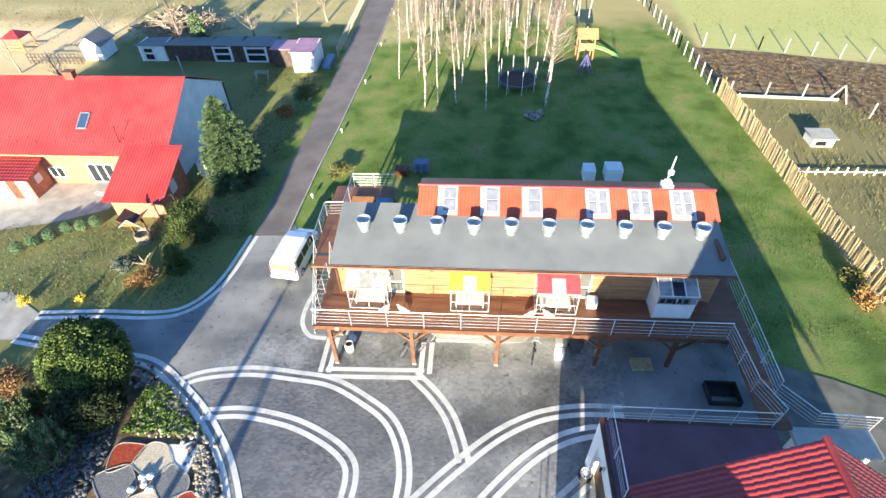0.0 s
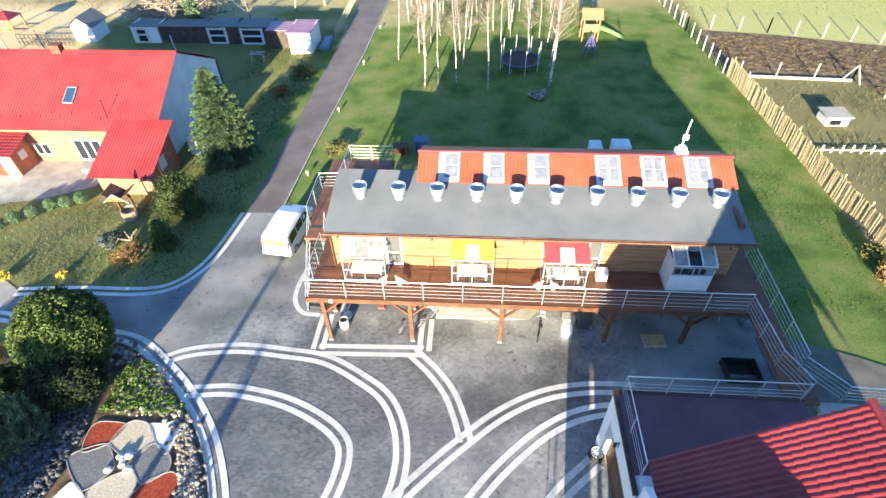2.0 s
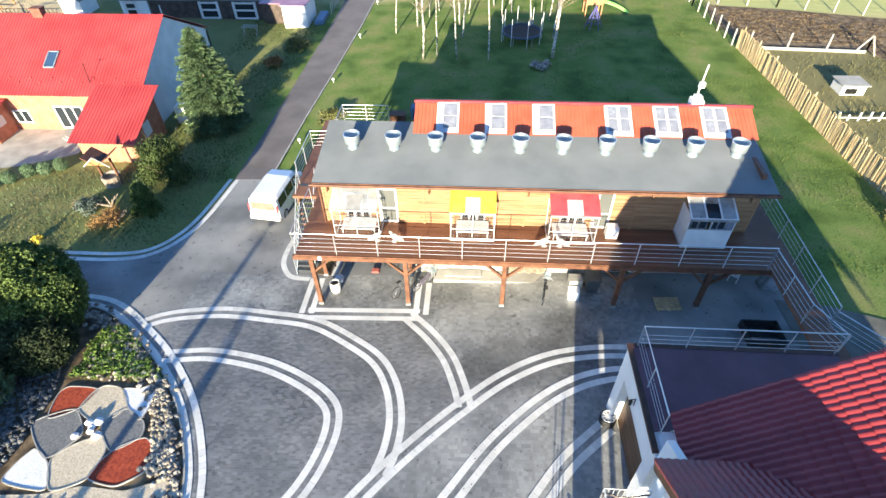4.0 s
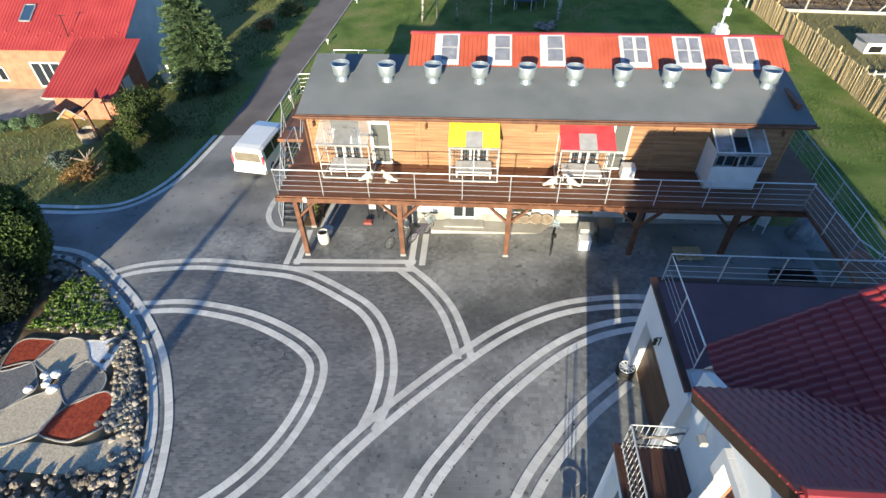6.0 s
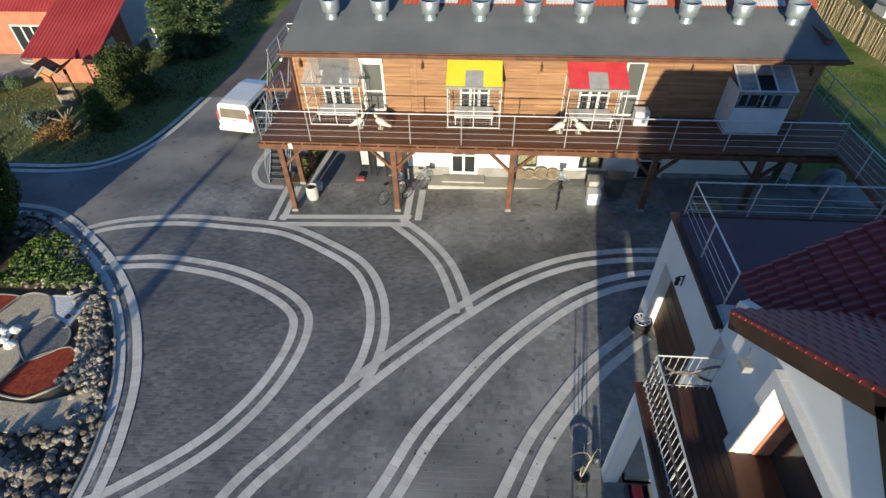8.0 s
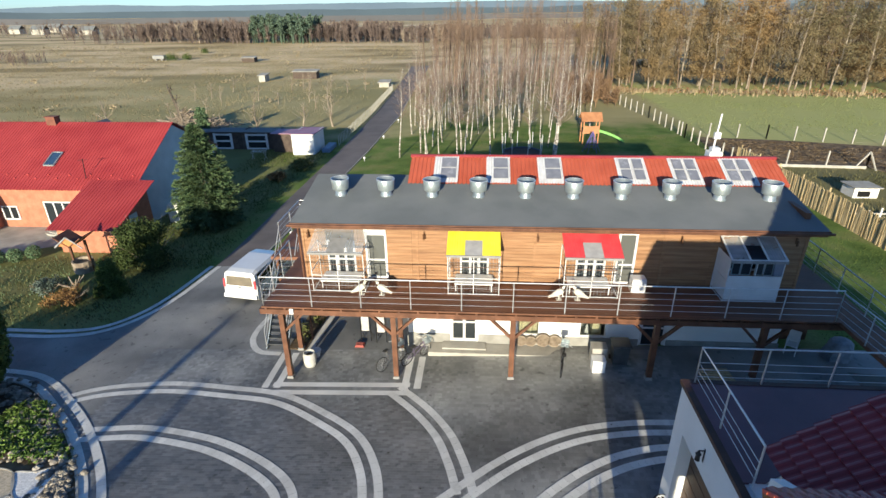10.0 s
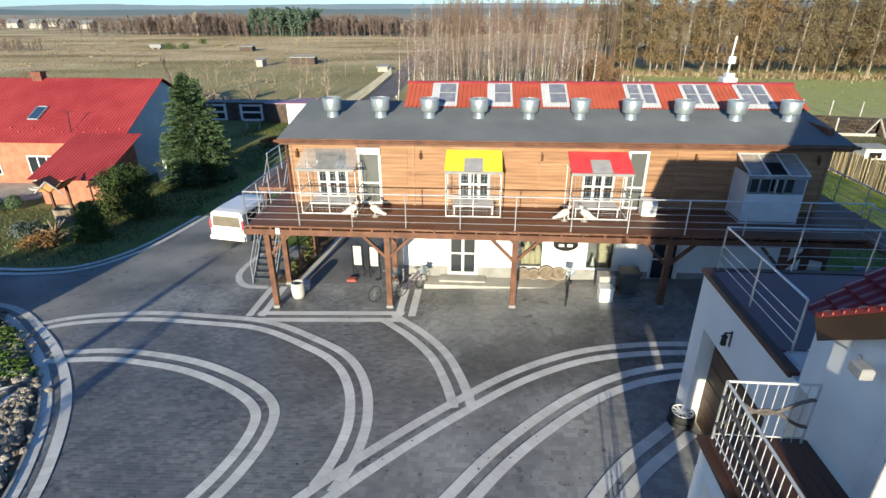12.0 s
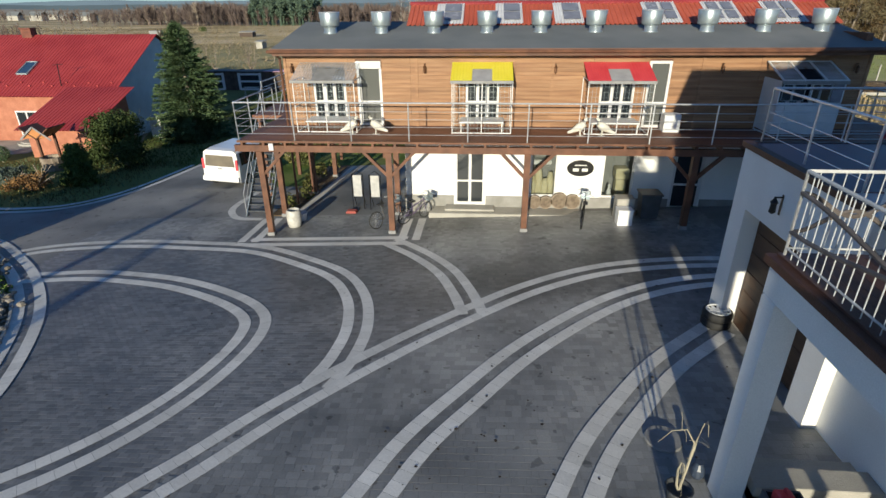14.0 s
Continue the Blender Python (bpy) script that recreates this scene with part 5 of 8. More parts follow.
crate(6.3, 17.55, 0.5, 0.45, 0.55, WHITE_WALL, "white lidded crate before the shop window")
crate(6.35, 18.1, 0.6, 0.5, 0.8, CONCRETE, "grey box standing behind the crate")
GREY_TARP = material("grey_blue_tarpaulin", [(0.16, 0.18, 0.21), (0.26, 0.28, 0.31)], 0.6, 3.0, bump=0.4, bump_scale=12)
BIN = material("dark_plastic", [(0.04, 0.045, 0.05), (0.07, 0.075, 0.08)], 0.5, 3.0)
bn = thing("wheelie_bin", (7.5, 18.3, gz(7.5, 18.3)), "dark grey wheeled rubbish bin in the shade", "bin")
z = gz(7.5, 18.3)
part("tub", Shape().quad((7.22, 18.05, z + 0.08), (7.78, 18.05, z + 0.08), (7.84, 18.0, z + 0.95), (7.16, 18.0, z + 0.95)).quad((7.22, 18.5, z + 0.08), (7.16, 18.62, z + 0.95), (7.84, 18.62, z + 0.95), (7.78, 18.5, z + 0.08)).quad((7.22, 18.05, z + 0.08), (7.16, 18.0, z + 0.95), (7.16, 18.62, z + 0.95), (7.22, 18.5, z + 0.08)).quad((7.78, 18.05, z + 0.08), (7.78, 18.5, z + 0.08), (7.84, 18.62, z + 0.95), (7.84, 18.0, z + 0.95)), BIN, bn)
part("lid", Shape().box(7.12, 17.95, z + 0.95, 7.88, 18.68, z + 1.02, 0.02), BIN, bn)
for x in (7.2, 7.8):
    part("wheel", Shape().tube([(x - 0.03, 18.58, z + 0.1), (x + 0.03, 18.58, z + 0.1)], 0.1, 12), BLACK, bn)


def pallet(x, y, z, turn, mat, label, group="pallets"):
    p = thing("pallet", (0, 0, 0), label, "pallet", group)
    for i in range(6):
        part("slat", Shape().box(-0.6, -0.4 + i * 0.142, 0.11, 0.6, -0.4 + i * 0.142 + 0.1, 0.135), mat, p)
    for xx in (-0.55, -0.05, 0.45):
        part("runner", Shape().box(xx, -0.4, 0.0, xx + 0.1, 0.41, 0.11), mat, p)
    p.matrix_basis = pose(x, y, z, 0, 0, turn)
    return p


gc = thing("garden_chair", (0, 0, 0), "white plastic garden chair in the shade under the walkway", "chair")
part("seat", Shape().box(-0.22, -0.22, 0.4, 0.22, 0.22, 0.44, 0.02), WHITE, gc)
part("backrest", Shape().beam((0, 0.22, 0.44), (0, 0.34, 0.92), 0.42, 0.03, (0, 1, 0)), WHITE, gc)
for x in (-0.2, 0.2):
    part("armrest", Shape().box(x - 0.03, -0.2, 0.62, x + 0.03, 0.26, 0.65, 0.01), WHITE, gc)
    for y in (-0.19, 0.2):
        part("leg", Shape().box(x - 0.02, y - 0.02, 0.0, x + 0.02, y + 0.02, 0.62 if y < 0 else 0.41), WHITE, gc)
gc.matrix_basis = pose(14.75, 19.2, gz(14.75, 19.2), 0, 0, -35)
cover = Shape().lathe((0, 0, 0), [(0.62, 0.0), (0.6, 0.3), (0.52, 0.62), (0.4, 0.8), (0.12, 0.92), (0.01, 0.94)], 16)
for v_i, v in enumerate(cover.v):
    w_ = 1 + 0.12 * math.sin(v_i * 2.3) * (1 if v[2] < 0.7 else 0.3)
    cover.v[v_i] = (v[0] * w_, v[1] * w_ * 0.8, v[2])
hp = solid("covered_heap", cover, GREY_TARP, "grey tarpaulin over a heap under the walkway", "tarpaulin")
hp.matrix_basis = pose(16.5, 19.0, gz(16.5, 19.0), 0, 0, 20)
pallet(11.0, 17.3, gz(11, 17.3), 3, STICKS, "yellowish wooden pallet lying on the paving")
tub = thing("water_trough", (14.7, 15.5, 0.4), "black open trough standing on the paving", "trough")
part("side", Shape().box(14.0, 14.9, 0.38, 15.5, 14.95, 0.85), BLACK, tub)
part("side", Shape().box(14.0, 16.1, 0.38, 15.5, 16.15, 0.85), BLACK, tub)
part("end", Shape().box(13.95, 14.9, 0.38, 14.0, 16.15, 0.85), BLACK, tub)
part("end", Shape().box(15.5, 14.9, 0.38, 15.55, 16.15, 0.85), BLACK, tub)
part("bottom", Shape().box(14.0, 14.95, 0.38, 15.5, 16.1, 0.42), BLACK, tub)

solid("junction_box", Shape().box(-5.72, 17.06, 2.82, -5.56, 17.13, 3.06, 0.01), WHITE, "small white electrical box on the deck beam", "box")
# outside stair at the west end
st = thing("outdoor_stair", (-7.6, 19.5, -0.5), "steep steel stair with dark grey treads up to the deck", "stairs")
zb = gz(-7.6, 19.4)
ST0, ST1 = 19.4, 22.6
for i in range(17):
    t = (i + 0.5) / 17
    y_, z_ = ST0 + (ST1 - ST0) * t, zb + (DECK - zb) * (i + 1) / 17
    part("tread", Shape().box(-7.95, y_ - 0.13, z_ - 0.04, -7.05, y_ + 0.13, z_, 0.005), BIN, st)
for x in (-7.98, -7.02):
    part("stringer", Shape().beam((x, ST0 - 0.1, zb - 0.02), (x, ST1, DECK - 0.12), 0.04, 0.2), GALV, st)
    hr = part("handrail", Shape().tube([(x, ST0 - 0.1, zb + 0.95), (x, ST1, DECK + 1.0)], 0.022, 6), STEEL, st)
    part("rail", Shape().tube([(x, ST0 - 0.1, zb + 0.5), (x, ST1, DECK + 0.55)], 0.012, 6), STEEL, hr)
    for t in (0.0, 0.33, 0.66, 1.0):
        y_, z_ = ST0 - 0.1 + (ST1 - ST0 + 0.1) * t, zb + (DECK - zb) * t
        part("rail_post", Shape().tube([(x, y_, z_), (x, y_, z_ + 0.97)], 0.018, 6), STEEL, hr)
arc = spline([(-7.2, 18.9), (-8.3, 19.1), (-9.0, 20.1), (-9.1, 21.4), (-8.9, 22.9)])
bands("paving_band", arc, (0.0,), PAVING_LIGHT, pavement, 0.008)
# beds at the side of the passage under the deck
solid("planting_strip", sheet([(-7.0, 19.3), (-6.15, 19.2), (-5.75, 27.5), (-6.9, 27.5)], 0.03, 0.12), SOIL, "narrow soil bed beside the passage", "flower bed", kind="structure")
bands("paving_band", [Vector((-5.95, 19.1)), Vector((-5.4, 27.5))], (0.0,), PAVING_LIGHT, pavement, 0.008)
s = Shape()
for i in range(9):
    s.leaves(rng, (-6.45 + rng.uniform(-0.3, 0.3), 20 + i * 0.8, gz(-6, 22) + 0.25), (0.28, 0.3, 0.28), 60, 0.09)
solid("bed_plants", s, SHRUB, "low autumn plants in the side bed", "plants", kind="stuff")

# stored goods on and behind the rear deck
BLUE = material("blue_tarpaulin", [(0.08, 0.14, 0.24), (0.12, 0.2, 0.32)], 0.5, 2.0)
ORANGE_T = material("orange_boards", [(0.4, 0.16, 0.05), (0.5, 0.22, 0.08)], 0.7, 2.0)
solid("blue_cover", Shape().box(-5.0, 26.3, DECK, -3.95, 27.6, DECK + 0.5, 0.05), BLUE, "blue covered crate on the rear deck", "crate")
solid("orange_panel", Shape().box(-6.7, 26.4, DECK, -5.2, 27.9, DECK + 0.3, 0.02), ORANGE_T, "orange-brown boards stacked on the rear deck", "boards")
for i in range(5):
    pallet(-4.6, 36.3, gz(-4.6, 36) + i * 0.14, rng.uniform(-4, 4), TIMBER, "weathered pallets stacked on the lawn")
for i in range(7):
    pallet(-3.0, 36.8, gz(-3, 36) + i * 0.14, rng.uniform(-3, 3), BLUE, "grey-blue pallets stacked on the lawn")
for x, w, h in ((10.2, 0.9, 1.0), (11.9, 1.3, 1.1)):
    g_ = thing("brick_stack", (x, 35.4, gz(x, 35.4)), "white wrapped stack of building blocks on the lawn", "stack", "wrapped block stacks")
    z = gz(x, 35.4)
    for i in range(4):
        part("block_layer", Shape().box(x, 35.0, z + i * h / 4, x + w, 36.2, z + (i + 1) * h / 4 - 0.015, 0.012), WHITE_WALL, g_)

# ---- van ----
VAN = thing("van", (0, 0, 0), "white minivan parked beside the stair", "van")
VP = material("white_car_paint", [(0.74, 0.75, 0.76), (0.8, 0.81, 0.82)], 0.22, 1.0, spec=0.6, fine=0.02)


def van_ring(y, half, zl, zs, zt, tum):
    return [(-half, y, zl), (-half, y, zs), (-half + tum, y, zt - 0.12), (-half + tum + 0.14, y, zt), (half - tum - 0.14, y, zt), (half - tum, y, zt - 0.12), (half, y, zs), (half, y, zl)]


rings = [van_ring(0.0, 0.88, 0.42, 1.05, 1.72, 0.1), van_ring(0.08, 0.95, 0.32, 1.08, 1.86, 0.11), van_ring(0.5, 0.96, 0.3, 1.08, 1.9, 0.11), van_ring(2.6, 0.96, 0.3, 1.08, 1.9, 0.11), van_ring(3.3, 0.95, 0.3, 1.08, 1.8, 0.14), van_ring(4.05, 0.93, 0.3, 1.0, 1.14, 0.16), van_ring(4.6, 0.86, 0.34, 0.8, 0.95, 0.14), van_ring(4.72, 0.78, 0.4, 0.62, 0.62, 0.1)]
s = Shape()
for r_ in rings:
    s.v += r_
m_ = 8
for i in range(len(rings) - 1):
    for j in range(m_ - 1):
        s.f.append((i * m_ + j, i * m_ + j + 1, (i + 1) * m_ + j + 1, (i + 1) * m_ + j))
s.f.append(tuple(reversed(range(m_))))
s.f.append(tuple(range((len(rings) - 1) * m_, len(rings) * m_)))
part("body", s, VP, VAN)
part("rear_window", Shape().quad((-0.76, -0.012, 1.1), (0.76, -0.012, 1.1), (0.7, -0.014, 1.64), (-0.7, -0.014, 1.64)), material("tan_tinted_glass", [(0.16, 0.14, 0.11), (0.2, 0.17, 0.13)], 0.1, 2.0, spec=0.6), VAN)
for sd in (-1, 1):
    for ya, yb in ((0.3, 1.35), (1.45, 2.45)):
        part("side_window", Shape().quad((sd * 0.957, ya, 1.13), (sd * 0.957, yb, 1.13), (sd * 0.872, yb, 1.72), (sd * 0.872, ya, 1.72)), GLASS, VAN)
    part("front_window", Shape().quad((sd * 0.957, 2.55, 1.13), (sd * 0.955, 3.6, 1.1), (sd * 0.85, 3.15, 1.64), (sd * 0.872, 2.55, 1.72)), GLASS, VAN)
    part("tail_light", Shape().box(sd * 0.86 - 0.06, -0.02, 0.95, sd * 0.86 + 0.06, 0.06, 1.45, 0.015), RED, VAN)
    for y_ in (0.85, 3.75):
        w = part("wheel", Shape().tube([(sd * 0.78, y_, 0.32), (sd * 0.97, y_, 0.32)], 0.32, 20), BLACK, VAN)
        part("rim", Shape().tube([(sd * 0.95, y_, 0.32), (sd * 0.985, y_, 0.32)], 0.2, 14), GALV, w)
    part("mirror", Shape().box(sd * 1.0 - 0.06, 3.2, 1.12, sd * 1.0 + 0.1, 3.32, 1.32, 0.02), BLACK, VAN)
    part("headlight", Shape().box(sd * 0.68 - 0.14, 4.6, 0.68, sd * 0.68 + 0.14, 4.7, 0.84, 0.02), GLASS, VAN)
part("windscreen", Shape().quad((-0.74, 3.38, 1.75), (0.74, 3.38, 1.75), (0.76, 4.06, 1.17), (-0.76, 4.06, 1.17)), GLASS, VAN)
part("rear_bumper", Shape().box(-0.93, -0.08, 0.36, 0.93, 0.1, 0.62, 0.04), VP, VAN)
part("number_plate", Shape().box(-0.26, -0.03, 0.82, 0.26, 0.0, 0.93), WHITE, VAN, "plain pale plate")
part("door_handle", Shape().box(-0.12, -0.03, 0.97, 0.12, 0.0, 1.01, 0.008), IRON, VAN)
part("roof_spoiler", Shape().box(-0.6, -0.03, 1.78, 0.6, 0.14, 1.83, 0.015), VP, VAN)
VAN.matrix_basis = pose(-11.15, 23.75, gz(-11.1, 25.5) - 0.0, -2.0, 2.2, -5)

# ---- farmhouse details ----
glazed("window", nb, -31.1, -28.8, -1.15, 0.75, 34.94, 3, (), 0.1, "wide white window with pale curtains")
part("curtain", Shape().box(-30.9, 35.02, -1.0, -29.0, 35.06, 0.6), WHITE, nb)
glazed("window", nb, -34.6, -33.3, -0.75, 0.35, 34.94, 2, (), 0.1)
part("terrace_step", Shape().lathe((-29.6, 34.6, gz(-29, 34)), [(1.3, 0.0), (1.3, 0.14), (1.1, 0.14), (1.1, 0.2)], 24), CONCRETE, nb)


def nb_z(y):
    return NZE + (y - NY0) * (NZR - NZE) / (NYR - NY0)


win = part("roof_window", Shape().quad((-31.7, 36.9, nb_z(36.9) + 0.09), (-31.0, 36.9, nb_z(36.9) + 0.09), (-31.0, 38.1, nb_z(38.1) + 0.09), (-31.7, 38.1, nb_z(38.1) + 0.09)), BLUE_GLASS, nb, "blue-tinted roof window")
fr = Shape()
for xa, ya, xb, yb in ((-31.75, 36.85, -30.95, 36.85), (-31.75, 38.15, -30.95, 38.15), (-31.75, 36.85, -31.75, 38.15), (-30.95, 36.85, -30.95, 38.15)):
    fr.beam((xa, ya, nb_z(ya) + 0.07), (xb, yb, nb_z(yb) + 0.07), 0.1, 0.1)
part("window_frame", fr, GALV, win)
part("roof_aerial", Shape().tube([(-27.7, 35.7, nb_z(35.7)), (-27.7, 35.9, nb_z(36) + 1.3)], 0.03, 6).beam((-28.1, 35.9, nb_z(36) + 1.2), (-27.3, 35.9, nb_z(36) + 1.25), 0.03, 0.03), IRON, nb)
for i in range(26):
    x = NX0 + 1 + i * 0.83
    part("snow_stop", Shape().box(x, 35.6 + 0.35 * (i % 2), nb_z(35.6 + 0.35 * (i % 2)) + 0.02, x + 0.14, 35.66 + 0.35 * (i % 2), nb_z(35.6 + 0.35 * (i % 2)) + 0.12), RED_SHEET, nb)
tile_roof("porch_roof", (-42.0, 32.3, 0.72), (1, 0, 0), (0, 2.6, 0.62), 7.6, 2.68, nb, RED_TILE_B, 0.28, 0.32)
part("porch_side_wall", Shape().quad((-34.9, 32.75, -1.5), (-34.9, 34.98, -1.5), (-34.9, 34.98, 1.28), (-34.9, 32.75, 0.74)).quad((-35.1, 32.75, -1.5), (-35.1, 32.75, 0.74), (-35.1, 34.98, 1.28), (-35.1, 34.98, -1.5)).quad((-34.9, 32.75, -1.5), (-34.9, 32.75, 0.74), (-35.1, 32.75, 0.74), (-35.1, 32.75, -1.5)), BRICK, nb, "brick side wall of the porch")
part("porch_window", Shape().box(-34.9, 33.5, -0.35, -34.86, 34.2, 0.35), WHITE, nb, "white framed side window")
part("porch_front", Shape().box(-42.0, 32.75, -1.5, -36.9, 32.95, 0.74), WHITE_WALL, nb, "pale rendered porch front")
part("porch_door", Shape().box(-36.9, 32.78, -1.5, -36.0, 32.84, 0.6), TIMBER, nb)
part("porch_pier", Shape().box(-36.0, 32.75, -1.5, -35.1, 32.95, 0.74), WHITE_WALL, nb)
solid("driveway", sheet([(-48, 24.8), (-36, 28.6), (-31.5, 29.9), (-28.2, 31.6), (-27.7, 35.0), (-48, 35.0)], 0.006), CONCRETE, "pale concrete forecourt of the farmhouse", "pavement", kind="structure")
solid("side_drive", sheet([(-40, 17.5), (-26.9, 18.3), (-26.7, 20.4), (-30, 22.3), (-40, 21.5)], 0.005), CONCRETE, "pale concrete drive at the yard entrance", "pavement", kind="structure")

# ---- trees and shrubs ----


def bare_tree(seed, height, lean, spread, twigs, r0, first=0.3):
    """Trunk with limbs, and fine twigs apart."""
    r = random.Random(seed)
    trunk, fine = Shape(), Shape()
    n_ = 7
    line = []
    wx, wy = r.uniform(-lean, lean), r.uniform(-lean, lean)
    for i in range(n_ + 1):
        t = i / n_
        line.append(Vector((wx * t + r.gauss(0, 0.05) * (i > 0), wy * t + r.gauss(0, 0.05) * (i > 0), height * t)))
    trunk.tube(line, [r0 * (1 - 0.88 * i / n_) for i in range(n_ + 1)], 6)
    for b in range(twigs):
        t = r.uniform(first, 0.97)
        k_ = min(int(t * n_), n_ - 1)
        p = line[k_].lerp(line[k_ + 1], t * n_ - k_)
        a = r.uniform(0, 6.283)
        ln = spread * (1.15 - t) * r.uniform(0.5, 1.2)
        d = Vector((math.cos(a), math.sin(a), r.uniform(0.7, 1.6))).normalized()
        q = p + d * ln * 0.55
        e_ = q + (d + Vector((r.gauss(0, 0.25), r.gauss(0, 0.25), 0.25))).normalized() * ln * 0.5
        rr = r0 * 0.26 * (1.1 - t)
        (trunk if b % 4 == 0 else fine).tube([p, q, e_], [rr, rr * 0.6, 0.006], 4, False)
        for k2 in range(4):
            u = r.uniform(0.25, 1.0)
            p2 = p.lerp(q, u) if r.random() < 0.5 else q.lerp(e_, u)
            d2 = (d + Vector((r.gauss(0, 0.7), r.gauss(0, 0.7), r.gauss(0.1, 0.4)))).normalized()
            l2 = ln * r.uniform(0.2, 0.5)
            fine.tube([p2, p2 + d2 * l2], [0.01, 0.005], 3, False)
    return trunk, fine


BIRCHES = []


def birch_proto(seed, height, spread, twigs, r0):
    t, f = bare_tree(seed, height, 0.7, spread, twigs, r0, 0.45)
    b = thing("birch", (0, 0, 0), "slender bare birch with white trunk on the lawn", "tree", "birch grove")
    part("trunk", t, BARK, b, smooth=True)
    part("crown", f, TWIG, b, "bare red-brown twigs")
    BIRCHES.append(b)


birch_proto(1, 12.0, 2.6, 100, 0.1)
birch_proto(2, 13.0, 2.3, 90, 0.08)
birch_proto(3, 11.5, 2.1, 84, 0.07)
birch_proto(4, 12.5, 2.7, 104, 0.09)
birch_proto(5, 12.0, 4.8, 110, 0.17)
rng = random.Random(7)
spots = [(-3.66, 47.7, 0), (-2.4, 48.3, 2), (-0.5, 47.8, 1), (2.4, 46.9, 3), (8.2, 47.3, 4)]
while len(spots) < 82:
    x, y = rng.uniform(-8.0, 15.0), rng.uniform(51, 84)
    if abs(x - 5.5) < 2.6 and y < 53 or x > 9.5 and y < 64:
        continue
    if all((x - a) ** 2 + (y - b) ** 2 > 1.7 for a, b, _ in spots):
        spots.append((x, y, rng.randrange(4)))
used = set()
for x, y, k in spots:
    m = pose(x, y, gz(x, y) - 0.05, 0, 0, rng.uniform(0, 360)) @ Matrix.Diagonal((1, 1, rng.uniform(0.74, 1.0), 1))
    if k in used:
        copy_thing(BIRCHES[k], m)
    else:
        BIRCHES[k].matrix_basis = m
        used.add(k)


def conifer(x, y, height, radius, mat, name, label, seed, clumps=150, leaf=0.13, pointed=0.85, base=0.25):
    """Whorls of small needle clumps round a trunk, with ragged tips and gaps."""
    r = random.Random(seed)
    z = gz(x, y)
    t = thing(name, (x, y, z), label, "tree")
    part("trunk", Shape().tube([(x, y, z - 0.1), (x, y, z + height * 0.9)], [radius * 0.09, 0.02], 7), TRUNK, t)
    s = Shape()
    for i in range(clumps):
        u = (i + r.random()) / clumps
        h = base + (height - base) * u ** 1.15
        w = radius * (1 - pointed * u) * r.uniform(0.45, 1.15) * (1 - max(0, 0.12 - u) * 2)
        a = i * 2.399 + r.gauss(0, 0.3)
        c = (x + w * math.cos(a), y + w * math.sin(a), z + h - w * 0.12)
        sz = radius * r.uniform(0.13, 0.27)
        s.leaves(r, c, (sz * 1.2, sz * 1.2, sz * 0.8), 60, leaf * 0.85, 0.8)
    s.leaves(r, (x, y, z + base + (height - base) * 0.45), (radius * 0.55, radius * 0.55, (height - base) * 0.5), clumps * 6, leaf * 1.3, 0.3, 0, pointed * 0.9)
    part("crown", s, mat, t)
    return t


def spruce(x, y, height, radius, label, seed, branches=150, base=0.2, mat=None):
    """Boughs in whorls that sag and lift at the tip, clothed in needle sprays."""
    r = random.Random(seed)
    z = gz(x, y)
    t = thing("spruce_tree", (x, y, z), label, "tree")
    part("trunk", Shape().tube([(x, y, z - 0.1), (x, y, z + height)], [radius * 0.07, 0.015], 7), TRUNK, t)
    s = Shape()
    for i in range(branches):
        u = ((i + r.random()) / branches) ** 1.1
        ln = radius * (1 - u) ** 0.7 * min(1.0, 0.72 + 1.6 * u) * r.uniform(0.55, 1.1) + 0.12
        a = i * 2.399 + r.gauss(0, 0.35)
        d = Vector((math.cos(a), math.sin(a), 0))
        p0 = Vector((x, y, z + base + (height - base) * u))
        sag = r.uniform(0.1, 0.35) * (1 - u)
        n_ = max(6, int(ln * 34))
        for k_ in range(n_):
            q = 0.15 + 0.85 * ((k_ + r.random()) / n_) ** 0.8
            c = p0 + d * (ln * q) + Vector((0, 0, ln * (-sag * q + 0.25 * sag * q ** 3 + 0.25 * u * q)))
            side = Vector((-d.y, d.x, 0)) * r.gauss(0, 0.16 * ln * (1.15 - q) + 0.05)
            c += side + Vector((0, 0, r.gauss(0, 0.05)))
            g_ = (d + side.normalized() * r.uniform(0.2, 0.9) + Vector((0, 0, r.uniform(-0.35, 0.45)))).normalized()
            w_ = g_.cross(Vector((r.gauss(0, 0.3), r.gauss(0, 0.3), 1))).normalized()
            L, W = r.uniform(0.12, 0.26), r.uniform(0.04, 0.075)
            k2 = len(s.v)
            lift = w_.cross(g_) * 0.04
            s.v += [tuple(c - g_ * L * 0.5), tuple(c + w_ * W + lift), tuple(c + g_ * L * 0.6), tuple(c - w_ * W + lift)]
            s.f += [(k2, k2 + 1, k2 + 2), (k2, k2 + 2, k2 + 3)]
    part("crown", s, mat or FIR, t)
    return t


spruce(-18.9, 36.1, 7.6, 3.1, "broad dense blue-green spruce beside the farmhouse gable", 21, 620)
CX, CY = -19.0, 15.15
CZ = gz(CX, CY)
cy = thing("cypress_bush", (CX, CY, CZ), "dense rounded clipped green cypress at the yard edge", "tree")
part("trunk", Shape().tube([(CX, CY, CZ - 0.1), (CX, CY, CZ + 4.0)], [0.2, 0.05], 7), TRUNK, cy)
cs, rc = Shape(), random.Random(23)
for i in range(620):
    d = Vector((rc.gauss(0, 1), rc.gauss(0, 1), rc.gauss(0, 1))).normalized()
    lump = 0.93 + 0.1 * noise.noise(d * 2.2)
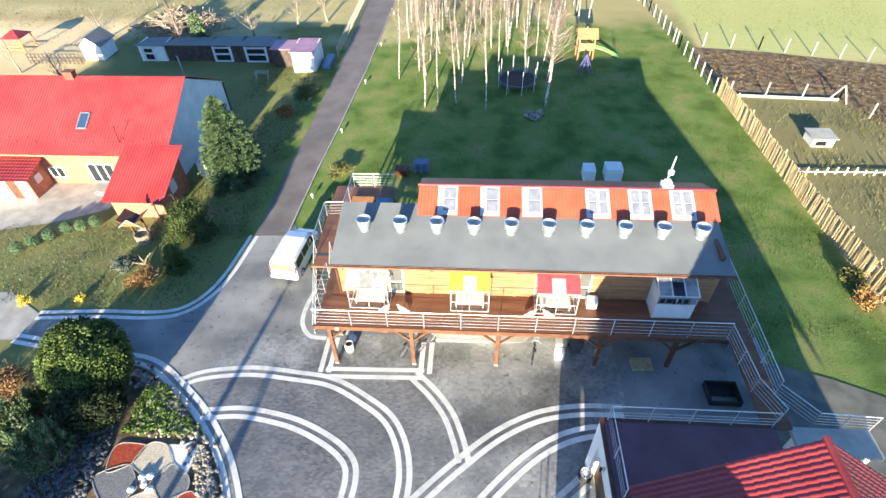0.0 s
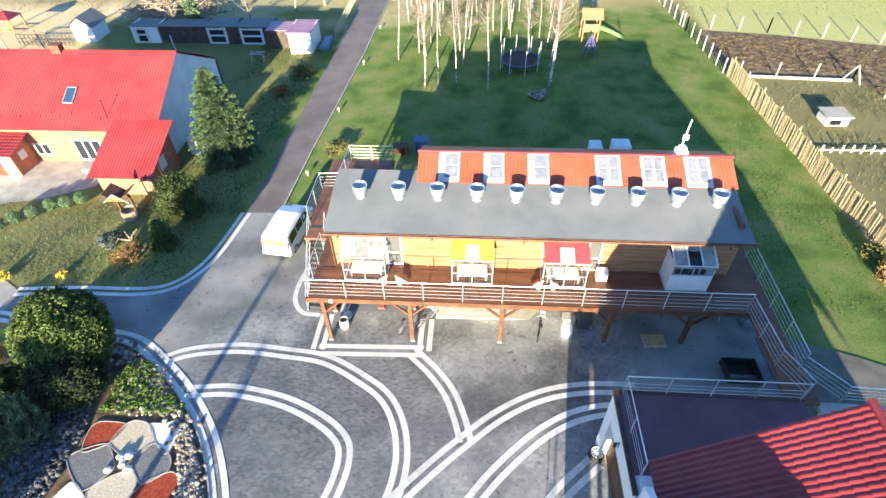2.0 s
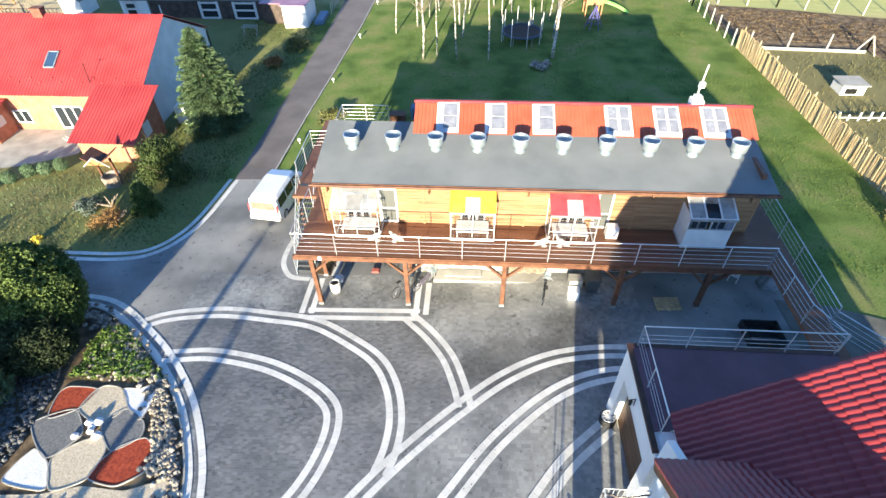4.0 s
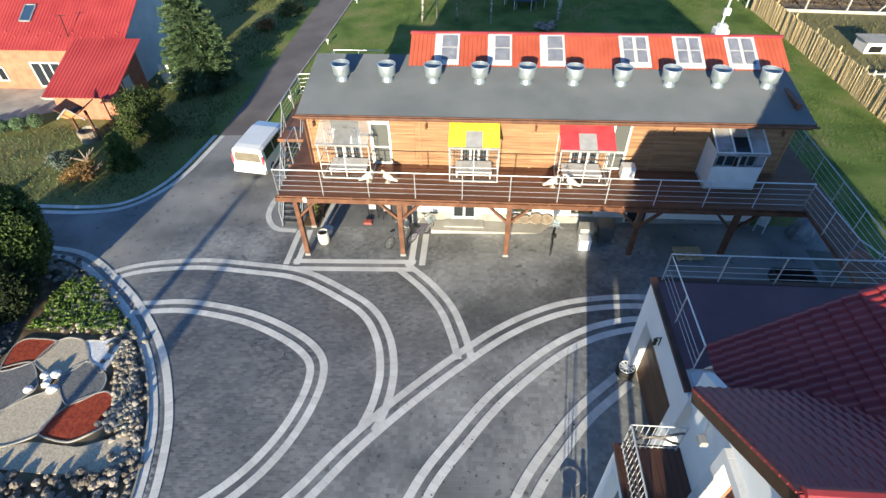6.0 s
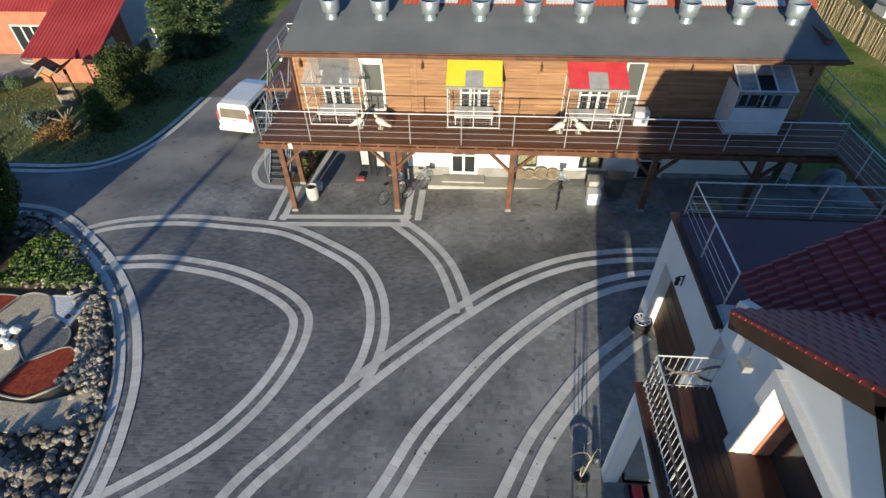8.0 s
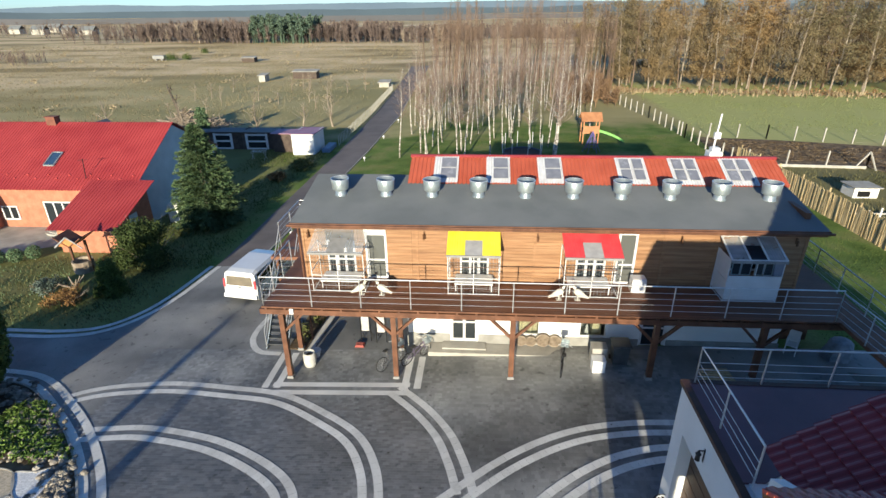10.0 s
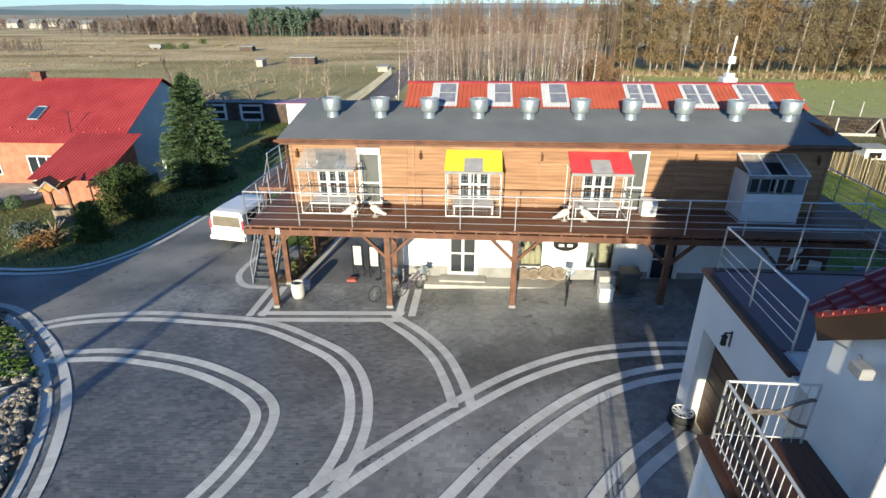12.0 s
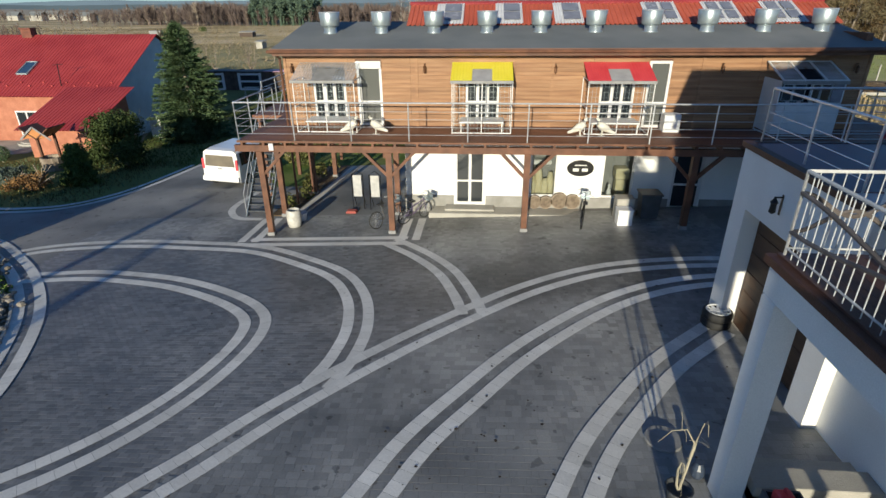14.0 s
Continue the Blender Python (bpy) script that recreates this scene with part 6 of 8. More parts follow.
    cs.leaves(rc, (CX + d.x * 2.05 * lump, CY + d.y * 2.05 * lump, CZ + 2.7 + d.z * 2.6 * lump), (0.3, 0.3, 0.32), 46, 0.085, 0.8)
cs.leaves(rc, (CX, CY, CZ + 2.7), (1.75, 1.75, 2.3), 3500, 0.16, 0.3)
part("crown", cs, CONIFER, cy)
# Stands for the cypress's shaded lower half; the shade is in the colour
lo = thing("yew_bush", (-18.5, 13.35, gz(-18.5, 13.35)), "dense bush below the clipped cypress, shade in its colour", "shrub")
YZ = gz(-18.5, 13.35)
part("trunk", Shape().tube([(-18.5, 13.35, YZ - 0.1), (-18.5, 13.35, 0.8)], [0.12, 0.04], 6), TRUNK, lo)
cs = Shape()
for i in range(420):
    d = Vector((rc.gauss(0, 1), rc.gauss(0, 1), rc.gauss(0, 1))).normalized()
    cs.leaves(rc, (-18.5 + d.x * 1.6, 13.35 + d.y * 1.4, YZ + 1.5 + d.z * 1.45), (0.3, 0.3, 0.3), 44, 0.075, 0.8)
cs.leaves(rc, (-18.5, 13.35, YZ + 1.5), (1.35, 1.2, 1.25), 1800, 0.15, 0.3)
SHADE_LEAF = material("leaves_dark_as_shade", [(0.014, 0.023, 0.01), (0.036, 0.05, 0.02)], 0.75, 1.5, island=0.3, spec=0.2)
part("crown", cs, SHADE_LEAF, lo)
conifer(-19.4, 25.0, 2.1, 0.9, CONIFER, "cypress_bush", "small dark cone-shaped conifer in the garden", 24, 90, 0.09, 0.7, 0.1)
conifer(-21.6, 4.6, 2.8, 1.9, CONIFER, "cypress_bush", "broad dark green cypress at the edge of the rock garden", 27, 220, 0.13, 0.35, 0.1)
conifer(-33.0, 63.5, 4.0, 1.3, BALL, "thuja", "slim bright green thuja by the sheds", 28, 60, 0.14, 0.7, 0.1)


def shrub(x, y, radius, height, mat, label, seed, leaf=0.08, count=None):
    r = random.Random(seed)
    z = gz(x, y)
    t = thing("shrub", (x, y, z), label, "shrub")
    st_ = Shape()
    for i in range(9):
        a = r.uniform(0, 6.28)
        st_.tube([(x, y, z), (x + 0.5 * radius * math.cos(a), y + 0.5 * radius * math.sin(a), z + height * 0.5), (x + 0.85 * radius * math.cos(a), y + 0.85 * radius * math.sin(a), z + height * r.uniform(0.7, 1.0))], [0.03, 0.02, 0.008], 4)
    part("stem", st_, TRUNK, t)
    s = Shape()
    for i in range(26):
        a, u = r.uniform(0, 6.28), r.uniform(0, 1)
        w = radius * r.uniform(0.25, 0.8) * (1 - 0.4 * u)
        s.leaves(r, (x + w * math.cos(a), y + w * math.sin(a), z + height * (0.18 + 0.7 * u)), (radius * 0.33, radius * 0.33, height * 0.2), (count or 1700) // 26, leaf, 0.8)
    part("leaves", s, mat, t)


YELLOW_LEAF = material("yellow_flowers", [(0.55, 0.42, 0.04), (0.75, 0.62, 0.1)], 0.7, 4.0, island=0.3)
ORANGE_LEAF = material("orange_autumn_leaves", [(0.17, 0.085, 0.03), (0.3, 0.17, 0.06)], 0.8, 4.0, island=0.4)
BROWN_LEAF = material("brown_autumn_leaves", [(0.14, 0.07, 0.03), (0.26, 0.15, 0.07)], 0.8, 2.0, island=0.4)
PORCH_LEAF = material("deep_green_leaves", [(0.025, 0.042, 0.012), (0.062, 0.085, 0.026)], 0.75, 1.5, island=0.35, spec=0.2)
BLUE_LEAF = material("blue_green_needles", [(0.05, 0.075, 0.06), (0.1, 0.13, 0.11)], 0.7, 3.0, island=0.3)
shrub(-19.2, 28.6, 2.3, 3.2, PORCH_LEAF, "large dense dark green shrub before the porch", 31, 0.085, 11000)
shrub(-21.2, 23.7, 1.4, 0.8, ORANGE_LEAF, "low orange and brown autumn shrub", 32, 0.06)
shrub(-23.1, 25.0, 1.1, 0.9, BLUE_LEAF, "low blue-green juniper on the lawn", 33, 0.08)
shrub(-28.4, 21.4, 0.6, 0.5, YELLOW_LEAF, "small bright yellow shrub at the kerb", 34, 0.06, 500)
shrub(-24.7, 21.8, 0.45, 0.4, YELLOW_LEAF, "small bright yellow shrub at the kerb", 35, 0.06, 400)
shrub(-24.5, 14.8, 1.6, 1.3, BROWN_LEAF, "brown bare-leaved shrub at the yard edge", 36, 0.08)
shrub(-26.5, 13.5, 1.5, 1.6, SHRUB, "tangled olive shrub beside the drive", 37, 0.09)
shrub(-22.3, 14.0, 1.2, 1.2, SHRUB, "olive shrub beside the cypress", 38, 0.08)
shrub(-8.6, 28.2, 1.2, 0.9, SHRUB, "weedy shrub behind the rear deck", 39, 0.1, 900)
shrub(-9.8, 36.5, 1.4, 0.8, SHRUB, "weedy shrub at the lane edge", 40, 0.1, 900)
shrub(-9.2, 32.5, 1.2, 0.7, SHRUB, "weedy shrub at the lane edge", 41, 0.1, 900)
shrub(25.6, 24.5, 0.9, 0.9, SHRUB, "weedy shrub at the paling fence", 42, 0.1, 700)
shrub(25.5, 22.6, 1.0, 1.0, ORANGE_LEAF, "withered shrub at the paling fence", 43, 0.1, 700)
shrub(-16.5, 51.0, 1.6, 1.0, SHRUB, "yellowing shrub at the lane edge", 44, 0.12, 900)
shrub(-17.8, 47.0, 1.2, 0.8, ORANGE_LEAF, "yellowing shrub at the lane edge", 45, 0.12, 700)
for i, (x, y) in enumerate(((-32.1, 26.2), (-31.4, 27.0), (-30.5, 27.7), (-29.7, 28.6), (-28.7, 28.9), (-27.9, 29.5))):
    r = random.Random(60 + i)
    z = gz(x, y)
    bx = thing("box_ball", (x, y, z), "clipped round box shrub in a row", "shrub", "row of box balls")
    part("stem", Shape().tube([(x, y, z - 0.05), (x, y, z + 0.4)], 0.05, 5), TRUNK, bx)
    part("leaves", Shape().leaves(r, (x, y, z + 0.52), (0.46, 0.46, 0.46), 1400, 0.05, 0.3), BALL, bx)

# little well house in the garden
wh = thing("well_house", (-23.3, 28.0, gz(-23.3, 28)), "small wooden well house with pitched roof", "garden ornament")
z = gz(-23.3, 28)
for x in (-23.85, -22.75):
    part("post", Shape().box(x - 0.06, 27.94, z, x + 0.06, 28.06, z + 2.1), TIMBER, wh)
part("roof", Shape().beam((-23.72, 27.3, z + 2.2), (-23.72, 28.7, z + 2.2), 1.1, 0.06, (0.7, 0, 1)), TIMBER, wh)
part("roof", Shape().beam((-22.88, 27.3, z + 2.2), (-22.88, 28.7, z + 2.2), 1.1, 0.06, (-0.7, 0, 1)), TIMBER, wh)
part("gable_board", Shape().quad((-24.1, 27.34, z + 1.95), (-22.5, 27.34, z + 1.95), (-23.3, 27.34, z + 2.55)), ORANGE_T, wh)
part("basin", Shape().lathe((-23.3, 28.0, z), [(0.6, 0.0), (0.62, 0.75), (0.5, 0.75), (0.48, 0.5)], 14), TRUNK, wh)
part("gable_trim", Shape().beam((-24.2, 27.28, z + 1.87), (-23.3, 27.28, z + 2.58), 0.03, 0.09), GREY_BOARD, wh)
part("gable_trim", Shape().beam((-22.4, 27.28, z + 1.87), (-23.3, 27.28, z + 2.58), 0.03, 0.09), GREY_BOARD, wh)
s = Shape()
for i in range(7):
    s.tube([(-21.9, 25.3, gz(-22, 25) + 0.1), (-21.9 + rng.uniform(-0.8, 0.8), 25.3 + rng.uniform(-0.5, 0.5), gz(-22, 25) + rng.uniform(0.4, 1.2))], [0.07, 0.02], 5)
solid("driftwood", s, TRUNK, "bleached driftwood roots in the garden", "driftwood")

# ---- sheds along the lane ----
DARK_WOOD = material("dark_weathered_boards", [(0.05, 0.035, 0.03), (0.1, 0.075, 0.06)], 0.85, 2.0, bump=0.3)
PURPLE_ROOF = material("faded_purple_sheet", [(0.3, 0.16, 0.24), (0.38, 0.22, 0.3)], 0.6, 0.8)


def shed(x0, x1, y0, y1, h, wall_mat, roof_mat, label, drop=0.25, frames=()):
    z = gz((x0 + x1) / 2, y0)
    s_ = thing("shed", ((x0 + x1) / 2, y0, z), label, "shed", "sheds by the lane")
    part("front_wall", Shape().box(x0, y0, z - 0.1, x1, y0 + 0.1, z + h), wall_mat, s_)
    part("side_wall", Shape().box(x0, y0 + 0.1, z - 0.1, x0 + 0.1, y1, z + h), wall_mat, s_)
    part("side_wall", Shape().box(x1 - 0.1, y0 + 0.1, z - 0.1, x1, y1, z + h), wall_mat, s_)
    part("back_wall", Shape().box(x0 + 0.1, y1 - 0.1, z - 0.1, x1 - 0.1, y1, z + h - drop), wall_mat, s_)
    part("roof", Shape().beam(((x0 + x1) / 2, y0 - 0.3, z + h + 0.06), ((x0 + x1) / 2, y1 + 0.2, z + h - drop + 0.06), x1 - x0 + 0.3, 0.07), roof_mat, s_)
    for a, b in frames:
        f = Shape()
        for p in (a, b):
            f.box(p - 0.14, y0 - 0.06, z + 0.05, p + 0.14, y0, z + h - 0.15)
        for q in (0.1, 0.95, h - 0.3):
            f.box(a, y0 - 0.055, z + q - 0.1, b, y0 - 0.002, z + q + 0.1)
        part("window_frame", f, WHITE, s_, "broad white painted frame")
        part("pane", Shape().box(a, y0 - 0.02, z + 0.1, b, y0 - 0.01, z + h - 0.3), GLASS, s_)
    return s_


shed(-38.8, -35.6, 59.4, 62, 1.9, WHITE_WALL, FELT, "low pale shed with felt roof", 0.25, ((-38.3, -37.0),))
shed(-35.5, -30.2, 59.5, 62, 1.9, DARK_WOOD, FELT, "low dark timber shed")
shed(-30.1, -26.4, 59.3, 62, 2.0, DARK_WOOD, FELT, "low shed with broad white window frames", 0.2, ((-29.6, -27.6),))
shed(-26.3, -22.2, 59.2, 62, 2.0, DARK_WOOD, FELT, "low shed with broad white window frames", 0.2, ((-25.7, -23.3),))
shed(-19.4, -16.9, 56.6, 60.5, 2.3, WHITE_WALL, PURPLE_ROOF, "white shed with faded purple roof", 0.15)
shed(-22.1, -19.5, 58.0, 60.5, 2.1, DARK_WOOD, PURPLE_ROOF, "open dark lean-to with purple roof", 0.1)
hut = thing("garden_hut", (-44.6, 60.5, gz(-44, 60)), "small white hut with pitched grey roof", "hut")
z = gz(-44, 60)
part("wall", Shape().box(-46.0, 59.5, z, -43.6, 62.5, z + 1.9).quad((-46.0, 59.5, z + 1.9), (-43.6, 59.5, z + 1.9), (-44.8, 59.5, z + 2.8)), WHITE_WALL, hut)
part("roof", Shape().quad((-46.3, 59.2, z + 1.7), (-44.8, 59.2, z + 2.85), (-44.8, 62.8, z + 2.85), (-46.3, 62.8, z + 1.7)).quad((-43.3, 59.2, z + 1.7), (-43.3, 62.8, z + 1.7), (-44.8, 62.8, z + 2.85), (-44.8, 59.2, z + 2.85)), FELT, hut)
gaz = thing("gazebo", (-56, 62.5, gz(-50, 60)), "low timber gazebo with dark red roof", "gazebo")
GX0, GX1, GY0, GY1 = -57.4, -54.8, 61.3, 63.9
apex = ((GX0 + GX1) / 2, (GY0 + GY1) / 2, z + 2.5)
corner = [(GX0, GY0, z + 1.75), (GX1, GY0, z + 1.75), (GX1, GY1, z + 1.75), (GX0, GY1, z + 1.75)]
hip = Shape()
for i in range(4):
    hip.quad(corner[i], corner[(i + 1) % 4], apex)
part("roof", hip, RED_TILE_B, gaz)
for x, y in ((GX0 + 0.2, GY0 + 0.2), (GX1 - 0.2, GY0 + 0.2), (GX1 - 0.2, GY1 - 0.2), (GX0 + 0.2, GY1 - 0.2)):
    part("post", Shape().box(x - 0.06, y - 0.06, z, x + 0.06, y + 0.06, z + 1.8), ORANGE_T, gaz)
for q in (0.35, 0.75):
    part("rail", Shape().box(GX0 + 0.2, GY0 + 0.16, z + q, GX1 - 0.2, GY0 + 0.24, z + q + 0.1), ORANGE_T, gaz)
fence_a = thing("lattice_fence", (-49, 58.5, gz(-49, 58)), "weathered lattice garden fence", "fence")
for i in range(14):
    part("slat", Shape().box(-52.4 + i * 0.5, 58.4, z, -52.3 + i * 0.5, 58.45, z + 1.2), DARK_WOOD, fence_a)
for q in (0.3, 0.75, 1.15):
    part("rail", Shape().box(-52.4, 58.46, z + q, -45.8, 58.5, z + q + 0.08), DARK_WOOD, fence_a)
pole = thing("clothes_pole", (-29.9, 52.0, gz(-29, 52)), "grey leaning metal pole behind the farmhouse", "pole")
part("pole_tube", Shape().tube([(-29.5, 51.5, gz(-29, 52)), (-30.1, 52.3, 2.4)], 0.06, 6), GALV, pole)
solid("water_tank", Shape().box(-16.3, 57.2, gz(-16, 58), -15.4, 60.2, gz(-16, 58) + 0.5, 0.05), BLUE, "low blue-grey covered trough beside the lane", "trough")
rack = thing("drying_rack", (-22.5, 54.6, gz(-22, 54)), "white folding drying rack on the grass", "rack")
z = gz(-22, 54)
for i in range(5):
    part("bar", Shape().tube([(-23.3, 54.2 + i * 0.2, z + 0.95), (-21.7, 54.2 + i * 0.2, z + 0.95)], 0.012, 5), WHITE, rack)
for x in (-23.2, -21.8):
    part("leg", Shape().tube([(x, 54.2, z + 0.95), (x, 55.0, z)], 0.015, 5), WHITE, rack)
    part("leg", Shape().tube([(x, 55.0, z + 0.95), (x, 54.2, z)], 0.015, 5), WHITE, rack)
s = Shape()
r = random.Random(70)
for i in range(420):
    x, y = r.gauss(-38.3, 2.6), r.gauss(70.0, 2.0)
    h = max(0.1, 2.6 - 0.35 * abs(x + 38.3) - 0.3 * abs(y - 70)) * r.random()
    d = Vector((r.gauss(0, 1), r.gauss(0, 1), r.gauss(0, 0.5))).normalized() * r.uniform(0.4, 1.3)
    p = Vector((x, y, gz(x, y) + h))
    s.tube([p - d, p + d], [r.uniform(0.04, 0.13), 0.03], 4)
solid("brush_pile", s, TRUNK, "large heap of cut branches and roots", "wood pile", kind="stuff")
for i, (x, y, h) in enumerate(((-34.5, 61.8, 5.0), (-52.0, 56.0, 4.0), (-47.0, 66.0, 4.5), (-27.0, 66.0, 4.0), (-19.0, 72.0, 4.2), (-22.5, 70.0, 3.6), (-44.0, 52.5, 4.2))):
    t_, f_ = bare_tree(80 + i, h, 0.6, 2.6, 26, 0.16, 0.25)
    ft = thing("fruit_tree", (0, 0, 0), "gnarled bare fruit tree", "tree", "bare fruit trees")
    part("trunk", t_, TRUNK, ft)
    part("crown", f_, TRUNK, ft)
    ft.matrix_basis = pose(x, y, gz(x, y) - 0.05, 0, 0, 40 * i)


r = random.Random(171)
for i in range(20):
    x, y = r.uniform(-52, -19), r.uniform(74, 112)
    h = r.uniform(2.2, 3.6)
    t_, f_ = bare_tree(500 + i, h, 0.4, 1.8, 22, 0.08, 0.25)
    ft = thing("fruit_tree", (0, 0, 0), "small bare orchard tree in rough grass", "tree", "orchard trees")
    part("trunk", t_, TRUNK, ft)
    part("crown", f_, TRUNK, ft)
    ft.matrix_basis = pose(x, y, gz(x, y) - 0.05, 0, 0, 40 * i)
DEAD_WOOD = material("dark_dead_wood", [(0.05, 0.04, 0.03), (0.11, 0.09, 0.07)], 0.9, 2.0, bump=0.5, bump_scale=10)
dead = thing("dead_tree", (-40.0, 70.0, gz(-40, 70)), "broken leaning dead tree beside the brush heap", "tree")
z = gz(-40, 70)
part("trunk", Shape().tube([(-39.2, 70.0, z - 0.1), (-39.6, 70.0, z + 2.6), (-40.6, 70.2, z + 5.9)], [0.3, 0.22, 0.1], 7), DEAD_WOOD, dead)
rd = random.Random(9)
for k in range(11):
    u = rd.uniform(0.25, 0.95)
    p = Vector((-39.2 - 1.4 * u * u, 70.0, z + 5.9 * u))
    d = Vector((rd.gauss(0.35, 0.7), rd.gauss(0, 0.5), rd.uniform(0.2, 1.0))) * rd.uniform(0.5, 1.1)
    part("limb", Shape().tube([p, p + d * 0.6 + Vector((0, 0, -0.1)), p + d * 1.2 + Vector((rd.gauss(0, 0.2), 0, 0.15))], [0.13, 0.09, 0.03], 5), DEAD_WOOD, dead)
solid("white_tank", Shape().box(-22.35, 36.3, gz(-22, 36) - 0.02, -21.55, 37.2, gz(-22, 36) + 1.5, 0.06).box(-22.1, 36.55, gz(-22, 36) + 1.5, -21.8, 36.9, gz(-22, 36) + 1.62, 0.03), WHITE_WALL, "white plastic water tank beside the farmhouse gable", "tank")


def lamp_bollard(x, y):
    z = gz(x, y)
    b = thing("garden_lamp", (x, y, z), "low white globe lamp beside the lane", "garden lamp", "globe lamps along the lane")
    part("post", Shape().tube([(x, y, z), (x, y, z + 0.25)], 0.035, 7), WHITE, b)
    part("globe", Shape().lathe((x, y, z + 0.34), [(0.05, -0.12), (0.11, -0.07), (0.135, 0.0), (0.11, 0.08), (0.04, 0.125)], 12), WHITE, b, smooth=True)


for x, y in ((-11.6, 33.2), (-11.2, 43.2), (-10.6, 53.2), (-10.3, 63.0), (-10.0, 73.0)):
    lamp_bollard(x, y)

# ---- lawn: trampoline, rocks, play tower ----
tr = thing("trampoline", (5.6, 51.5, gz(5.6, 51.5)), "round black garden trampoline with white net poles", "trampoline")
z = gz(5.6, 51.5)
part("mat", Shape().lathe((5.6, 51.5, z), [(1.75, 0.82), (1.75, 0.85)], 28), BLACK, tr)
part("pad", Shape().ring((5.6, 51.5, z + 0.86), (0, 0, 1), 1.85, 0.1, 28), material("dark_blue_pad", [(0.03, 0.05, 0.09), (0.05, 0.07, 0.12)], 0.6), tr)
for i in range(8):
    a = i * math.pi / 4 + 0.2
    x, y = 5.6 + 1.98 * math.cos(a), 51.5 + 1.98 * math.sin(a)
    part("net_pole", Shape().tube([(x, y, z), (x, y, z + 2.5)], 0.03, 6), WHITE, tr)
for i in range(6):
    a = i * math.pi / 3
    part("leg", Shape().tube([(5.6 + 1.75 * math.cos(a), 51.5 + 1.75 * math.sin(a), z), (5.6 + 1.75 * math.cos(a), 51.5 + 1.75 * math.sin(a), z + 0.82)], 0.03, 6), GALV, tr)


def rock_mesh(seed, name="stone"):
    r = random.Random(seed)
    s_ = Shape()
    prof = [(0.35, 0.0), (0.5, 0.12), (0.48, 0.3), (0.28, 0.44), (0.06, 0.5)]
    s_.lathe((0, 0, 0), prof, 7)
    s_.v = [(x * r.uniform(0.82, 1.15), y * r.uniform(0.82, 1.15), z_ * r.uniform(0.85, 1.15)) for x, y, z_ in s_.v]
    return s_


GRANITE = material("pale_field_stone", [(0.12, 0.1, 0.085), (0.22, 0.19, 0.155), (0.36, 0.32, 0.27)], 0.85, 3.0, vary=0.35, bump=0.3, bump_scale=15)
stones = [rock_mesh(100 + i).mesh("stone") for i in range(6)]
for me in stones:
    me.materials.append(GRANITE)


def stone(parent, x, y, size, r, lift=0.0):
    ob = new("stone", stones[r.randrange(6)])
    ob.parent = parent
    ob.location = Vector((x, y, gz(x, y) - 0.04 * size + lift)) - ORIGIN[parent]
    ob.rotation_euler = (0, 0, r.uniform(0, 6.28))
    ob.scale = (size * r.uniform(0.8, 1.25), size * r.uniform(0.7, 1.1), size * r.uniform(0.6, 1.0))


r = random.Random(90)
heap = thing("stone_heap", (7.0, 45.3, gz(7, 45)), "small heap of pale field stones on the lawn", "stones")
for i in range(24):
    stone(heap, 7.0 + r.gauss(0, 0.5), 45.3 + r.gauss(0, 0.4), r.uniform(0.3, 0.7), r, r.uniform(0, 0.25))
PLAY_WOOD = material("weathered_play_timber", [(0.34, 0.15, 0.07), (0.44, 0.21, 0.1)], 0.75, 2.0, vary=0.06)
play = thing("play_tower", (13.3, 58.0, gz(13, 58)), "wooden play tower with lime slide and swing frame", "playground")
z = gz(13, 58)
for x, y in ((12.4, 57.2), (14.0, 57.2), (12.4, 58.8), (14.0, 58.8)):
    part("post", Shape().box(x - 0.06, y - 0.06, z, x + 0.06, y + 0.06, z + 2.6), PLAY_WOOD, play)
part("platform", Shape().box(12.3, 57.1, z + 1.2, 14.1, 58.9, z + 1.28), PLAY_WOOD, play)
part("panel", Shape().box(12.35, 57.1, z + 1.28, 14.05, 57.14, z + 2.0), PLAY_WOOD, play)
part("roof", Shape().quad((12.1, 56.9, z + 2.5), (14.3, 56.9, z + 2.5), (14.3, 58.0, z + 3.3), (12.1, 58.0, z + 3.3)).quad((12.1, 59.1, z + 2.5), (12.1, 58.0, z + 3.3), (14.3, 58.0, z + 3.3), (14.3, 59.1, z + 2.5)), PLAY_WOOD, play)
LIME = material("lime_plastic", [(0.17, 0.42, 0.1), (0.22, 0.5, 0.14)], 0.35, 2.0)
s = Shape()
prev = None
for i in range(9):
    t = i / 8
    x, zz = 14.1 + 2.8 * t, z + 1.25 - 1.1 * (t * t * 0.5 + t * 0.5)
    if prev:
        s.beam((prev[0], 58.0, prev[1]), (x, 58.0, zz), 0.5, 0.05).beam((prev[0], 57.75, prev[1] + 0.08), (x, 57.75, zz + 0.08), 0.04, 0.18).beam((prev[0], 58.25, prev[1] + 0.08), (x, 58.25, zz + 0.08), 0.04, 0.18)
    prev = (x, zz)
part("slide", s, LIME, play, "lime green plastic slide")
NET = material("violet_blue_rope", [(0.06, 0.08, 0.25), (0.12, 0.09, 0.24)], 0.7, 5.0)
net = thing("climbing_frame", (12.8, 54.2, gz(13, 54)), "small blue and pink pyramid climbing frame", "climbing frame")
z = gz(13, 54)
for i in range(6):
    a = i * math.pi / 3
    part("strut", Shape().tube([(12.8 + 0.9 * math.cos(a), 54.2 + 0.9 * math.sin(a), z), (12.8, 54.2, z + 2.1)], 0.035, 5), NET, net)
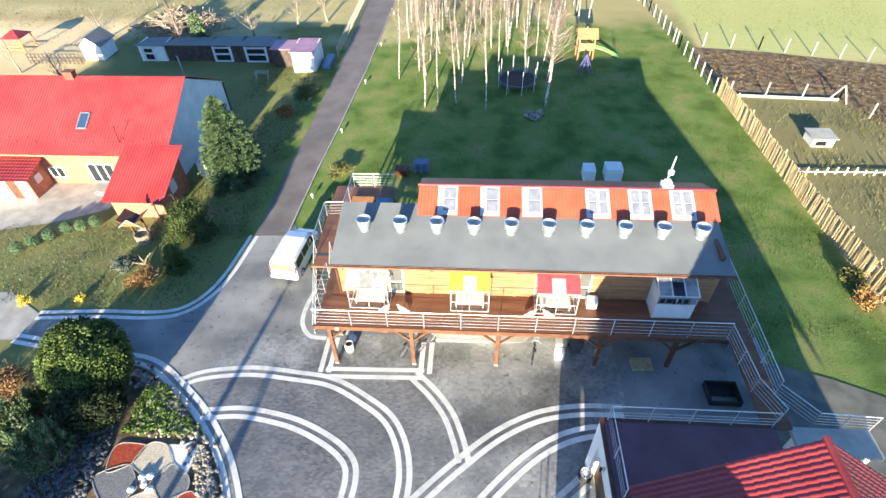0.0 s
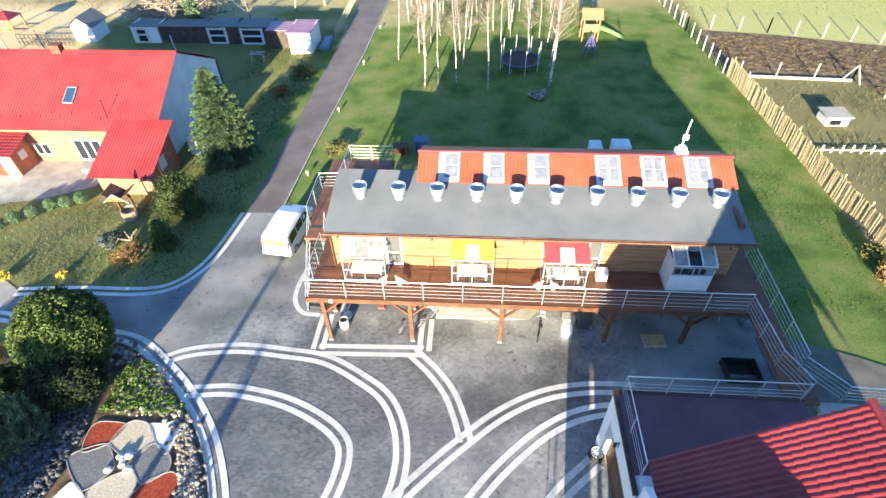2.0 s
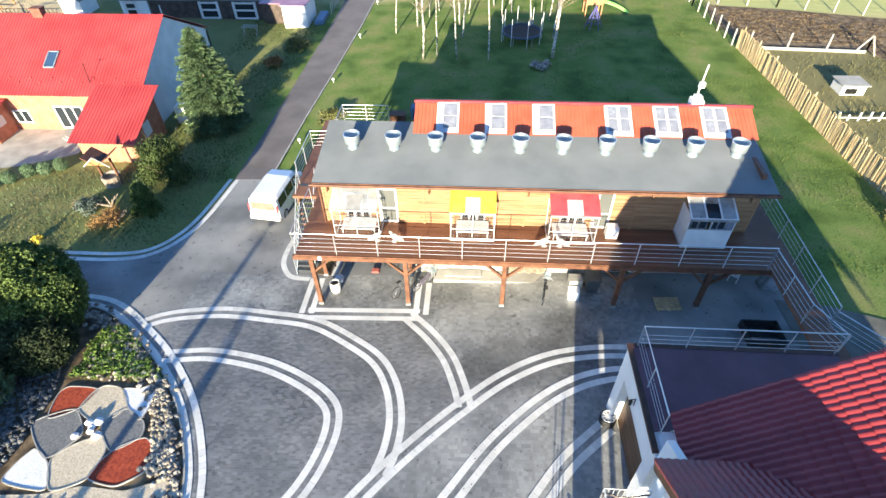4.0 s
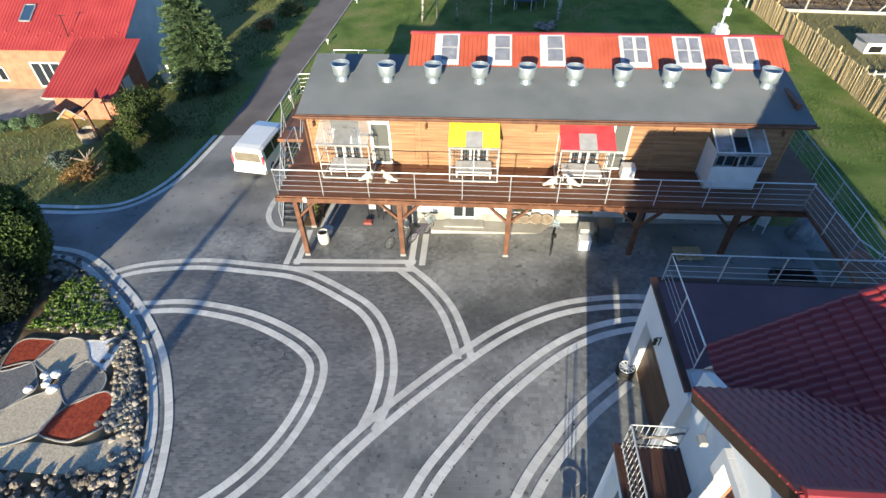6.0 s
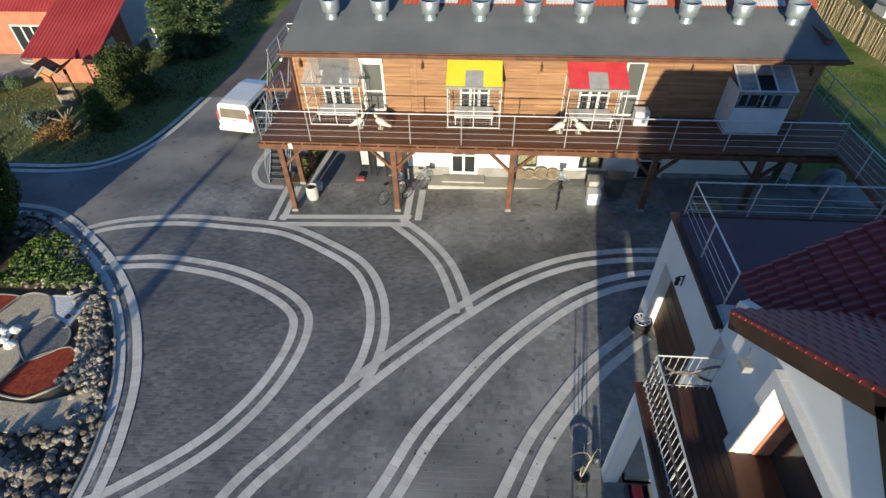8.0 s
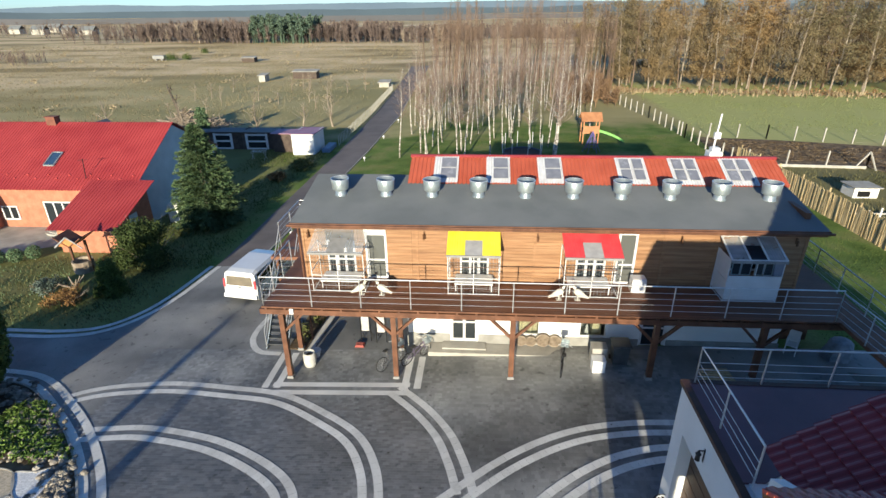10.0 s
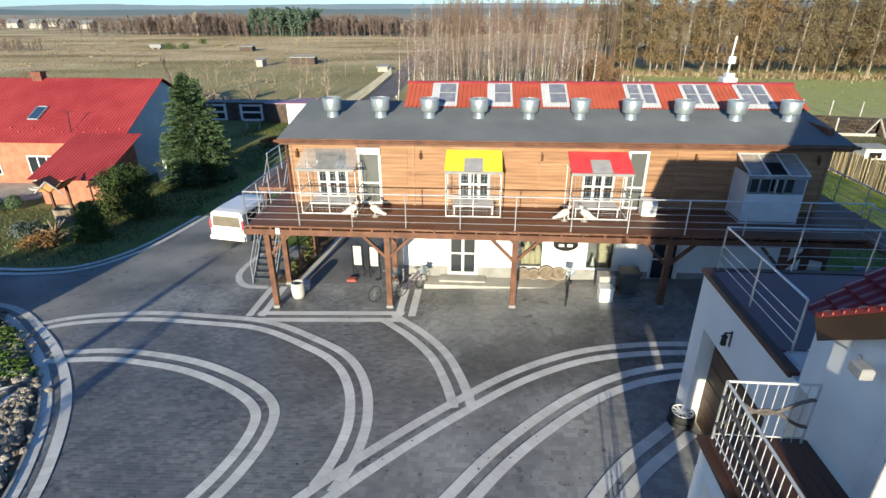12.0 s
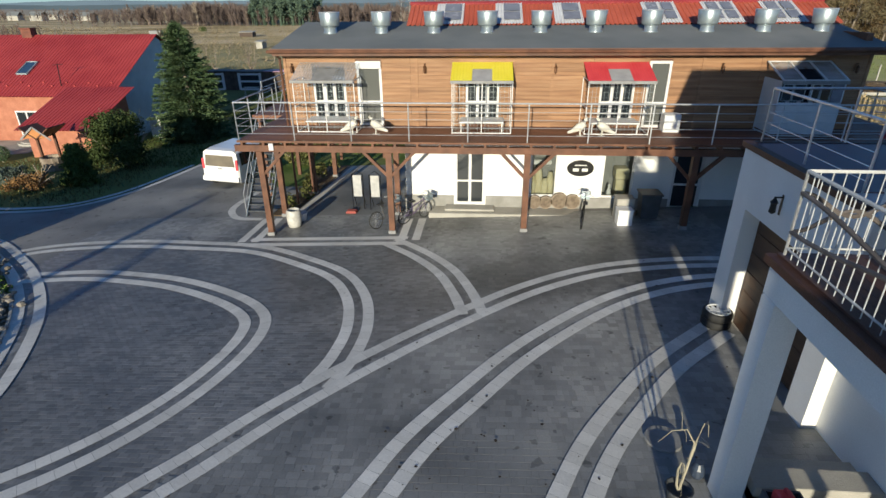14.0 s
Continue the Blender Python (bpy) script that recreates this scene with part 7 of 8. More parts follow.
for h in (0.6, 1.1, 1.6):
    part("hoop", Shape().ring((12.8, 54.2, z + h), (0, 0, 1), 0.9 * (1 - h / 2.1), 0.025, 12), NET, net)

# ---- fences and plots to the east ----
pf = thing("paling_fence", (26.0, 36.0, gz(26, 36)), "tall rough fence of split pale palings", "fence")
r = random.Random(91)
y = 20.6
pal = []
for i in range(4):
    s_ = Shape().box(-0.07, -0.018, 0.0, 0.07, 0.018, 1.75).beam((0.0, 0.0, 1.74), (0.0, 0.0, 1.8), 0.05, 0.03)
    me = s_.mesh("paling")
    me.materials.append(STICKS)
    pal.append(me)
k = 0
while y < 49.8:
    x = 26.75 - (y - 22) * 0.055 + r.gauss(0, 0.025)
    if k < 290:
        ob = new("paling", pal[k % 4])
        ob.parent = pf
        ob.location = Vector((x, y, gz(x, y) - 0.05)) - ORIGIN[pf]
        ob.rotation_euler = (r.gauss(0, 0.012), r.gauss(0, 0.018), radians(93) + r.gauss(0, 0.07))
        ob.scale = (r.uniform(0.72, 0.84), 1, r.uniform(0.95, 1.03))
    k += 1
    y += 0.103
for q in (0.45, 1.3):
    part("rail", Shape().beam((26.83, 20.6, gz(26, 21) + q), (25.25, 49.8, gz(25, 49) + q), 0.05, 0.09), STICKS, pf)
for i in range(10):
    y = 21.5 + i * 3.1
    part("post", Shape().tube([(26.87 - (y - 22) * 0.055, y, gz(26, y) - 0.1), (26.87 - (y - 22) * 0.055, y, gz(26, y) + 1.95)], 0.06, 6), STICKS, pf)


def wire_fence(pts, gap, label, h=1.5, brace=None):
    """Concrete posts with strained wires and netting."""
    f = thing("wire_fence", (pts[0][0], pts[0][1], gz(*pts[0])), label, "fence", "wire fences")
    for (xa, ya), (xb, yb) in zip(pts, pts[1:]):
        n_ = max(1, round(math.hypot(xb - xa, yb - ya) / gap))
        for i in range(n_ + 1):
            t = i / n_
            x, y = xa + (xb - xa) * t, ya + (yb - ya) * t
            part("fence_post", Shape().box(x - 0.06, y - 0.06, gz(x, y) - 0.1, x + 0.06, y + 0.06, gz(x, y) + h), CONCRETE, f)
        for q in (0.15, 0.55, 0.95, 1.35):
            part("wire", Shape().beam((xa, ya, gz(xa, ya) + q), (xb, yb, gz(xb, yb) + q), 0.005, 0.005), TRUNK, f)
    if brace:
        x, y = brace
        part("strut", Shape().beam((x - 1.0, y, gz(x, y)), (x, y, gz(x, y) + h), 0.1, 0.1), CONCRETE, f)
        part("strut", Shape().beam((x + 0.3, y - 0.9, gz(x, y)), (x, y, gz(x, y) + h), 0.1, 0.1), CONCRETE, f)


wire_fence([(25.0, 50.3), (24.3, 60.8), (23.5, 72.3), (20.5, 92.0)], 1.9, "concrete-post wire fence beside the lawn")
wire_fence([(26.2, 49.6), (36.3, 48.9), (38.5, 42.0), (44.0, 30.0)], 2.9, "concrete-post wire fence with braced corner", 1.5, (36.3, 48.9))
wire_fence([(24.3, 62.0), (33.0, 60.5), (46.0, 57.0), (62.0, 53.0)], 2.6, "wire fence at the edge of the dug plot")
solid("low_sill", Shape().beam((26.2, 49.5, gz(26, 49) + 0.1), (36.2, 48.75, gz(36, 48) + 0.1), 0.12, 0.25), CONCRETE, "pale concrete sill under the wire fence", "kerb")
solid("dug_plot", sheet([(25.6, 61.0), (33.0, 59.8), (46.0, 56.3), (58.0, 53.0), (50.0, 40.0), (38.8, 42.5), (36.6, 49.3), (26.4, 50.2), (25.2, 55.0)], 0.03, 0.1), SOIL, "dug brown vegetable plot", "field", kind="structure")
s = Shape()
for i in range(1300):
    x, y = r.uniform(26.5, 47.0), r.uniform(50.5, 58.5)
    y += (36.0 - x) * 0.12
    if x > 37:
        y = r.uniform(45, 56)
    c = r.uniform(0.1, 0.32)
    s.leaves(r, (x, y, gz(x, y) + 0.04), (c * 1.4, c, c * 0.35), 12, 0.075, 0.9, 0.5)
solid("clods", s, SOIL, "turned clods and dead stalks on the plot", "soil", kind="stuff")
hk = thing("dog_kennel", (31.0, 41.3, gz(30, 41)), "small low hut with pale flat roof", "hut")
z = gz(30, 41)
part("wall", Shape().box(30.1, 40.5, z, 31.9, 42.0, z + 0.8), WHITE_WALL, hk)
part("roof", Shape().box(29.95, 40.3, z + 0.8, 32.05, 42.15, z + 0.87, 0.01), CONCRETE, hk)
part("opening", Shape().box(30.4, 40.48, z + 0.1, 31.3, 40.5, z + 0.55), IRON, hk)
cf = thing("low_fence", (31.5, 36.5, gz(30, 36)), "broken pale low fence in the pasture", "fence")
for i in range(12):
    x = 27.2 + i * 0.75
    part("picket", Shape().box(x, 36.4, z, x + 0.09, 36.5, z + r.uniform(0.4, 0.8)), WHITE_WALL, cf)
part("rail", Shape().beam((27.2, 36.45, z + 0.25), (36.0, 36.6, z + 0.22), 0.1, 0.1), CONCRETE, cf)
# Darker than CONCRETE: the house's shade is put into this colour
slab = solid("garden_path", sheet([(16.3, 17.9), (18.7, 17.6), (21.0, 16.8), (24.5, 15.2), (24.5, 10.0), (16.3, 11.0)], 0.02, 0.1), material("shade_dark_path", [(0.1, 0.1, 0.085), (0.17, 0.165, 0.14)], 0.9, 1.2, bump=0.4), "grey concrete area by the walkway, shade in its colour", "pavement", kind="structure")
solid("path_kerb", Shape().beam((16.2, 18.0, 0.08), (18.7, 17.6, 0.08), 0.14, 0.3).beam((18.7, 17.6, 0.08), (24.5, 15.2, 0.08), 0.14, 0.3), CONCRETE, "pale concrete kerb round the path", "kerb")
gr = thing("ramp_railing", (17.5, 12.8, DECK), "steel railing of the outdoor ramp", "railing")
part("ramp", Shape().box(15.95, 11.2, DECK - 0.4, 19.4, 12.5, DECK - 0.2), CONCRETE, gr)
part("ramp_support", Shape().box(16.2, 11.4, 0.1, 19.2, 12.3, DECK - 0.4), WHITE_WALL, gr)
railing("rail_run", [(15.75, 14.0), (16.9, 12.6), (19.4, 12.5)], DECK - 0.2, 1.1, gr, 1.3)

# ---- distance: woods, meadow, hills ----
s, tks = Shape(), Shape()
r = random.Random(95)


def oak_proto(seed):
    rr = random.Random(seed)
    t_, f_ = bare_tree(seed, 15.0, 1.6, 4.8, 34, 0.17, 0.3)
    o = thing("oak", (0, 0, 0), "tall oak with dry brown leaves at the wood's edge", "tree", "oaks at the wood's edge")
    part("trunk", t_, TRUNK, o)
    c = Shape()
    c.v, c.f = list(f_.v), list(f_.f)
    for i in range(64):
        h = rr.uniform(2.5, 15.5)
        w = 3.0 * (1 - ((h - 8.5) / 9) ** 2) * rr.uniform(0.3, 1.0)
        a = rr.uniform(0, 6.28)
        c.leaves(rr, (w * math.cos(a), w * math.sin(a), h), (1.0, 1.0, 0.75), 60, 0.14, 0.9)
    part("crown", c, OAK, o, "dry orange-brown leaves")
    return o


oaks = [oak_proto(201 + i) for i in range(4)]
for i in range(64):
    if i < 26:
        x, y = 25 + i * 2.7 + r.uniform(-2.2, 2.2), 98.5 - i * 0.3 + r.uniform(-1.5, 5.5)
    else:
        x, y = 22 + (i - 26) * 2.4 + r.uniform(-2, 2), r.uniform(101, 112)
    m = pose(x, y, -1.2, 0, 0, r.uniform(0, 360))
    if i < 4:
        oaks[i].matrix_basis = m
    else:
        copy_thing(oaks[i % 4], m)
for i in range(110):
    x, y = r.uniform(18, 120), r.uniform(103, 130)
    h = r.uniform(9, 15)
    tks.tube([(x, y, -1.5), (x + r.gauss(0, 0.5), y, h)], [0.16, 0.04], 4)
brown = Shape()
for i in range(5):
    t_, f_ = bare_tree(300 + i, 14.0, 0.8, 3.0, 60, 0.12, 0.4)
    for k2 in range(40):
        x, y = r.uniform(-9, 24), r.uniform(88, 122)
        if k2 % 2:
            x, y = r.uniform(22, 105), r.uniform(97, 118)
        a, sc = r.uniform(0, 6.28), r.uniform(0.8, 1.25)
        ca, sa = math.cos(a) * sc, math.sin(a) * sc
        for src in (t_, f_):
            k_ = len(brown.v)
            brown.v += [(x + vx * ca - vy * sa, y + vx * sa + vy * ca, gz(x, y) - 0.1 + vz * sc) for vx, vy, vz in src.v]
            brown.f += [tuple(k_ + q for q in f) for f in src.f]
solid("bare_wood", brown, material("mixed_bare_twigs", [(0.12, 0.08, 0.058), (0.21, 0.145, 0.105)], 0.9, 0.2, island=0.3), "bare brown wood behind the birches", "trees", kind="stuff")
dry = Shape()
for i in range(2600):
    x = r.uniform(18, 105)
    y = 95.5 - (x - 25) * 0.13 + r.gauss(0, 1.5)
    k_ = len(dry.v)
    h, a = r.uniform(0.25, 0.85), r.uniform(0, 6.28)
    dry.v += [(x - 0.12 * math.cos(a), y - 0.12 * math.sin(a), gz(x, y) - 0.05), (x + 0.12 * math.cos(a), y + 0.12 * math.sin(a), gz(x, y) - 0.05), (x + r.gauss(0, 0.2), y + r.gauss(0, 0.2), gz(x, y) + h)]
    dry.f.append((k_, k_ + 1, k_ + 2))
solid("dry_grass", dry, material("tan_dry_grass", [(0.2, 0.15, 0.085), (0.34, 0.27, 0.17)], 0.9, 0.5, island=0.3), "tall tan dry grass along the wood", "grass", kind="stuff")
solid("wood_stems", tks, DEAD_WOOD, "grey-brown bare stems inside the wood", "trees", kind="stuff")
und = Shape()
for i in range(230):
    x = 20 + i * 0.42 + r.uniform(-0.6, 0.6)
    y = 96.5 - (x - 25) * 0.13 + r.uniform(-1.6, 1.5)
    h = r.uniform(0.5, 1.7)
    und.leaves(r, (x, y, -0.6 + h * 0.5), (0.8, 0.7, h * 0.6), 34, 0.16, 0.9)
solid("undergrowth", und, BROWN_LEAF, "dry brown undergrowth along the wood", "shrubs", kind="stuff")
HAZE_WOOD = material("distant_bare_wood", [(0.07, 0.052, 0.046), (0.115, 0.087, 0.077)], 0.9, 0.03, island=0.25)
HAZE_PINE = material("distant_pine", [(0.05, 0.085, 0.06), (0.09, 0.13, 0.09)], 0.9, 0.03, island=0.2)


def ground_far(y):
    return -1.38


wood, pine, pale = Shape(), Shape(), Shape()


def far_tree(out, x, y, z, h, w, n_, rr):
    """A leafless tree: tapered stem and a vase of fine upright twigs."""
    out.tube([(x, y, z), (x + rr.gauss(0, 0.03) * h, y, z + h * 0.85)], [0.02 * h, 0.004 * h], 3, False)
    for k_ in range(n_):
        u, a = rr.uniform(0.15, 0.8), rr.uniform(0, 6.28)
        q = w * rr.uniform(0.3, 1.0) * (1 - 0.55 * u)
        p = Vector((x, y, z + h * u))
        e_ = p + Vector((q * math.cos(a), q * math.sin(a), h * rr.uniform(0.14, 0.32)))
        m_ = p.lerp(e_, 0.45)
        t_ = 0.02 * h * rr.uniform(0.4, 1.0)
        k2 = len(out.v)
        out.v += [tuple(p), (m_.x - t_, m_.y, m_.z), tuple(e_), (m_.x + t_, m_.y, m_.z + 0.02 * h)]
        out.f += [(k2, k2 + 3, k2 + 2, k2 + 1)]


for i in range(1500):
    x = r.uniform(-175, 70)
    deep = abs(r.gauss(0, 1))
    y = 250 - 0.05 * (x + 90) + deep * 34 + 8 * noise.noise(Vector((x * 0.04, 1.0, 0)))
    if x < -135 and deep < 0.25:
        y += 40
    if -106 < x < -76 and deep < 0.9 and r.random() < 0.6:
        h = r.uniform(9.5, 13)
        pine.tube([(x, y, -1.4), (x, y, -1.4 + h * 0.9)], [0.22, 0.08], 4, False)
        for k in range(9):
            pine.leaves(r, (x + r.gauss(0, 0.7), y + r.gauss(0, 0.7), -1.4 + h * (0.4 + 0.065 * k)), (1.7 - 0.11 * k, 1.7 - 0.11 * k, 0.7), 26, 0.5, 0.9)
    else:
        h = r.uniform(5.5, 9.5) * (1 + 0.4 * noise.noise(Vector((x * 0.035, 4.0, 0)))) * (0.75 if x > -40 else 1.0)
        far_tree(pale if r.random() < 0.12 and deep < 0.5 else wood, x, y, -1.4, h, h * 0.34, 44, r)
for cx_, cy_, n_, sp in ((-184, 262, 26, 7), (-172, 282, 14, 6), (-145, 164, 16, 5), (-138, 160, 10, 4), (-215, 300, 30, 16), (-300, 340, 40, 34), (-250, 390, 60, 60), (-340, 420, 60, 60)):
    for k in range(n_):
        h = r.uniform(4.5, 8) if cy_ > 200 else r.uniform(2.5, 4.5)
        far_tree(wood, cx_ + r.gauss(0, sp), cy_ + r.gauss(0, sp * 0.4), -1.4, h, h * 0.3, 30, r)
solid("pale_stems", pale, TRUNK, "pale birch stems along the edge of the far wood", "trees", kind="stuff")
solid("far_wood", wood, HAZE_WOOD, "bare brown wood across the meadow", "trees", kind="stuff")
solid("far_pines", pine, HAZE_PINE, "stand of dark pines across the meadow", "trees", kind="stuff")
mb = Shape()
for i in range(150):
    x, y = r.uniform(-190, -8), r.uniform(78, 240)
    if -19 < x < -9:
        continue
    c = r.uniform(0.3, 1.3) * (1.6 if r.random() < 0.1 else 1)
    mb.leaves(r, (x, y, ground_far(y) + c * 0.35), (c * 1.5, c * 1.2, c * 0.7), 30, 0.22, 0.9)
solid("meadow_tufts", mb, material("dry_meadow_bushes", [(0.2, 0.16, 0.1), (0.34, 0.28, 0.19)], 0.9, 0.5, island=0.3), "scattered dry tufts on the meadow", "grass", kind="stuff")
for x, y, w, h in ((-39.5, 124.5, 5.5, 1.5), (-47.5, 119.0, 1.4, 1.3), (-18.5, 110.0, 2.0, 0.9), (-70.0, 165.0, 4.0, 1.2)):
    zf = ground_far(y)
    sh = thing("meadow_shed", (x, y, zf), "small weathered shed out on the meadow", "shed", "meadow sheds")
    part("wall", Shape().box(x - w / 2, y, zf - 0.5, x + w / 2, y + 2.5, zf + h), DARK_WOOD if w > 3.5 else CONCRETE, sh)
    part("roof", Shape().beam((x, y - 0.3, zf + h + 0.1), (x, y + 2.8, zf + h + 0.35), w + 0.5, 0.12), CONCRETE, sh)
for x, y, w, h in ((-302, 367, 9, 3.4), (-285, 372, 7, 3.0), (-330, 380, 8, 3.2), (-262, 360, 10, 2.8), (-318, 402, 9, 3.4)):
    vh = thing("far_house", (x, y, -1.4), "small pale house with grey roof beyond the meadow", "house", "far hamlet")
    part("wall", Shape().box(x - w / 2, y, -1.6, x + w / 2, y + 6, -1.4 + h), CONCRETE, vh)
    part("roof", Shape().quad((x - w / 2 - 0.4, y - 0.4, h - 1.5), (x + w / 2 + 0.4, y - 0.4, h - 1.5), (x + w / 2 + 0.4, y + 3, h + 1.1), (x - w / 2 - 0.4, y + 3, h + 1.1)).quad((x - w / 2 - 0.4, y + 6.4, h - 1.5), (x - w / 2 - 0.4, y + 3, h + 1.1), (x + w / 2 + 0.4, y + 3, h + 1.1), (x + w / 2 + 0.4, y + 6.4, h - 1.5)), FELT, vh)
for i, (x, y, w) in enumerate(((-98.0, 172, 1.9), (-94.0, 174, 1.6), (-101, 200, 1.4))):
    rb = random.Random(610 + i)
    solid("meadow_bush", Shape().leaves(rb, (x, y, -1.35 + w * 0.5), (w, w, w * 0.75), 420, 0.2, 0.8), CONIFER, "dark green juniper bush out on the meadow", "shrub", at=(x, y, -1.4))
solid("field_trailer", Shape().box(-104.2, 171.6, -0.9, -100.4, 173.4, 0.2, 0.1).box(-103.6, 171.8, -1.4, -103.1, 173.2, -0.9).box(-101.6, 171.8, -1.4, -101.1, 173.2, -0.9), GREY_BOARD, "grey farm trailer standing on the meadow", "trailer", at=(-102, 172, -1.4))
thicket = Shape()
rb = random.Random(620)
for i in range(60):
    far_tree(thicket, rb.uniform(13.5, 22.0), rb.uniform(80, 94), -0.2, rb.uniform(2.0, 4.2), 1.5, 90, rb)
solid("thicket", thicket, material("thicket_twigs", [(0.1, 0.06, 0.035), (0.17, 0.105, 0.06)], 0.9, 0.4, island=0.3), "brown leafless thicket between grove and pasture", "shrubs", kind="stuff")
pk = thing("lane_fence", (-15.6, 80, -1.5), "grey picket fence along the lane", "fence")
for i in range(60):
    y = 60.5 + i * 0.75
    x = -15.2 - max(0, y - 80) * 0.028
    part("picket", Shape().box(x - 0.03, y, gz(x, y) - 0.1, x + 0.03, y + 0.14, gz(x, y) + 1.2), CONCRETE, pk)
# distance haze is put into these ridge colours, bluer and paler further back
HILL_A = material("haze_blue_hills", [(0.05, 0.07, 0.095), (0.065, 0.09, 0.115)], 1.0, 0.004, spec=0.0)
HILL_B = material("haze_pale_hills", [(0.085, 0.12, 0.17), (0.1, 0.14, 0.19)], 1.0, 0.003, spec=0.0)
HILL_C = material("haze_grey_woodland", [(0.07, 0.075, 0.085), (0.1, 0.1, 0.11)], 1.0, 0.01, spec=0.0)
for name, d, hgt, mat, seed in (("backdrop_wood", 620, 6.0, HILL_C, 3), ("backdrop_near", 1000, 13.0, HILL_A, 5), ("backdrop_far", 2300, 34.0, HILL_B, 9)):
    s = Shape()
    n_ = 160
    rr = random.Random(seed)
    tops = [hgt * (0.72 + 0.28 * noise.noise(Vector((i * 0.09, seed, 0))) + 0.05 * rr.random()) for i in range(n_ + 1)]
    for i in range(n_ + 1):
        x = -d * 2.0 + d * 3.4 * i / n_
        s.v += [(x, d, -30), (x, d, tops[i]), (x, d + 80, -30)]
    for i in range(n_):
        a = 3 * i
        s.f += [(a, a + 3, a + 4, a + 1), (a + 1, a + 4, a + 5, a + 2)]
    solid(name, s, mat, "wooded ridge on the horizon with haze in its colour", "hills", kind="structure")

# ---- rock garden beside the yard ----
bed_edge = offset(LINES["rim"], -0.42)
west = [(p.x, p.y) for p in bed_edge if p.y < 17.2 and p.x > -21]
solid("garden_bed", sheet(west[::2] + [(-14.0, -4.0), (-22.0, 4.0), (-22.5, 14.0)], 0.012, 0.05), SOIL, "bare soil bed of the rock garden", "flower bed", kind="structure")
edging = Shape()
for a, b in zip(bed_edge, bed_edge[1:]):
    if a.x > -21:
        edging.beam((a.x, a.y, gz(a.x, a.y) + 0.0), (b.x, b.y, gz(b.x, b.y) + 0.0), 0.07, 0.13)
solid("kerb_edging", edging, CONCRETE, "thin concrete kerb round the rock garden", "kerb", kind="structure")
MULCH = material("red_bark_mulch", [(0.22, 0.03, 0.015), (0.4, 0.07, 0.03)], 0.95, 8.0, bump=1.0, bump_scale=30, fine=0.4)
GRAVEL_W = material("white_marble_gravel", [(0.6, 0.6, 0.6), (0.85, 0.85, 0.85)], 0.85, 14.0, bump=1.0, bump_scale=30, fine=0.35)
GRAVEL_B = material("beige_gravel", [(0.42, 0.35, 0.25), (0.66, 0.57, 0.44)], 0.9, 14.0, bump=1.0, bump_scale=30, fine=0.35)
SLATE = material("grey_slate_chips", [(0.13, 0.13, 0.13), (0.22, 0.22, 0.22)], 0.85, 10.0, bump=0.9, bump_scale=30, fine=0.35)
flower = thing("gravel_flower", (-13.6, 9.3, gz(-13.6, 9.3)), "flower-shaped bed of coloured gravel petals", "flower bed")


def petal(ctrl, mat, label):
    """A gravel field inside a thin raised edge."""
    cx_, cy_ = sum(p[0] for p in ctrl) / len(ctrl), sum(p[1] for p in ctrl) / len(ctrl)
    line_ = loop([(cx_ + (p[0] - cx_) * 1.05, cy_ + (p[1] - cy_) * 1.05) for p in ctrl])
    p_ = part("petal", sheet([(q.x, q.y) for q in line_], 0.06, 0.06), mat, flower, label)
    rim_ = Shape()
    for q, w in zip(line_, line_[1:] + line_[:1]):
        rim_.beam((q.x, q.y, gz(q.x, q.y) + 0.05), (w.x, w.y, gz(w.x, w.y) + 0.05), 0.045, 0.06)
    part("petal_edge", rim_, EDGE, p_)
    return p_


EDGE = material("mossy_concrete_edge", [(0.28, 0.27, 0.25), (0.42, 0.4, 0.37)], 0.9, 3.0, bump=0.3)
petal([(-16.4, 10.3), (-16.7, 11.4), (-16.4, 11.8), (-15.1, 11.7), (-15.35, 10.8)], MULCH, "red bark petal")
petal([(-15.25, 10.7), (-15.1, 11.6), (-14.7, 11.9), (-13.95, 11.75), (-13.3, 10.9), (-14.0, 10.1)], GRAVEL_B, "beige gravel petal")
petal([(-13.8, 11.75), (-13.1, 11.8), (-12.5, 12.0), (-12.25, 11.0), (-12.4, 10.35), (-13.2, 10.95)], GRAVEL_W, "white gravel petal")
petal([(-13.8, 10.0), (-13.2, 10.75), (-12.15, 10.2), (-11.95, 9.55), (-12.85, 8.95)], SLATE, "grey slate petal")
petal([(-13.1, 7.8), (-12.95, 8.5), (-12.55, 9.05), (-11.7, 9.45), (-11.05, 8.9), (-11.05, 8.15), (-11.9, 7.55)], MULCH, "red bark petal")
petal([(-15.05, 8.4), (-14.55, 9.05), (-13.65, 9.45), (-13.1, 8.85), (-13.25, 7.75), (-14.35, 7.3)], GRAVEL_B, "beige gravel petal")
petal([(-16.9, 9.95), (-15.5, 10.65), (-14.55, 9.65), (-14.75, 9.15), (-15.45, 8.55)], SLATE, "grey slate petal")
petal([(-16.1, 8.8), (-15.25, 8.35), (-14.7, 7.6), (-14.75, 7.25), (-16.5, 7.55)], GRAVEL_W, "white gravel petal")
rs = random.Random(96)
for i in range(9):
    x, y, q = -14.15 + rs.gauss(0, 0.22), 9.75 + rs.gauss(0, 0.22), rs.uniform(0.12, 0.24)
    part("centre_stone", Shape().lathe((x, y, gz(x, y) + 0.04), [(q * 0.8, 0.0), (q, q * 0.4), (q * 0.7, q * 0.8), (q * 0.2, q)], 7), GRAVEL_W, flower)
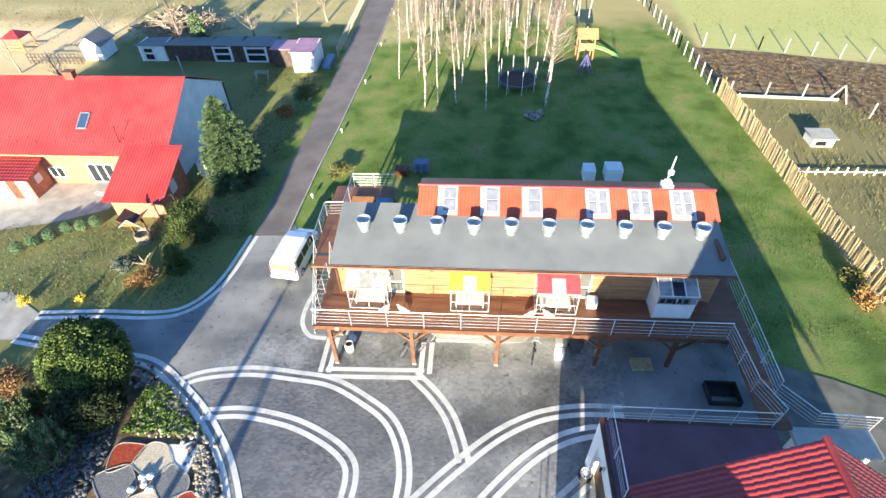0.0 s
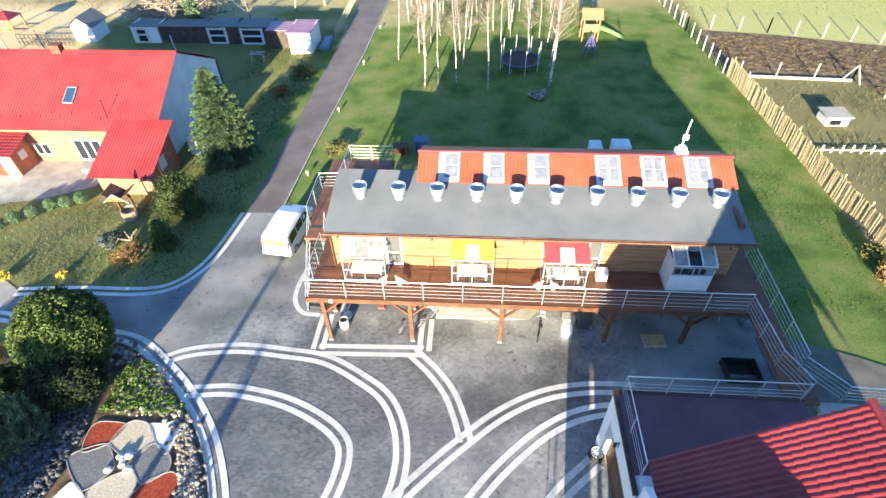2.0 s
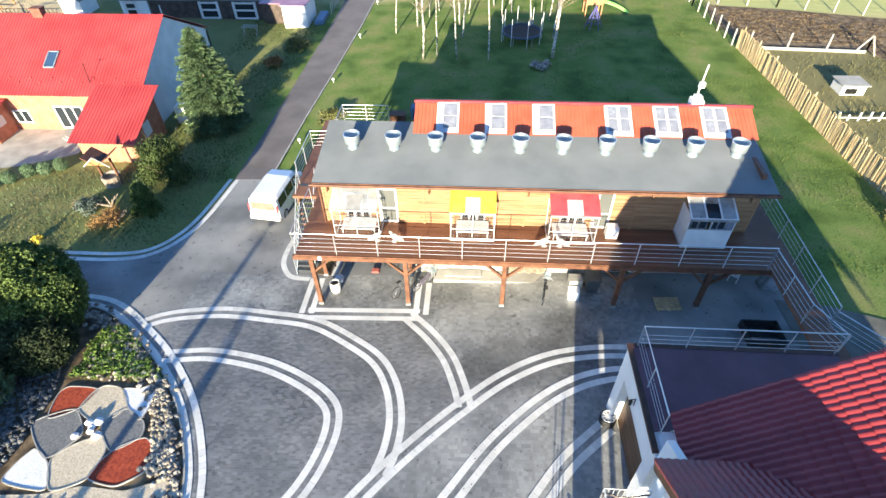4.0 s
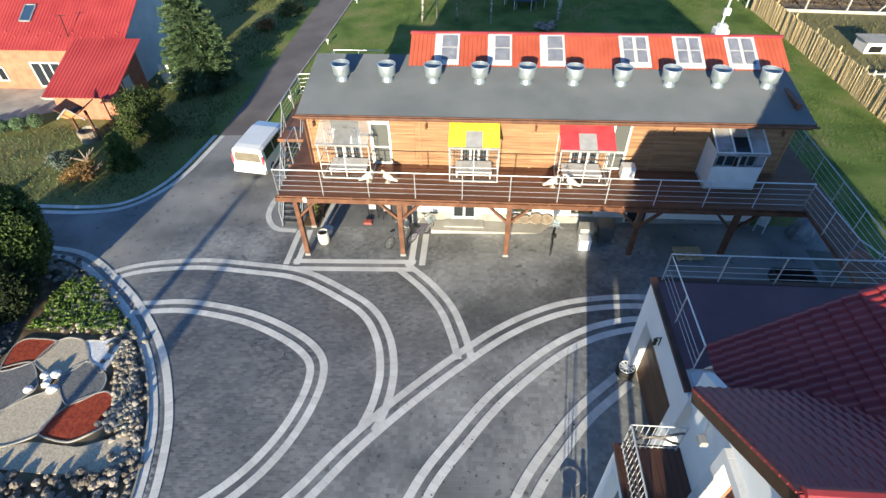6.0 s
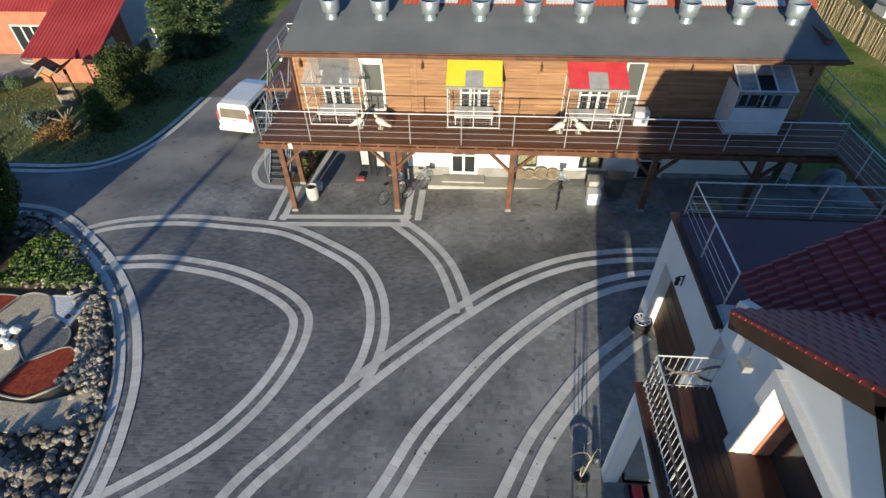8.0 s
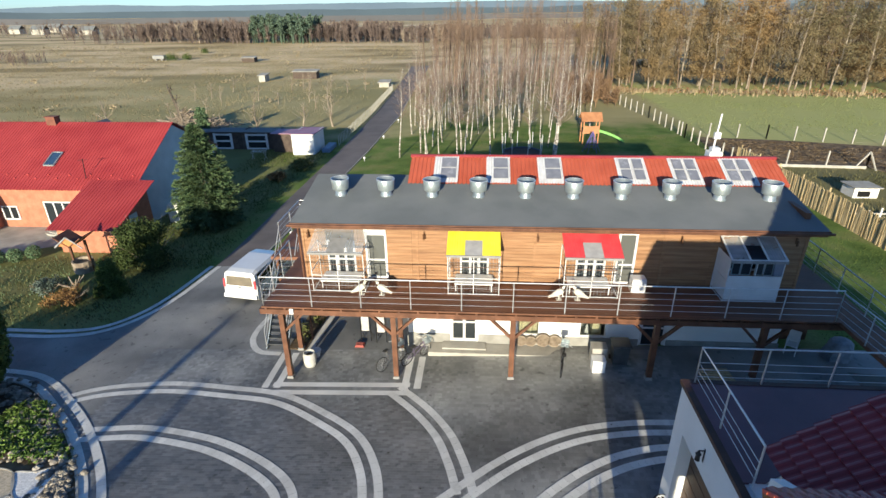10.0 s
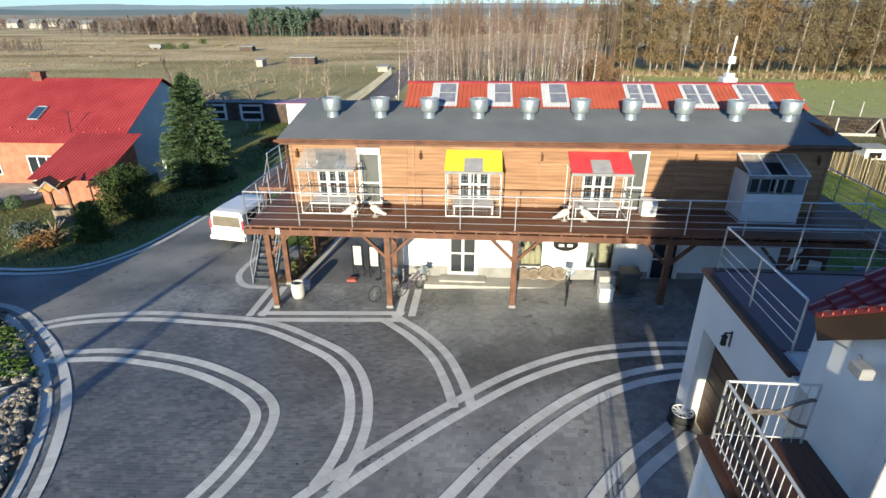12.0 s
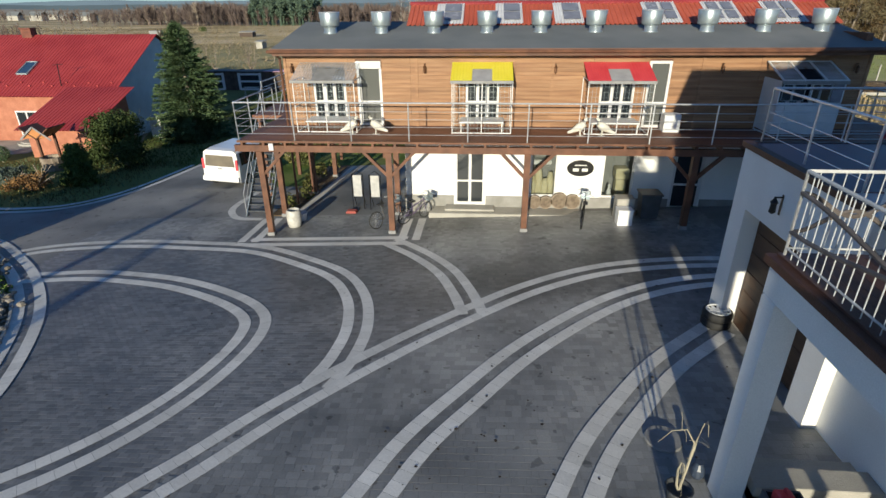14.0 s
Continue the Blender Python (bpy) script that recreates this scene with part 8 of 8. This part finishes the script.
solid("pale_strip", sheet([(q.x, q.y) for q in loop([(-14.7, 7.1), (-13.2, 7.45), (-11.5, 7.35), (-10.6, 7.65), (-9.6, 7.85), (-9.25, 7.0), (-10.2, 6.5), (-12.0, 6.4), (-14.2, 6.5), (-16.8, 6.2), (-17.0, 6.9)])], 0.05, 0.05), GRAVEL_B, "strip of pale gravel across the bed", "gravel", kind="structure")


def chips(name, outline, count, lo, hi, mat, label, seed):
    """Loose chips strewn over an outline."""
    rc = random.Random(seed)
    poly = np.array([(q.x, q.y) for q in loop(outline)])
    x0, y0, x1, y1 = poly[:, 0].min(), poly[:, 1].min(), poly[:, 0].max(), poly[:, 1].max()
    s_ = Shape()
    n_ = 0
    while n_ < count:
        x, y = rc.uniform(x0, x1), rc.uniform(y0, y1)
        hit = False
        for (ax, ay), (bx_, by) in zip(poly, np.roll(poly, -1, 0)):
            if (ay > y) != (by > y) and x < (bx_ - ax) * (y - ay) / (by - ay) + ax:
                hit = not hit
        n_ += 1
        if hit:
            src = rock_mesh(rc.randrange(30))
            k_, sz = len(s_.v), rc.uniform(lo, hi)
            s_.v += [(x + vx * sz, y + vy * sz, gz(x, y) + 0.045 + vz * sz) for vx, vy, vz in src.v]
            s_.f += [tuple(k_ + q for q in f) for f in src.f]
    return solid(name, s_, mat, label, "gravel", kind="stuff")


chips("slate_chips", [(-17.2, 12.4), (-16.9, 9.2), (-17.4, 7.0), (-19.8, 6.5), (-20.0, 11.0), (-18.6, 13.6)], 1300, 0.1, 0.26, material("dark_grey_chips", [(0.055, 0.055, 0.055), (0.13, 0.13, 0.13)], 0.85, 2.0, island=0.4), "dark grey stones filling the rock garden", 301)
PALE_STONE = material("pale_pebbles", [(0.2, 0.17, 0.13), (0.4, 0.36, 0.29)], 0.85, 1.5, island=0.4)
chips("pale_pebbles", [(-12.2, 12.6), (-11.6, 11.4), (-10.6, 9.6), (-9.8, 7.9), (-10.9, 8.0), (-11.5, 9.8), (-12.2, 11.0)], 1100, 0.1, 0.24, PALE_STONE, "pale pebbles between flower bed and kerb", 302)
chips("pale_pebbles", [(-14.7, 15.0), (-13.2, 13.4), (-12.2, 12.3), (-13.3, 12.3), (-15.9, 12.3), (-16.6, 14.2), (-15.9, 15.2)], 240, 0.1, 0.24, PALE_STONE, "pale pebbles among the ground cover", 303)
chips("dark_pebbles", [(-15.0, 6.4), (-12.0, 6.3), (-9.6, 6.6), (-9.1, 4.6), (-9.2, 1.0), (-13.0, 0.0), (-18.0, 3.0), (-17.5, 6.0)], 1500, 0.14, 0.36, material("mixed_dark_pebbles", [(0.1, 0.085, 0.07), (0.2, 0.17, 0.14), (0.34, 0.3, 0.26)], 0.85, 1.2, island=0.45), "mixed brown and pale stones in the bed", 304)
rock = thing("rockery", (-11.0, 9.0, gz(-11, 9)), "loose rounded field stones along the kerb", "stones")
r = random.Random(97)
line = [p for p in offset(LINES["rim"], -0.75) if p.y < 16.6 and p.y > 2.0 and p.x > -20]
n = 0
while n < 230:
    p = line[r.randrange(len(line))]
    x, y = p.x - abs(r.gauss(0, 0.55)) + 0.25, p.y + r.gauss(0, 0.25) - 0.2
    stone(rock, x, y, r.uniform(0.12, 0.32), r, 0.03)
    n += 1
for i in range(64):
    stone(rock, r.uniform(-16, -9.1), r.uniform(2.5, 5.6), r.uniform(0.25, 0.6), r, 0.03)
more = Shape()
for i in range(700):
    if i < 380:
        x, y = r.uniform(-17, -9.0), r.uniform(0.5, 5.6)
    else:
        p = line[r.randrange(len(line))]
        x, y = p.x - abs(r.gauss(0, 0.6)) + 0.2, p.y + r.gauss(0, 0.3)
    src = rock_mesh(r.randrange(40))
    k_ = len(more.v)
    sz = r.uniform(0.1, 0.3)
    more.v += [(x + vx * sz, y + vy * sz, gz(x, y) + 0.01 + vz * sz) for vx, vy, vz in src.v]
    more.f += [tuple(k_ + i_ for i_ in f) for f in src.f]
PEBBLE = material("mixed_pebbles", [(0.13, 0.11, 0.09), (0.33, 0.3, 0.26)], 0.85, 2.0, island=0.4)
solid("pebbles", more, PEBBLE, "small mixed pebbles between the stones", "pebbles", kind="stuff")
gc = Shape()
for i in range(420):
    x = r.uniform(-16.8, -12.2)
    y = r.uniform(12.4, 15.3)
    if y > 15.6 - (x + 16) * 0.85 or y < 12.2:
        continue
    c = r.uniform(0.12, 0.3)
    gc.leaves(r, (x, y, gz(x, y) + 0.08), (c, c, c * 0.6), 26, 0.07, 0.9)
solid("ground_cover", gc, material("fresh_green_leaves", [(0.07, 0.13, 0.025), (0.15, 0.22, 0.05)], 0.75, 2.0, island=0.35, spec=0.2), "low green ground-cover plants", "plants", kind="stuff")
gt = Shape()
for i in range(2600):
    x, y = r.uniform(-34, -15.5), r.uniform(21, 33)
    if x > -17.5 - (y - 24) * -0.0 and y < 23.5 or y > 28.5 and x < -27:
        continue
    k_ = len(gt.v)
    h, a = r.uniform(0.06, 0.2), r.uniform(0, 6.28)
    z = gz(x, y) - 0.03
    gt.v += [(x - 0.03 * math.cos(a), y - 0.03 * math.sin(a), z), (x + 0.03 * math.cos(a), y + 0.03 * math.sin(a), z), (x + r.gauss(0, 0.05), y + r.gauss(0, 0.05), z + h)]
    gt.f.append((k_, k_ + 1, k_ + 2))
solid("garden_grass", gt, BALL, "tufts of garden grass", "grass", kind="stuff")

# ---- last small things ----
SILVER = material("silver_wheel_paint", [(0.66, 0.67, 0.68), (0.76, 0.77, 0.78)], 0.35, 3.0, metal=0.15)
WX, WY = 7.08, 10.9
tw = thing("spare_wheels", (WX, WY, gz(WX, WY)), "two stacked spare car wheels with silver spokes by the garage", "wheel")
z = gz(WX, WY)
for i in range(2):
    ty = part("tyre", Shape().lathe((WX, WY, z + 0.2 * i), [(0.26, 0.02), (0.3, 0.0), (0.33, 0.04), (0.33, 0.16), (0.31, 0.19), (0.27, 0.2), (0.255, 0.1)], 26), BLACK, tw, smooth=True)
    if i:
        part("rim", Shape().ring((WX, WY, z + 0.39), (0, 0, 1), 0.255, 0.02, 26), SILVER, ty)
        part("wheel_disc", Shape().lathe((WX, WY, z + 0.2), [(0.25, 0.05), (0.25, 0.07)], 20), IRON, ty)
        part("hub", Shape().lathe((WX, WY, z + 0.2), [(0.055, 0.07), (0.07, 0.15), (0.045, 0.18)], 12), SILVER, ty)
        for k in range(10):
            a = 2 * math.pi * k / 10
            part("spoke", Shape().beam((WX + 0.05 * math.cos(a), WY + 0.05 * math.sin(a), z + 0.36), (WX + 0.25 * math.cos(a), WY + 0.25 * math.sin(a), z + 0.385), 0.05, 0.025), SILVER, ty)
PX, PY = 4.55, 5.75
pt = thing("potted_shrub", (PX, PY, gz(PX, PY)), "tall bare pale shrub with arching stems in a dark pot", "plant")
z = gz(PX, PY)
part("pot", Shape().lathe((PX, PY, z), [(0.13, 0.0), (0.19, 0.26), (0.21, 0.3), (0.18, 0.3), (0.16, 0.22)], 14), BIN, pt, smooth=True)
BLEACHED = material("bleached_twigs", [(0.24, 0.22, 0.16), (0.36, 0.33, 0.25)], 0.85, 3.0)
for dx, dy, top, hook, rad in ((0.06, 0.05, 1.35, -0.5, 0.018), (0.1, 0.1, 1.4, 0.16, 0.013), (-0.05, 0.0, 0.8, 0.1, 0.02)):
    pts = [(PX, PY, z + 0.22), (PX + dx, PY + dy, z + top * 0.45), (PX + dx * 1.6, PY + dy * 1.5, z + top * 0.82), (PX + dx * 1.7 + hook * 0.3, PY + dy * 1.7, z + top), (PX + dx * 1.7 + hook * 0.7, PY + dy * 1.8, z + top * 0.97), (PX + dx * 1.7 + hook, PY + dy * 2, z + top * 0.8)]
    stem = part("stem", Shape().tube(pts, [rad, rad * 0.9, rad * 0.75, rad * 0.55, rad * 0.4, rad * 0.2], 5, False), BLEACHED, pt)
    tg, rs = Shape(), random.Random(int(top * 100))
    for k in range(5):
        p = Vector(pts[rs.randrange(1, 5)]).lerp(Vector(pts[rs.randrange(2, 6)]), rs.random() * 0.4)
        d = Vector((rs.gauss(0, 0.09), rs.gauss(0, 0.09), rs.gauss(-0.02, 0.07)))
        tg.tube([p, p + d, p + d * 1.7 + Vector((0, 0, -0.08))], [0.004, 0.003, 0.002], 4, False)
    part("twigs", tg, BLEACHED, stem)
solid("round_slab", Shape().lathe((4.75, 7.05, gz(4.75, 7.05)), [(0.3, 0.0), (0.32, 0.03), (0.3, 0.05)], 22), GREY_BOARD, "round grey slab lying on the paving", "slab")
NAVY = material("dark_blue_steel", [(0.025, 0.035, 0.06), (0.04, 0.055, 0.085)], 0.4, 2.0, spec=0.5)
ct = thing("hand_cart", (5.75, 4.9, gz(5.75, 4.9)), "small dark blue hand cart with a red can, under the balcony", "cart")
z = gz(5.75, 4.9)
part("bed", Shape().box(5.5, 4.2, z + 0.3, 6.0, 5.45, z + 0.34), NAVY, ct)
for box in ((5.5, 4.2, 5.53, 5.45), (5.97, 4.2, 6.0, 5.45), (5.53, 4.2, 5.97, 4.23), (5.53, 5.42, 5.97, 5.45)):
    part("side_board", Shape().box(box[0], box[1], z + 0.34, box[2], box[3], z + 0.62), NAVY, ct)
for x in (5.46, 6.04):
    part("wheel", Shape().ring((x, 4.8, z + 0.2), (1, 0, 0), 0.17, 0.035, 18), BLACK, ct)
part("handle_bar", Shape().tube([(5.6, 4.2, z + 0.45), (5.6, 3.7, z + 0.85), (5.9, 3.7, z + 0.85), (5.9, 4.2, z + 0.45)], 0.015, 6), IRON, ct)
can = solid("fuel_can", Shape().box(5.6, 5.1, z + 0.34, 5.82, 5.38, z + 0.74, 0.03).beam((5.71, 5.14, z + 0.8), (5.71, 5.32, z + 0.8), 0.03, 0.03).box(5.69, 5.13, z + 0.74, 5.73, 5.17, z + 0.8).box(5.69, 5.29, z + 0.74, 5.73, 5.33, z + 0.8), RED, "red plastic fuel can standing in the cart", "can", at=(5.7, 5.2, z + 0.34))
solid("blue_bag", Shape().lathe((5.02, 6.25, gz(5.0, 6.25)), [(0.07, 0.0), (0.11, 0.08), (0.1, 0.2), (0.05, 0.29), (0.07, 0.32)], 12), NAVY, "crumpled dark blue plastic bag by the pier", "bag")
# unseen things added in the south to throw long shadows on the yard
up_ = thing("utility_pole", (-16.0, -15.0, gz(-16.0, -15)), "unseen round concrete pole added to throw a yard shadow", "pole")
z = gz(-16.0, -15)
part("shaft", Shape().tube([(-16.0, -15.0, z - 0.2), (-16.0, -15.0, 7.9)], [0.26, 0.15], 12), CONCRETE, up_, smooth=True)
part("crossarm", Shape().beam((-16.8, -15.0, 7.5), (-15.2, -15.0, 7.5), 0.1, 0.1), GALV, up_)
conifer(-13.96, -15.0, 6.4, 0.45, CONIFER, "thuja", "slim tall unseen tree added to throw a yard shadow", 51, 60, 0.1, 0.35, 0.2)
# out of view; added to shade the dark bush below the cypress
conifer(-21.8, -10.0, 8.6, 2.0, CONIFER, "spruce_tree", "broad unseen conifer added to shade the rock garden", 52, 220, 0.16, 0.6, 0.3)
# never in view; two thin pipes added to draw paired shadow lines
lf = thing("pipe_frame", (3.97, 1.5, gz(3.97, 1.5)), "two thin unseen pipes added to throw twin shadow lines", "frame")
z = gz(3.97, 1.5)
for x in (3.8, 4.15):
    part("upright", Shape().tube([(x, 1.5, z - 0.1), (x, 1.5, 2.6)], 0.02, 8), GALV, lf)


def tufts(name, count, area, mats, label, seed, h0, h1, w=0.03):
    """Grass blades strewn over a stretch of ground, thinner in patches."""
    rt = np.random.RandomState(seed)
    x0, x1, y0, y1 = area
    x, y = rt.uniform(x0, x1, count), rt.uniform(y0, y1, count)
    keep_ = np.sin(x * 0.7 + 1.7 * np.sin(y * 0.31)) + np.sin(y * 0.53 + seed) + rt.normal(0, 0.8, count) > -0.6
    edge = np.minimum(np.minimum(x - x0, x1 - x), np.minimum(y - y0, y1 - y))
    keep_ &= edge > rt.uniform(0, 0.12 * min(x1 - x0, y1 - y0), count)
    x, y = x[keep_], y[keep_]
    n_ = len(x)
    a, h = rt.uniform(0, 6.28, n_), rt.uniform(h0, h1, n_)
    z_ = 0.0393 * np.clip(x, -20, 12) - 0.0353 * (np.clip(y, -5, 30) - 14) - 0.03
    v = np.stack([np.stack([x - w * np.cos(a), y - w * np.sin(a), z_], 1), np.stack([x + w * np.cos(a), y + w * np.sin(a), z_], 1), np.stack([x + rt.normal(0, 0.35, n_) * h, y + rt.normal(0, 0.35, n_) * h, z_ + h], 1)], 1)
    s_ = Shape()
    s_.v, s_.f = v.reshape(-1, 3).tolist(), np.arange(3 * n_).reshape(-1, 3).tolist()
    solid(name, s_, mats, label, "grass", kind="stuff")


ROUGH = material("rough_olive_grass", [(0.075, 0.075, 0.03), (0.15, 0.135, 0.065)], 0.9, 0.3, island=0.35, spec=0.1)
LAWN_BLADE = material("lawn_blades", [(0.045, 0.072, 0.018), (0.1, 0.12, 0.035)], 0.85, 0.3, island=0.3, spec=0.1)
tufts("rough_grass", 26000, (27.5, 62.0, 14.0, 49.0), ROUGH, "rough olive grass on the neighbouring plot", 71, 0.12, 0.4, 0.03)
tufts("garden_grass", 14000, (-48.0, -16.6, 21.0, 30.0), ROUGH, "long grass and weeds in the garden", 72, 0.05, 0.2, 0.03)
tufts("verge_grass", 14000, (-24.0, -15.2, 28.0, 60.0), LAWN_BLADE, "long grass along the lane", 73, 0.06, 0.24, 0.03)
tufts("lawn_tufts", 30000, (16.5, 26.4, 19.0, 62.0), LAWN_BLADE, "uneven lawn along the paling fence", 74, 0.03, 0.1, 0.03)
tufts("lawn_tufts", 34000, (-10.6, 17.5, 27.0, 62.0), LAWN_BLADE, "uneven lawn behind the loft", 75, 0.03, 0.1, 0.03)
MEADOW = material("pale_meadow_grass", [(0.13, 0.102, 0.05), (0.19, 0.152, 0.082), (0.245, 0.2, 0.118)], 0.9, 0.04, island=0.06, spec=0.1)
tufts("meadow_grass", 90000, (-150.0, -15.5, 62.0, 240.0), MEADOW, "pale dry meadow grass", 76, 0.12, 0.36, 0.05)
tufts("meadow_grass", 24000, (-300.0, -140.0, 90.0, 250.0), MEADOW, "pale dry meadow grass", 77, 0.15, 0.5, 0.12)
tufts("pasture_grass", 30000, (25.0, 110.0, 61.0, 97.0), material("green_pasture_blades", [(0.125, 0.155, 0.045), (0.2, 0.215, 0.08)], 0.85, 0.1, island=0.2, spec=0.1), "short green pasture grass", 78, 0.06, 0.2, 0.04)


def juniper(x, y, rx, ry, h, seed):
    """Low sprawling juniper: many upright feathery sprays."""
    r = random.Random(seed)
    z = gz(x, y)
    t = thing("juniper_bush", (x, y, z), "sprawling feathery green juniper in the rock garden", "shrub")
    st_, s = Shape(), Shape()
    for i in range(90):
        a, q = r.uniform(0, 6.28), r.random() ** 0.6
        px_, py_ = x + rx * q * math.cos(a), y + ry * q * math.sin(a)
        top = Vector((px_ + r.gauss(0, 0.15), py_ + r.gauss(0, 0.15), z + h * (1.05 - 0.5 * q * q) * r.uniform(0.7, 1.15)))
        root = Vector((x + (px_ - x) * 0.55, y + (py_ - y) * 0.55, z + 0.1))
        if i % 6 == 0:
            st_.tube([root, top], [0.03, 0.008], 4)
        for k_ in range(70):
            u = 0.25 + 0.75 * r.random()
            c = root.lerp(top, u) + Vector((r.gauss(0, 0.13), r.gauss(0, 0.13), r.gauss(0, 0.08))) * (1.3 - u)
            d = (top - root).normalized() + Vector((r.gauss(0, 0.45), r.gauss(0, 0.45), r.gauss(0.1, 0.3)))
            d.normalize()
            w_ = d.cross(Vector((r.gauss(0, 1), r.gauss(0, 1), r.gauss(0, 1)))).normalized() * 0.035
            k2, L = len(s.v), r.uniform(0.09, 0.2)
            s.v += [tuple(c - d * L * 0.5), tuple(c + w_), tuple(c + d * L * 0.7), tuple(c - w_)]
            s.f += [(k2, k2 + 1, k2 + 2), (k2, k2 + 2, k2 + 3)]
    part("stem", st_, TRUNK, t)
    part("leaves", s, FIR, t)


juniper(-19.9, 10.9, 2.0, 1.5, 3.0, 401)
juniper(-22.4, 12.4, 1.6, 1.3, 2.4, 402)
rl = np.random.RandomState(12)
lx, ly = np.concatenate([rl.uniform(-8, 8, 90), rl.normal(3.0, 2.0, 80)]), np.concatenate([rl.uniform(3.5, 19, 90), rl.normal(8.5, 3.0, 80)])
lv = Shape()
for x, y in zip(lx, ly):
    if not (-8 < x < 7.0 and 3 < y < 19):
        continue
    q, a = rl.uniform(0.012, 0.035), rl.uniform(0, 6.28)
    k_ = len(lv.v)
    for i in range(5):
        b = a + i * 1.257
        rr_ = q * rl.uniform(0.6, 1.3)
        lv.v.append((x + rr_ * math.cos(b), y + rr_ * math.sin(b), gz(x + rr_ * math.cos(b), y + rr_ * math.sin(b)) + 0.026))
    lv.f.append(tuple(range(k_, k_ + 5)))
solid("fallen_leaves", lv, material("dark_leaf_scraps", [(0.03, 0.025, 0.02), (0.08, 0.06, 0.045)], 0.85, 3.0, island=0.3), "small dark leaf scraps strewn on the paving", "leaves", kind="stuff")

# ---- pavers of the courtyard ----


def inside(poly, x, y):
    px_, py_ = poly[:, 0], poly[:, 1]
    hit = np.zeros(len(x), bool)
    for i in range(len(poly)):
        x0, y0, x1, y1 = px_[i - 1], py_[i - 1], px_[i], py_[i]
        if y0 == y1:
            continue
        c = (y0 > y) != (y1 > y)
        hit ^= c & (x < (x1 - x0) * (y - y0) / (y1 - y0) + x0)
    return hit


def line_part(key, lo, hi):
    return [(p.x, p.y) for p in LINES[key] if lo <= p.y <= hi]


dark_a = np.array(line_part("outer", 8.9, 17) + line_part("long", 0, 9.4)[::-1] + line_part("rim", 2, 15.6)[::-1])
dark_c = np.array(line_part("spur", 11, 17) + line_part("long", 9.2, 11.9)[::-1] + line_part("outer", 9, 15.2)[::-1])
yard_poly = np.array(yard)
rows_, cols_ = np.meshgrid(np.arange(0, 172), np.arange(0, 118), indexing="ij")
dx_ = -13.2 + 0.2 * cols_.ravel() + 0.1 * (rows_.ravel() % 2)
dy_ = 1.2 + 0.106 * rows_.ravel()
graphite = inside(yard_poly, dx_, dy_) & (dx_ < 9.6) & (dy_ < 19.3) & (inside(dark_a, dx_, dy_) | inside(dark_c, dx_, dy_))
dx_, dy_ = dx_[graphite], dy_[graphite]
jit = np.random.RandomState(4)
# rows of grey blocks in three lengths, laid at random
gx_, gy_, gw_ = [], [], []
for row in range(114):
    x = -13.2 - jit.uniform(0, 0.2)
    while x < 9.6:
        w = jit.choice((0.12, 0.18, 0.24))
        gx_.append(x + w / 2), gy_.append(1.25 + 0.16 * row), gw_.append(w)
        x += w
gx_, gy_, gw_ = np.array(gx_), np.array(gy_), np.array(gw_)
grey = inside(yard_poly, gx_, gy_) & (gy_ < 19.3) & ~(inside(dark_a, gx_, gy_) | inside(dark_c, gx_, gy_))
gx_, gy_, gw_ = gx_[grey], gy_[grey], gw_[grey]


def paver_block(x, y, width, depth, name, mat, parent, drop):
    n_ = len(x)
    hw_, hh, b_ = width / 2 - 0.0025, depth / 2 - 0.0027, 0.0025
    corners = np.array([(-1, -1), (1, -1), (1, 1), (-1, 1)])
    v = np.zeros((n_, 8, 3))
    lift = jit.uniform(0.005, 0.0056, n_)
    for k_, (sx, sy) in enumerate(corners):
        for lv in (0, 1):
            xx, yy = x + sx * (hw_ - lv * b_), y + sy * (hh - lv * b_)
            v[:, k_ + 4 * lv, 0], v[:, k_ + 4 * lv, 1] = xx, yy
            v[:, k_ + 4 * lv, 2] = 0.0393 * np.clip(xx, -20, 12) - 0.0353 * (np.clip(yy, -5, 30) - 14) + (lift if lv else 0.005 - drop)
    base = (8 * np.arange(n_))[:, None]
    faces = np.concatenate([base + np.array(f) for f in ((4, 5, 6, 7), (0, 1, 5, 4), (1, 2, 6, 5), (2, 3, 7, 6), (3, 0, 4, 7))])
    me = bpy.data.meshes.new(name)
    me.from_pydata(v.reshape(-1, 3).tolist(), [], faces.tolist())
    me.materials.append(mat)
    ob = new(name, me)
    ob.parent = parent
    return tagged(ob, kind="stuff")


near = (gx_ > -0.3) & (gx_ < 2.9) & (gy_ > 4.4) & (gy_ < 7.2)
pick = np.flatnonzero(near)[:300]
rest = np.ones(len(gx_), bool)
rest[pick] = False
paver_block(gx_[rest], gy_[rest], gw_[rest], 0.16, "grey_paving", PAVING, pavement, 0.0006)
paver_block(dx_, dy_, 0.2, 0.106, "graphite_paving", PAVING_DARK, pavement, 0.0018)
formats = {}
for w in (0.12, 0.18, 0.24):
    formats[w] = Shape().box(0.0025 - w / 2, -0.0773, -0.01, w / 2 - 0.0025, 0.0773, 0.0055, 0.002).mesh("paver")
    formats[w].materials.append(PAVING)
for i in pick:
    ob = new("paver", formats[gw_[i]])
    ob.parent = pavement
    ob.location = (gx_[i], gy_[i], gz(gx_[i], gy_[i]))
    ob.rotation_euler = (-0.0353, -0.0393, 0)
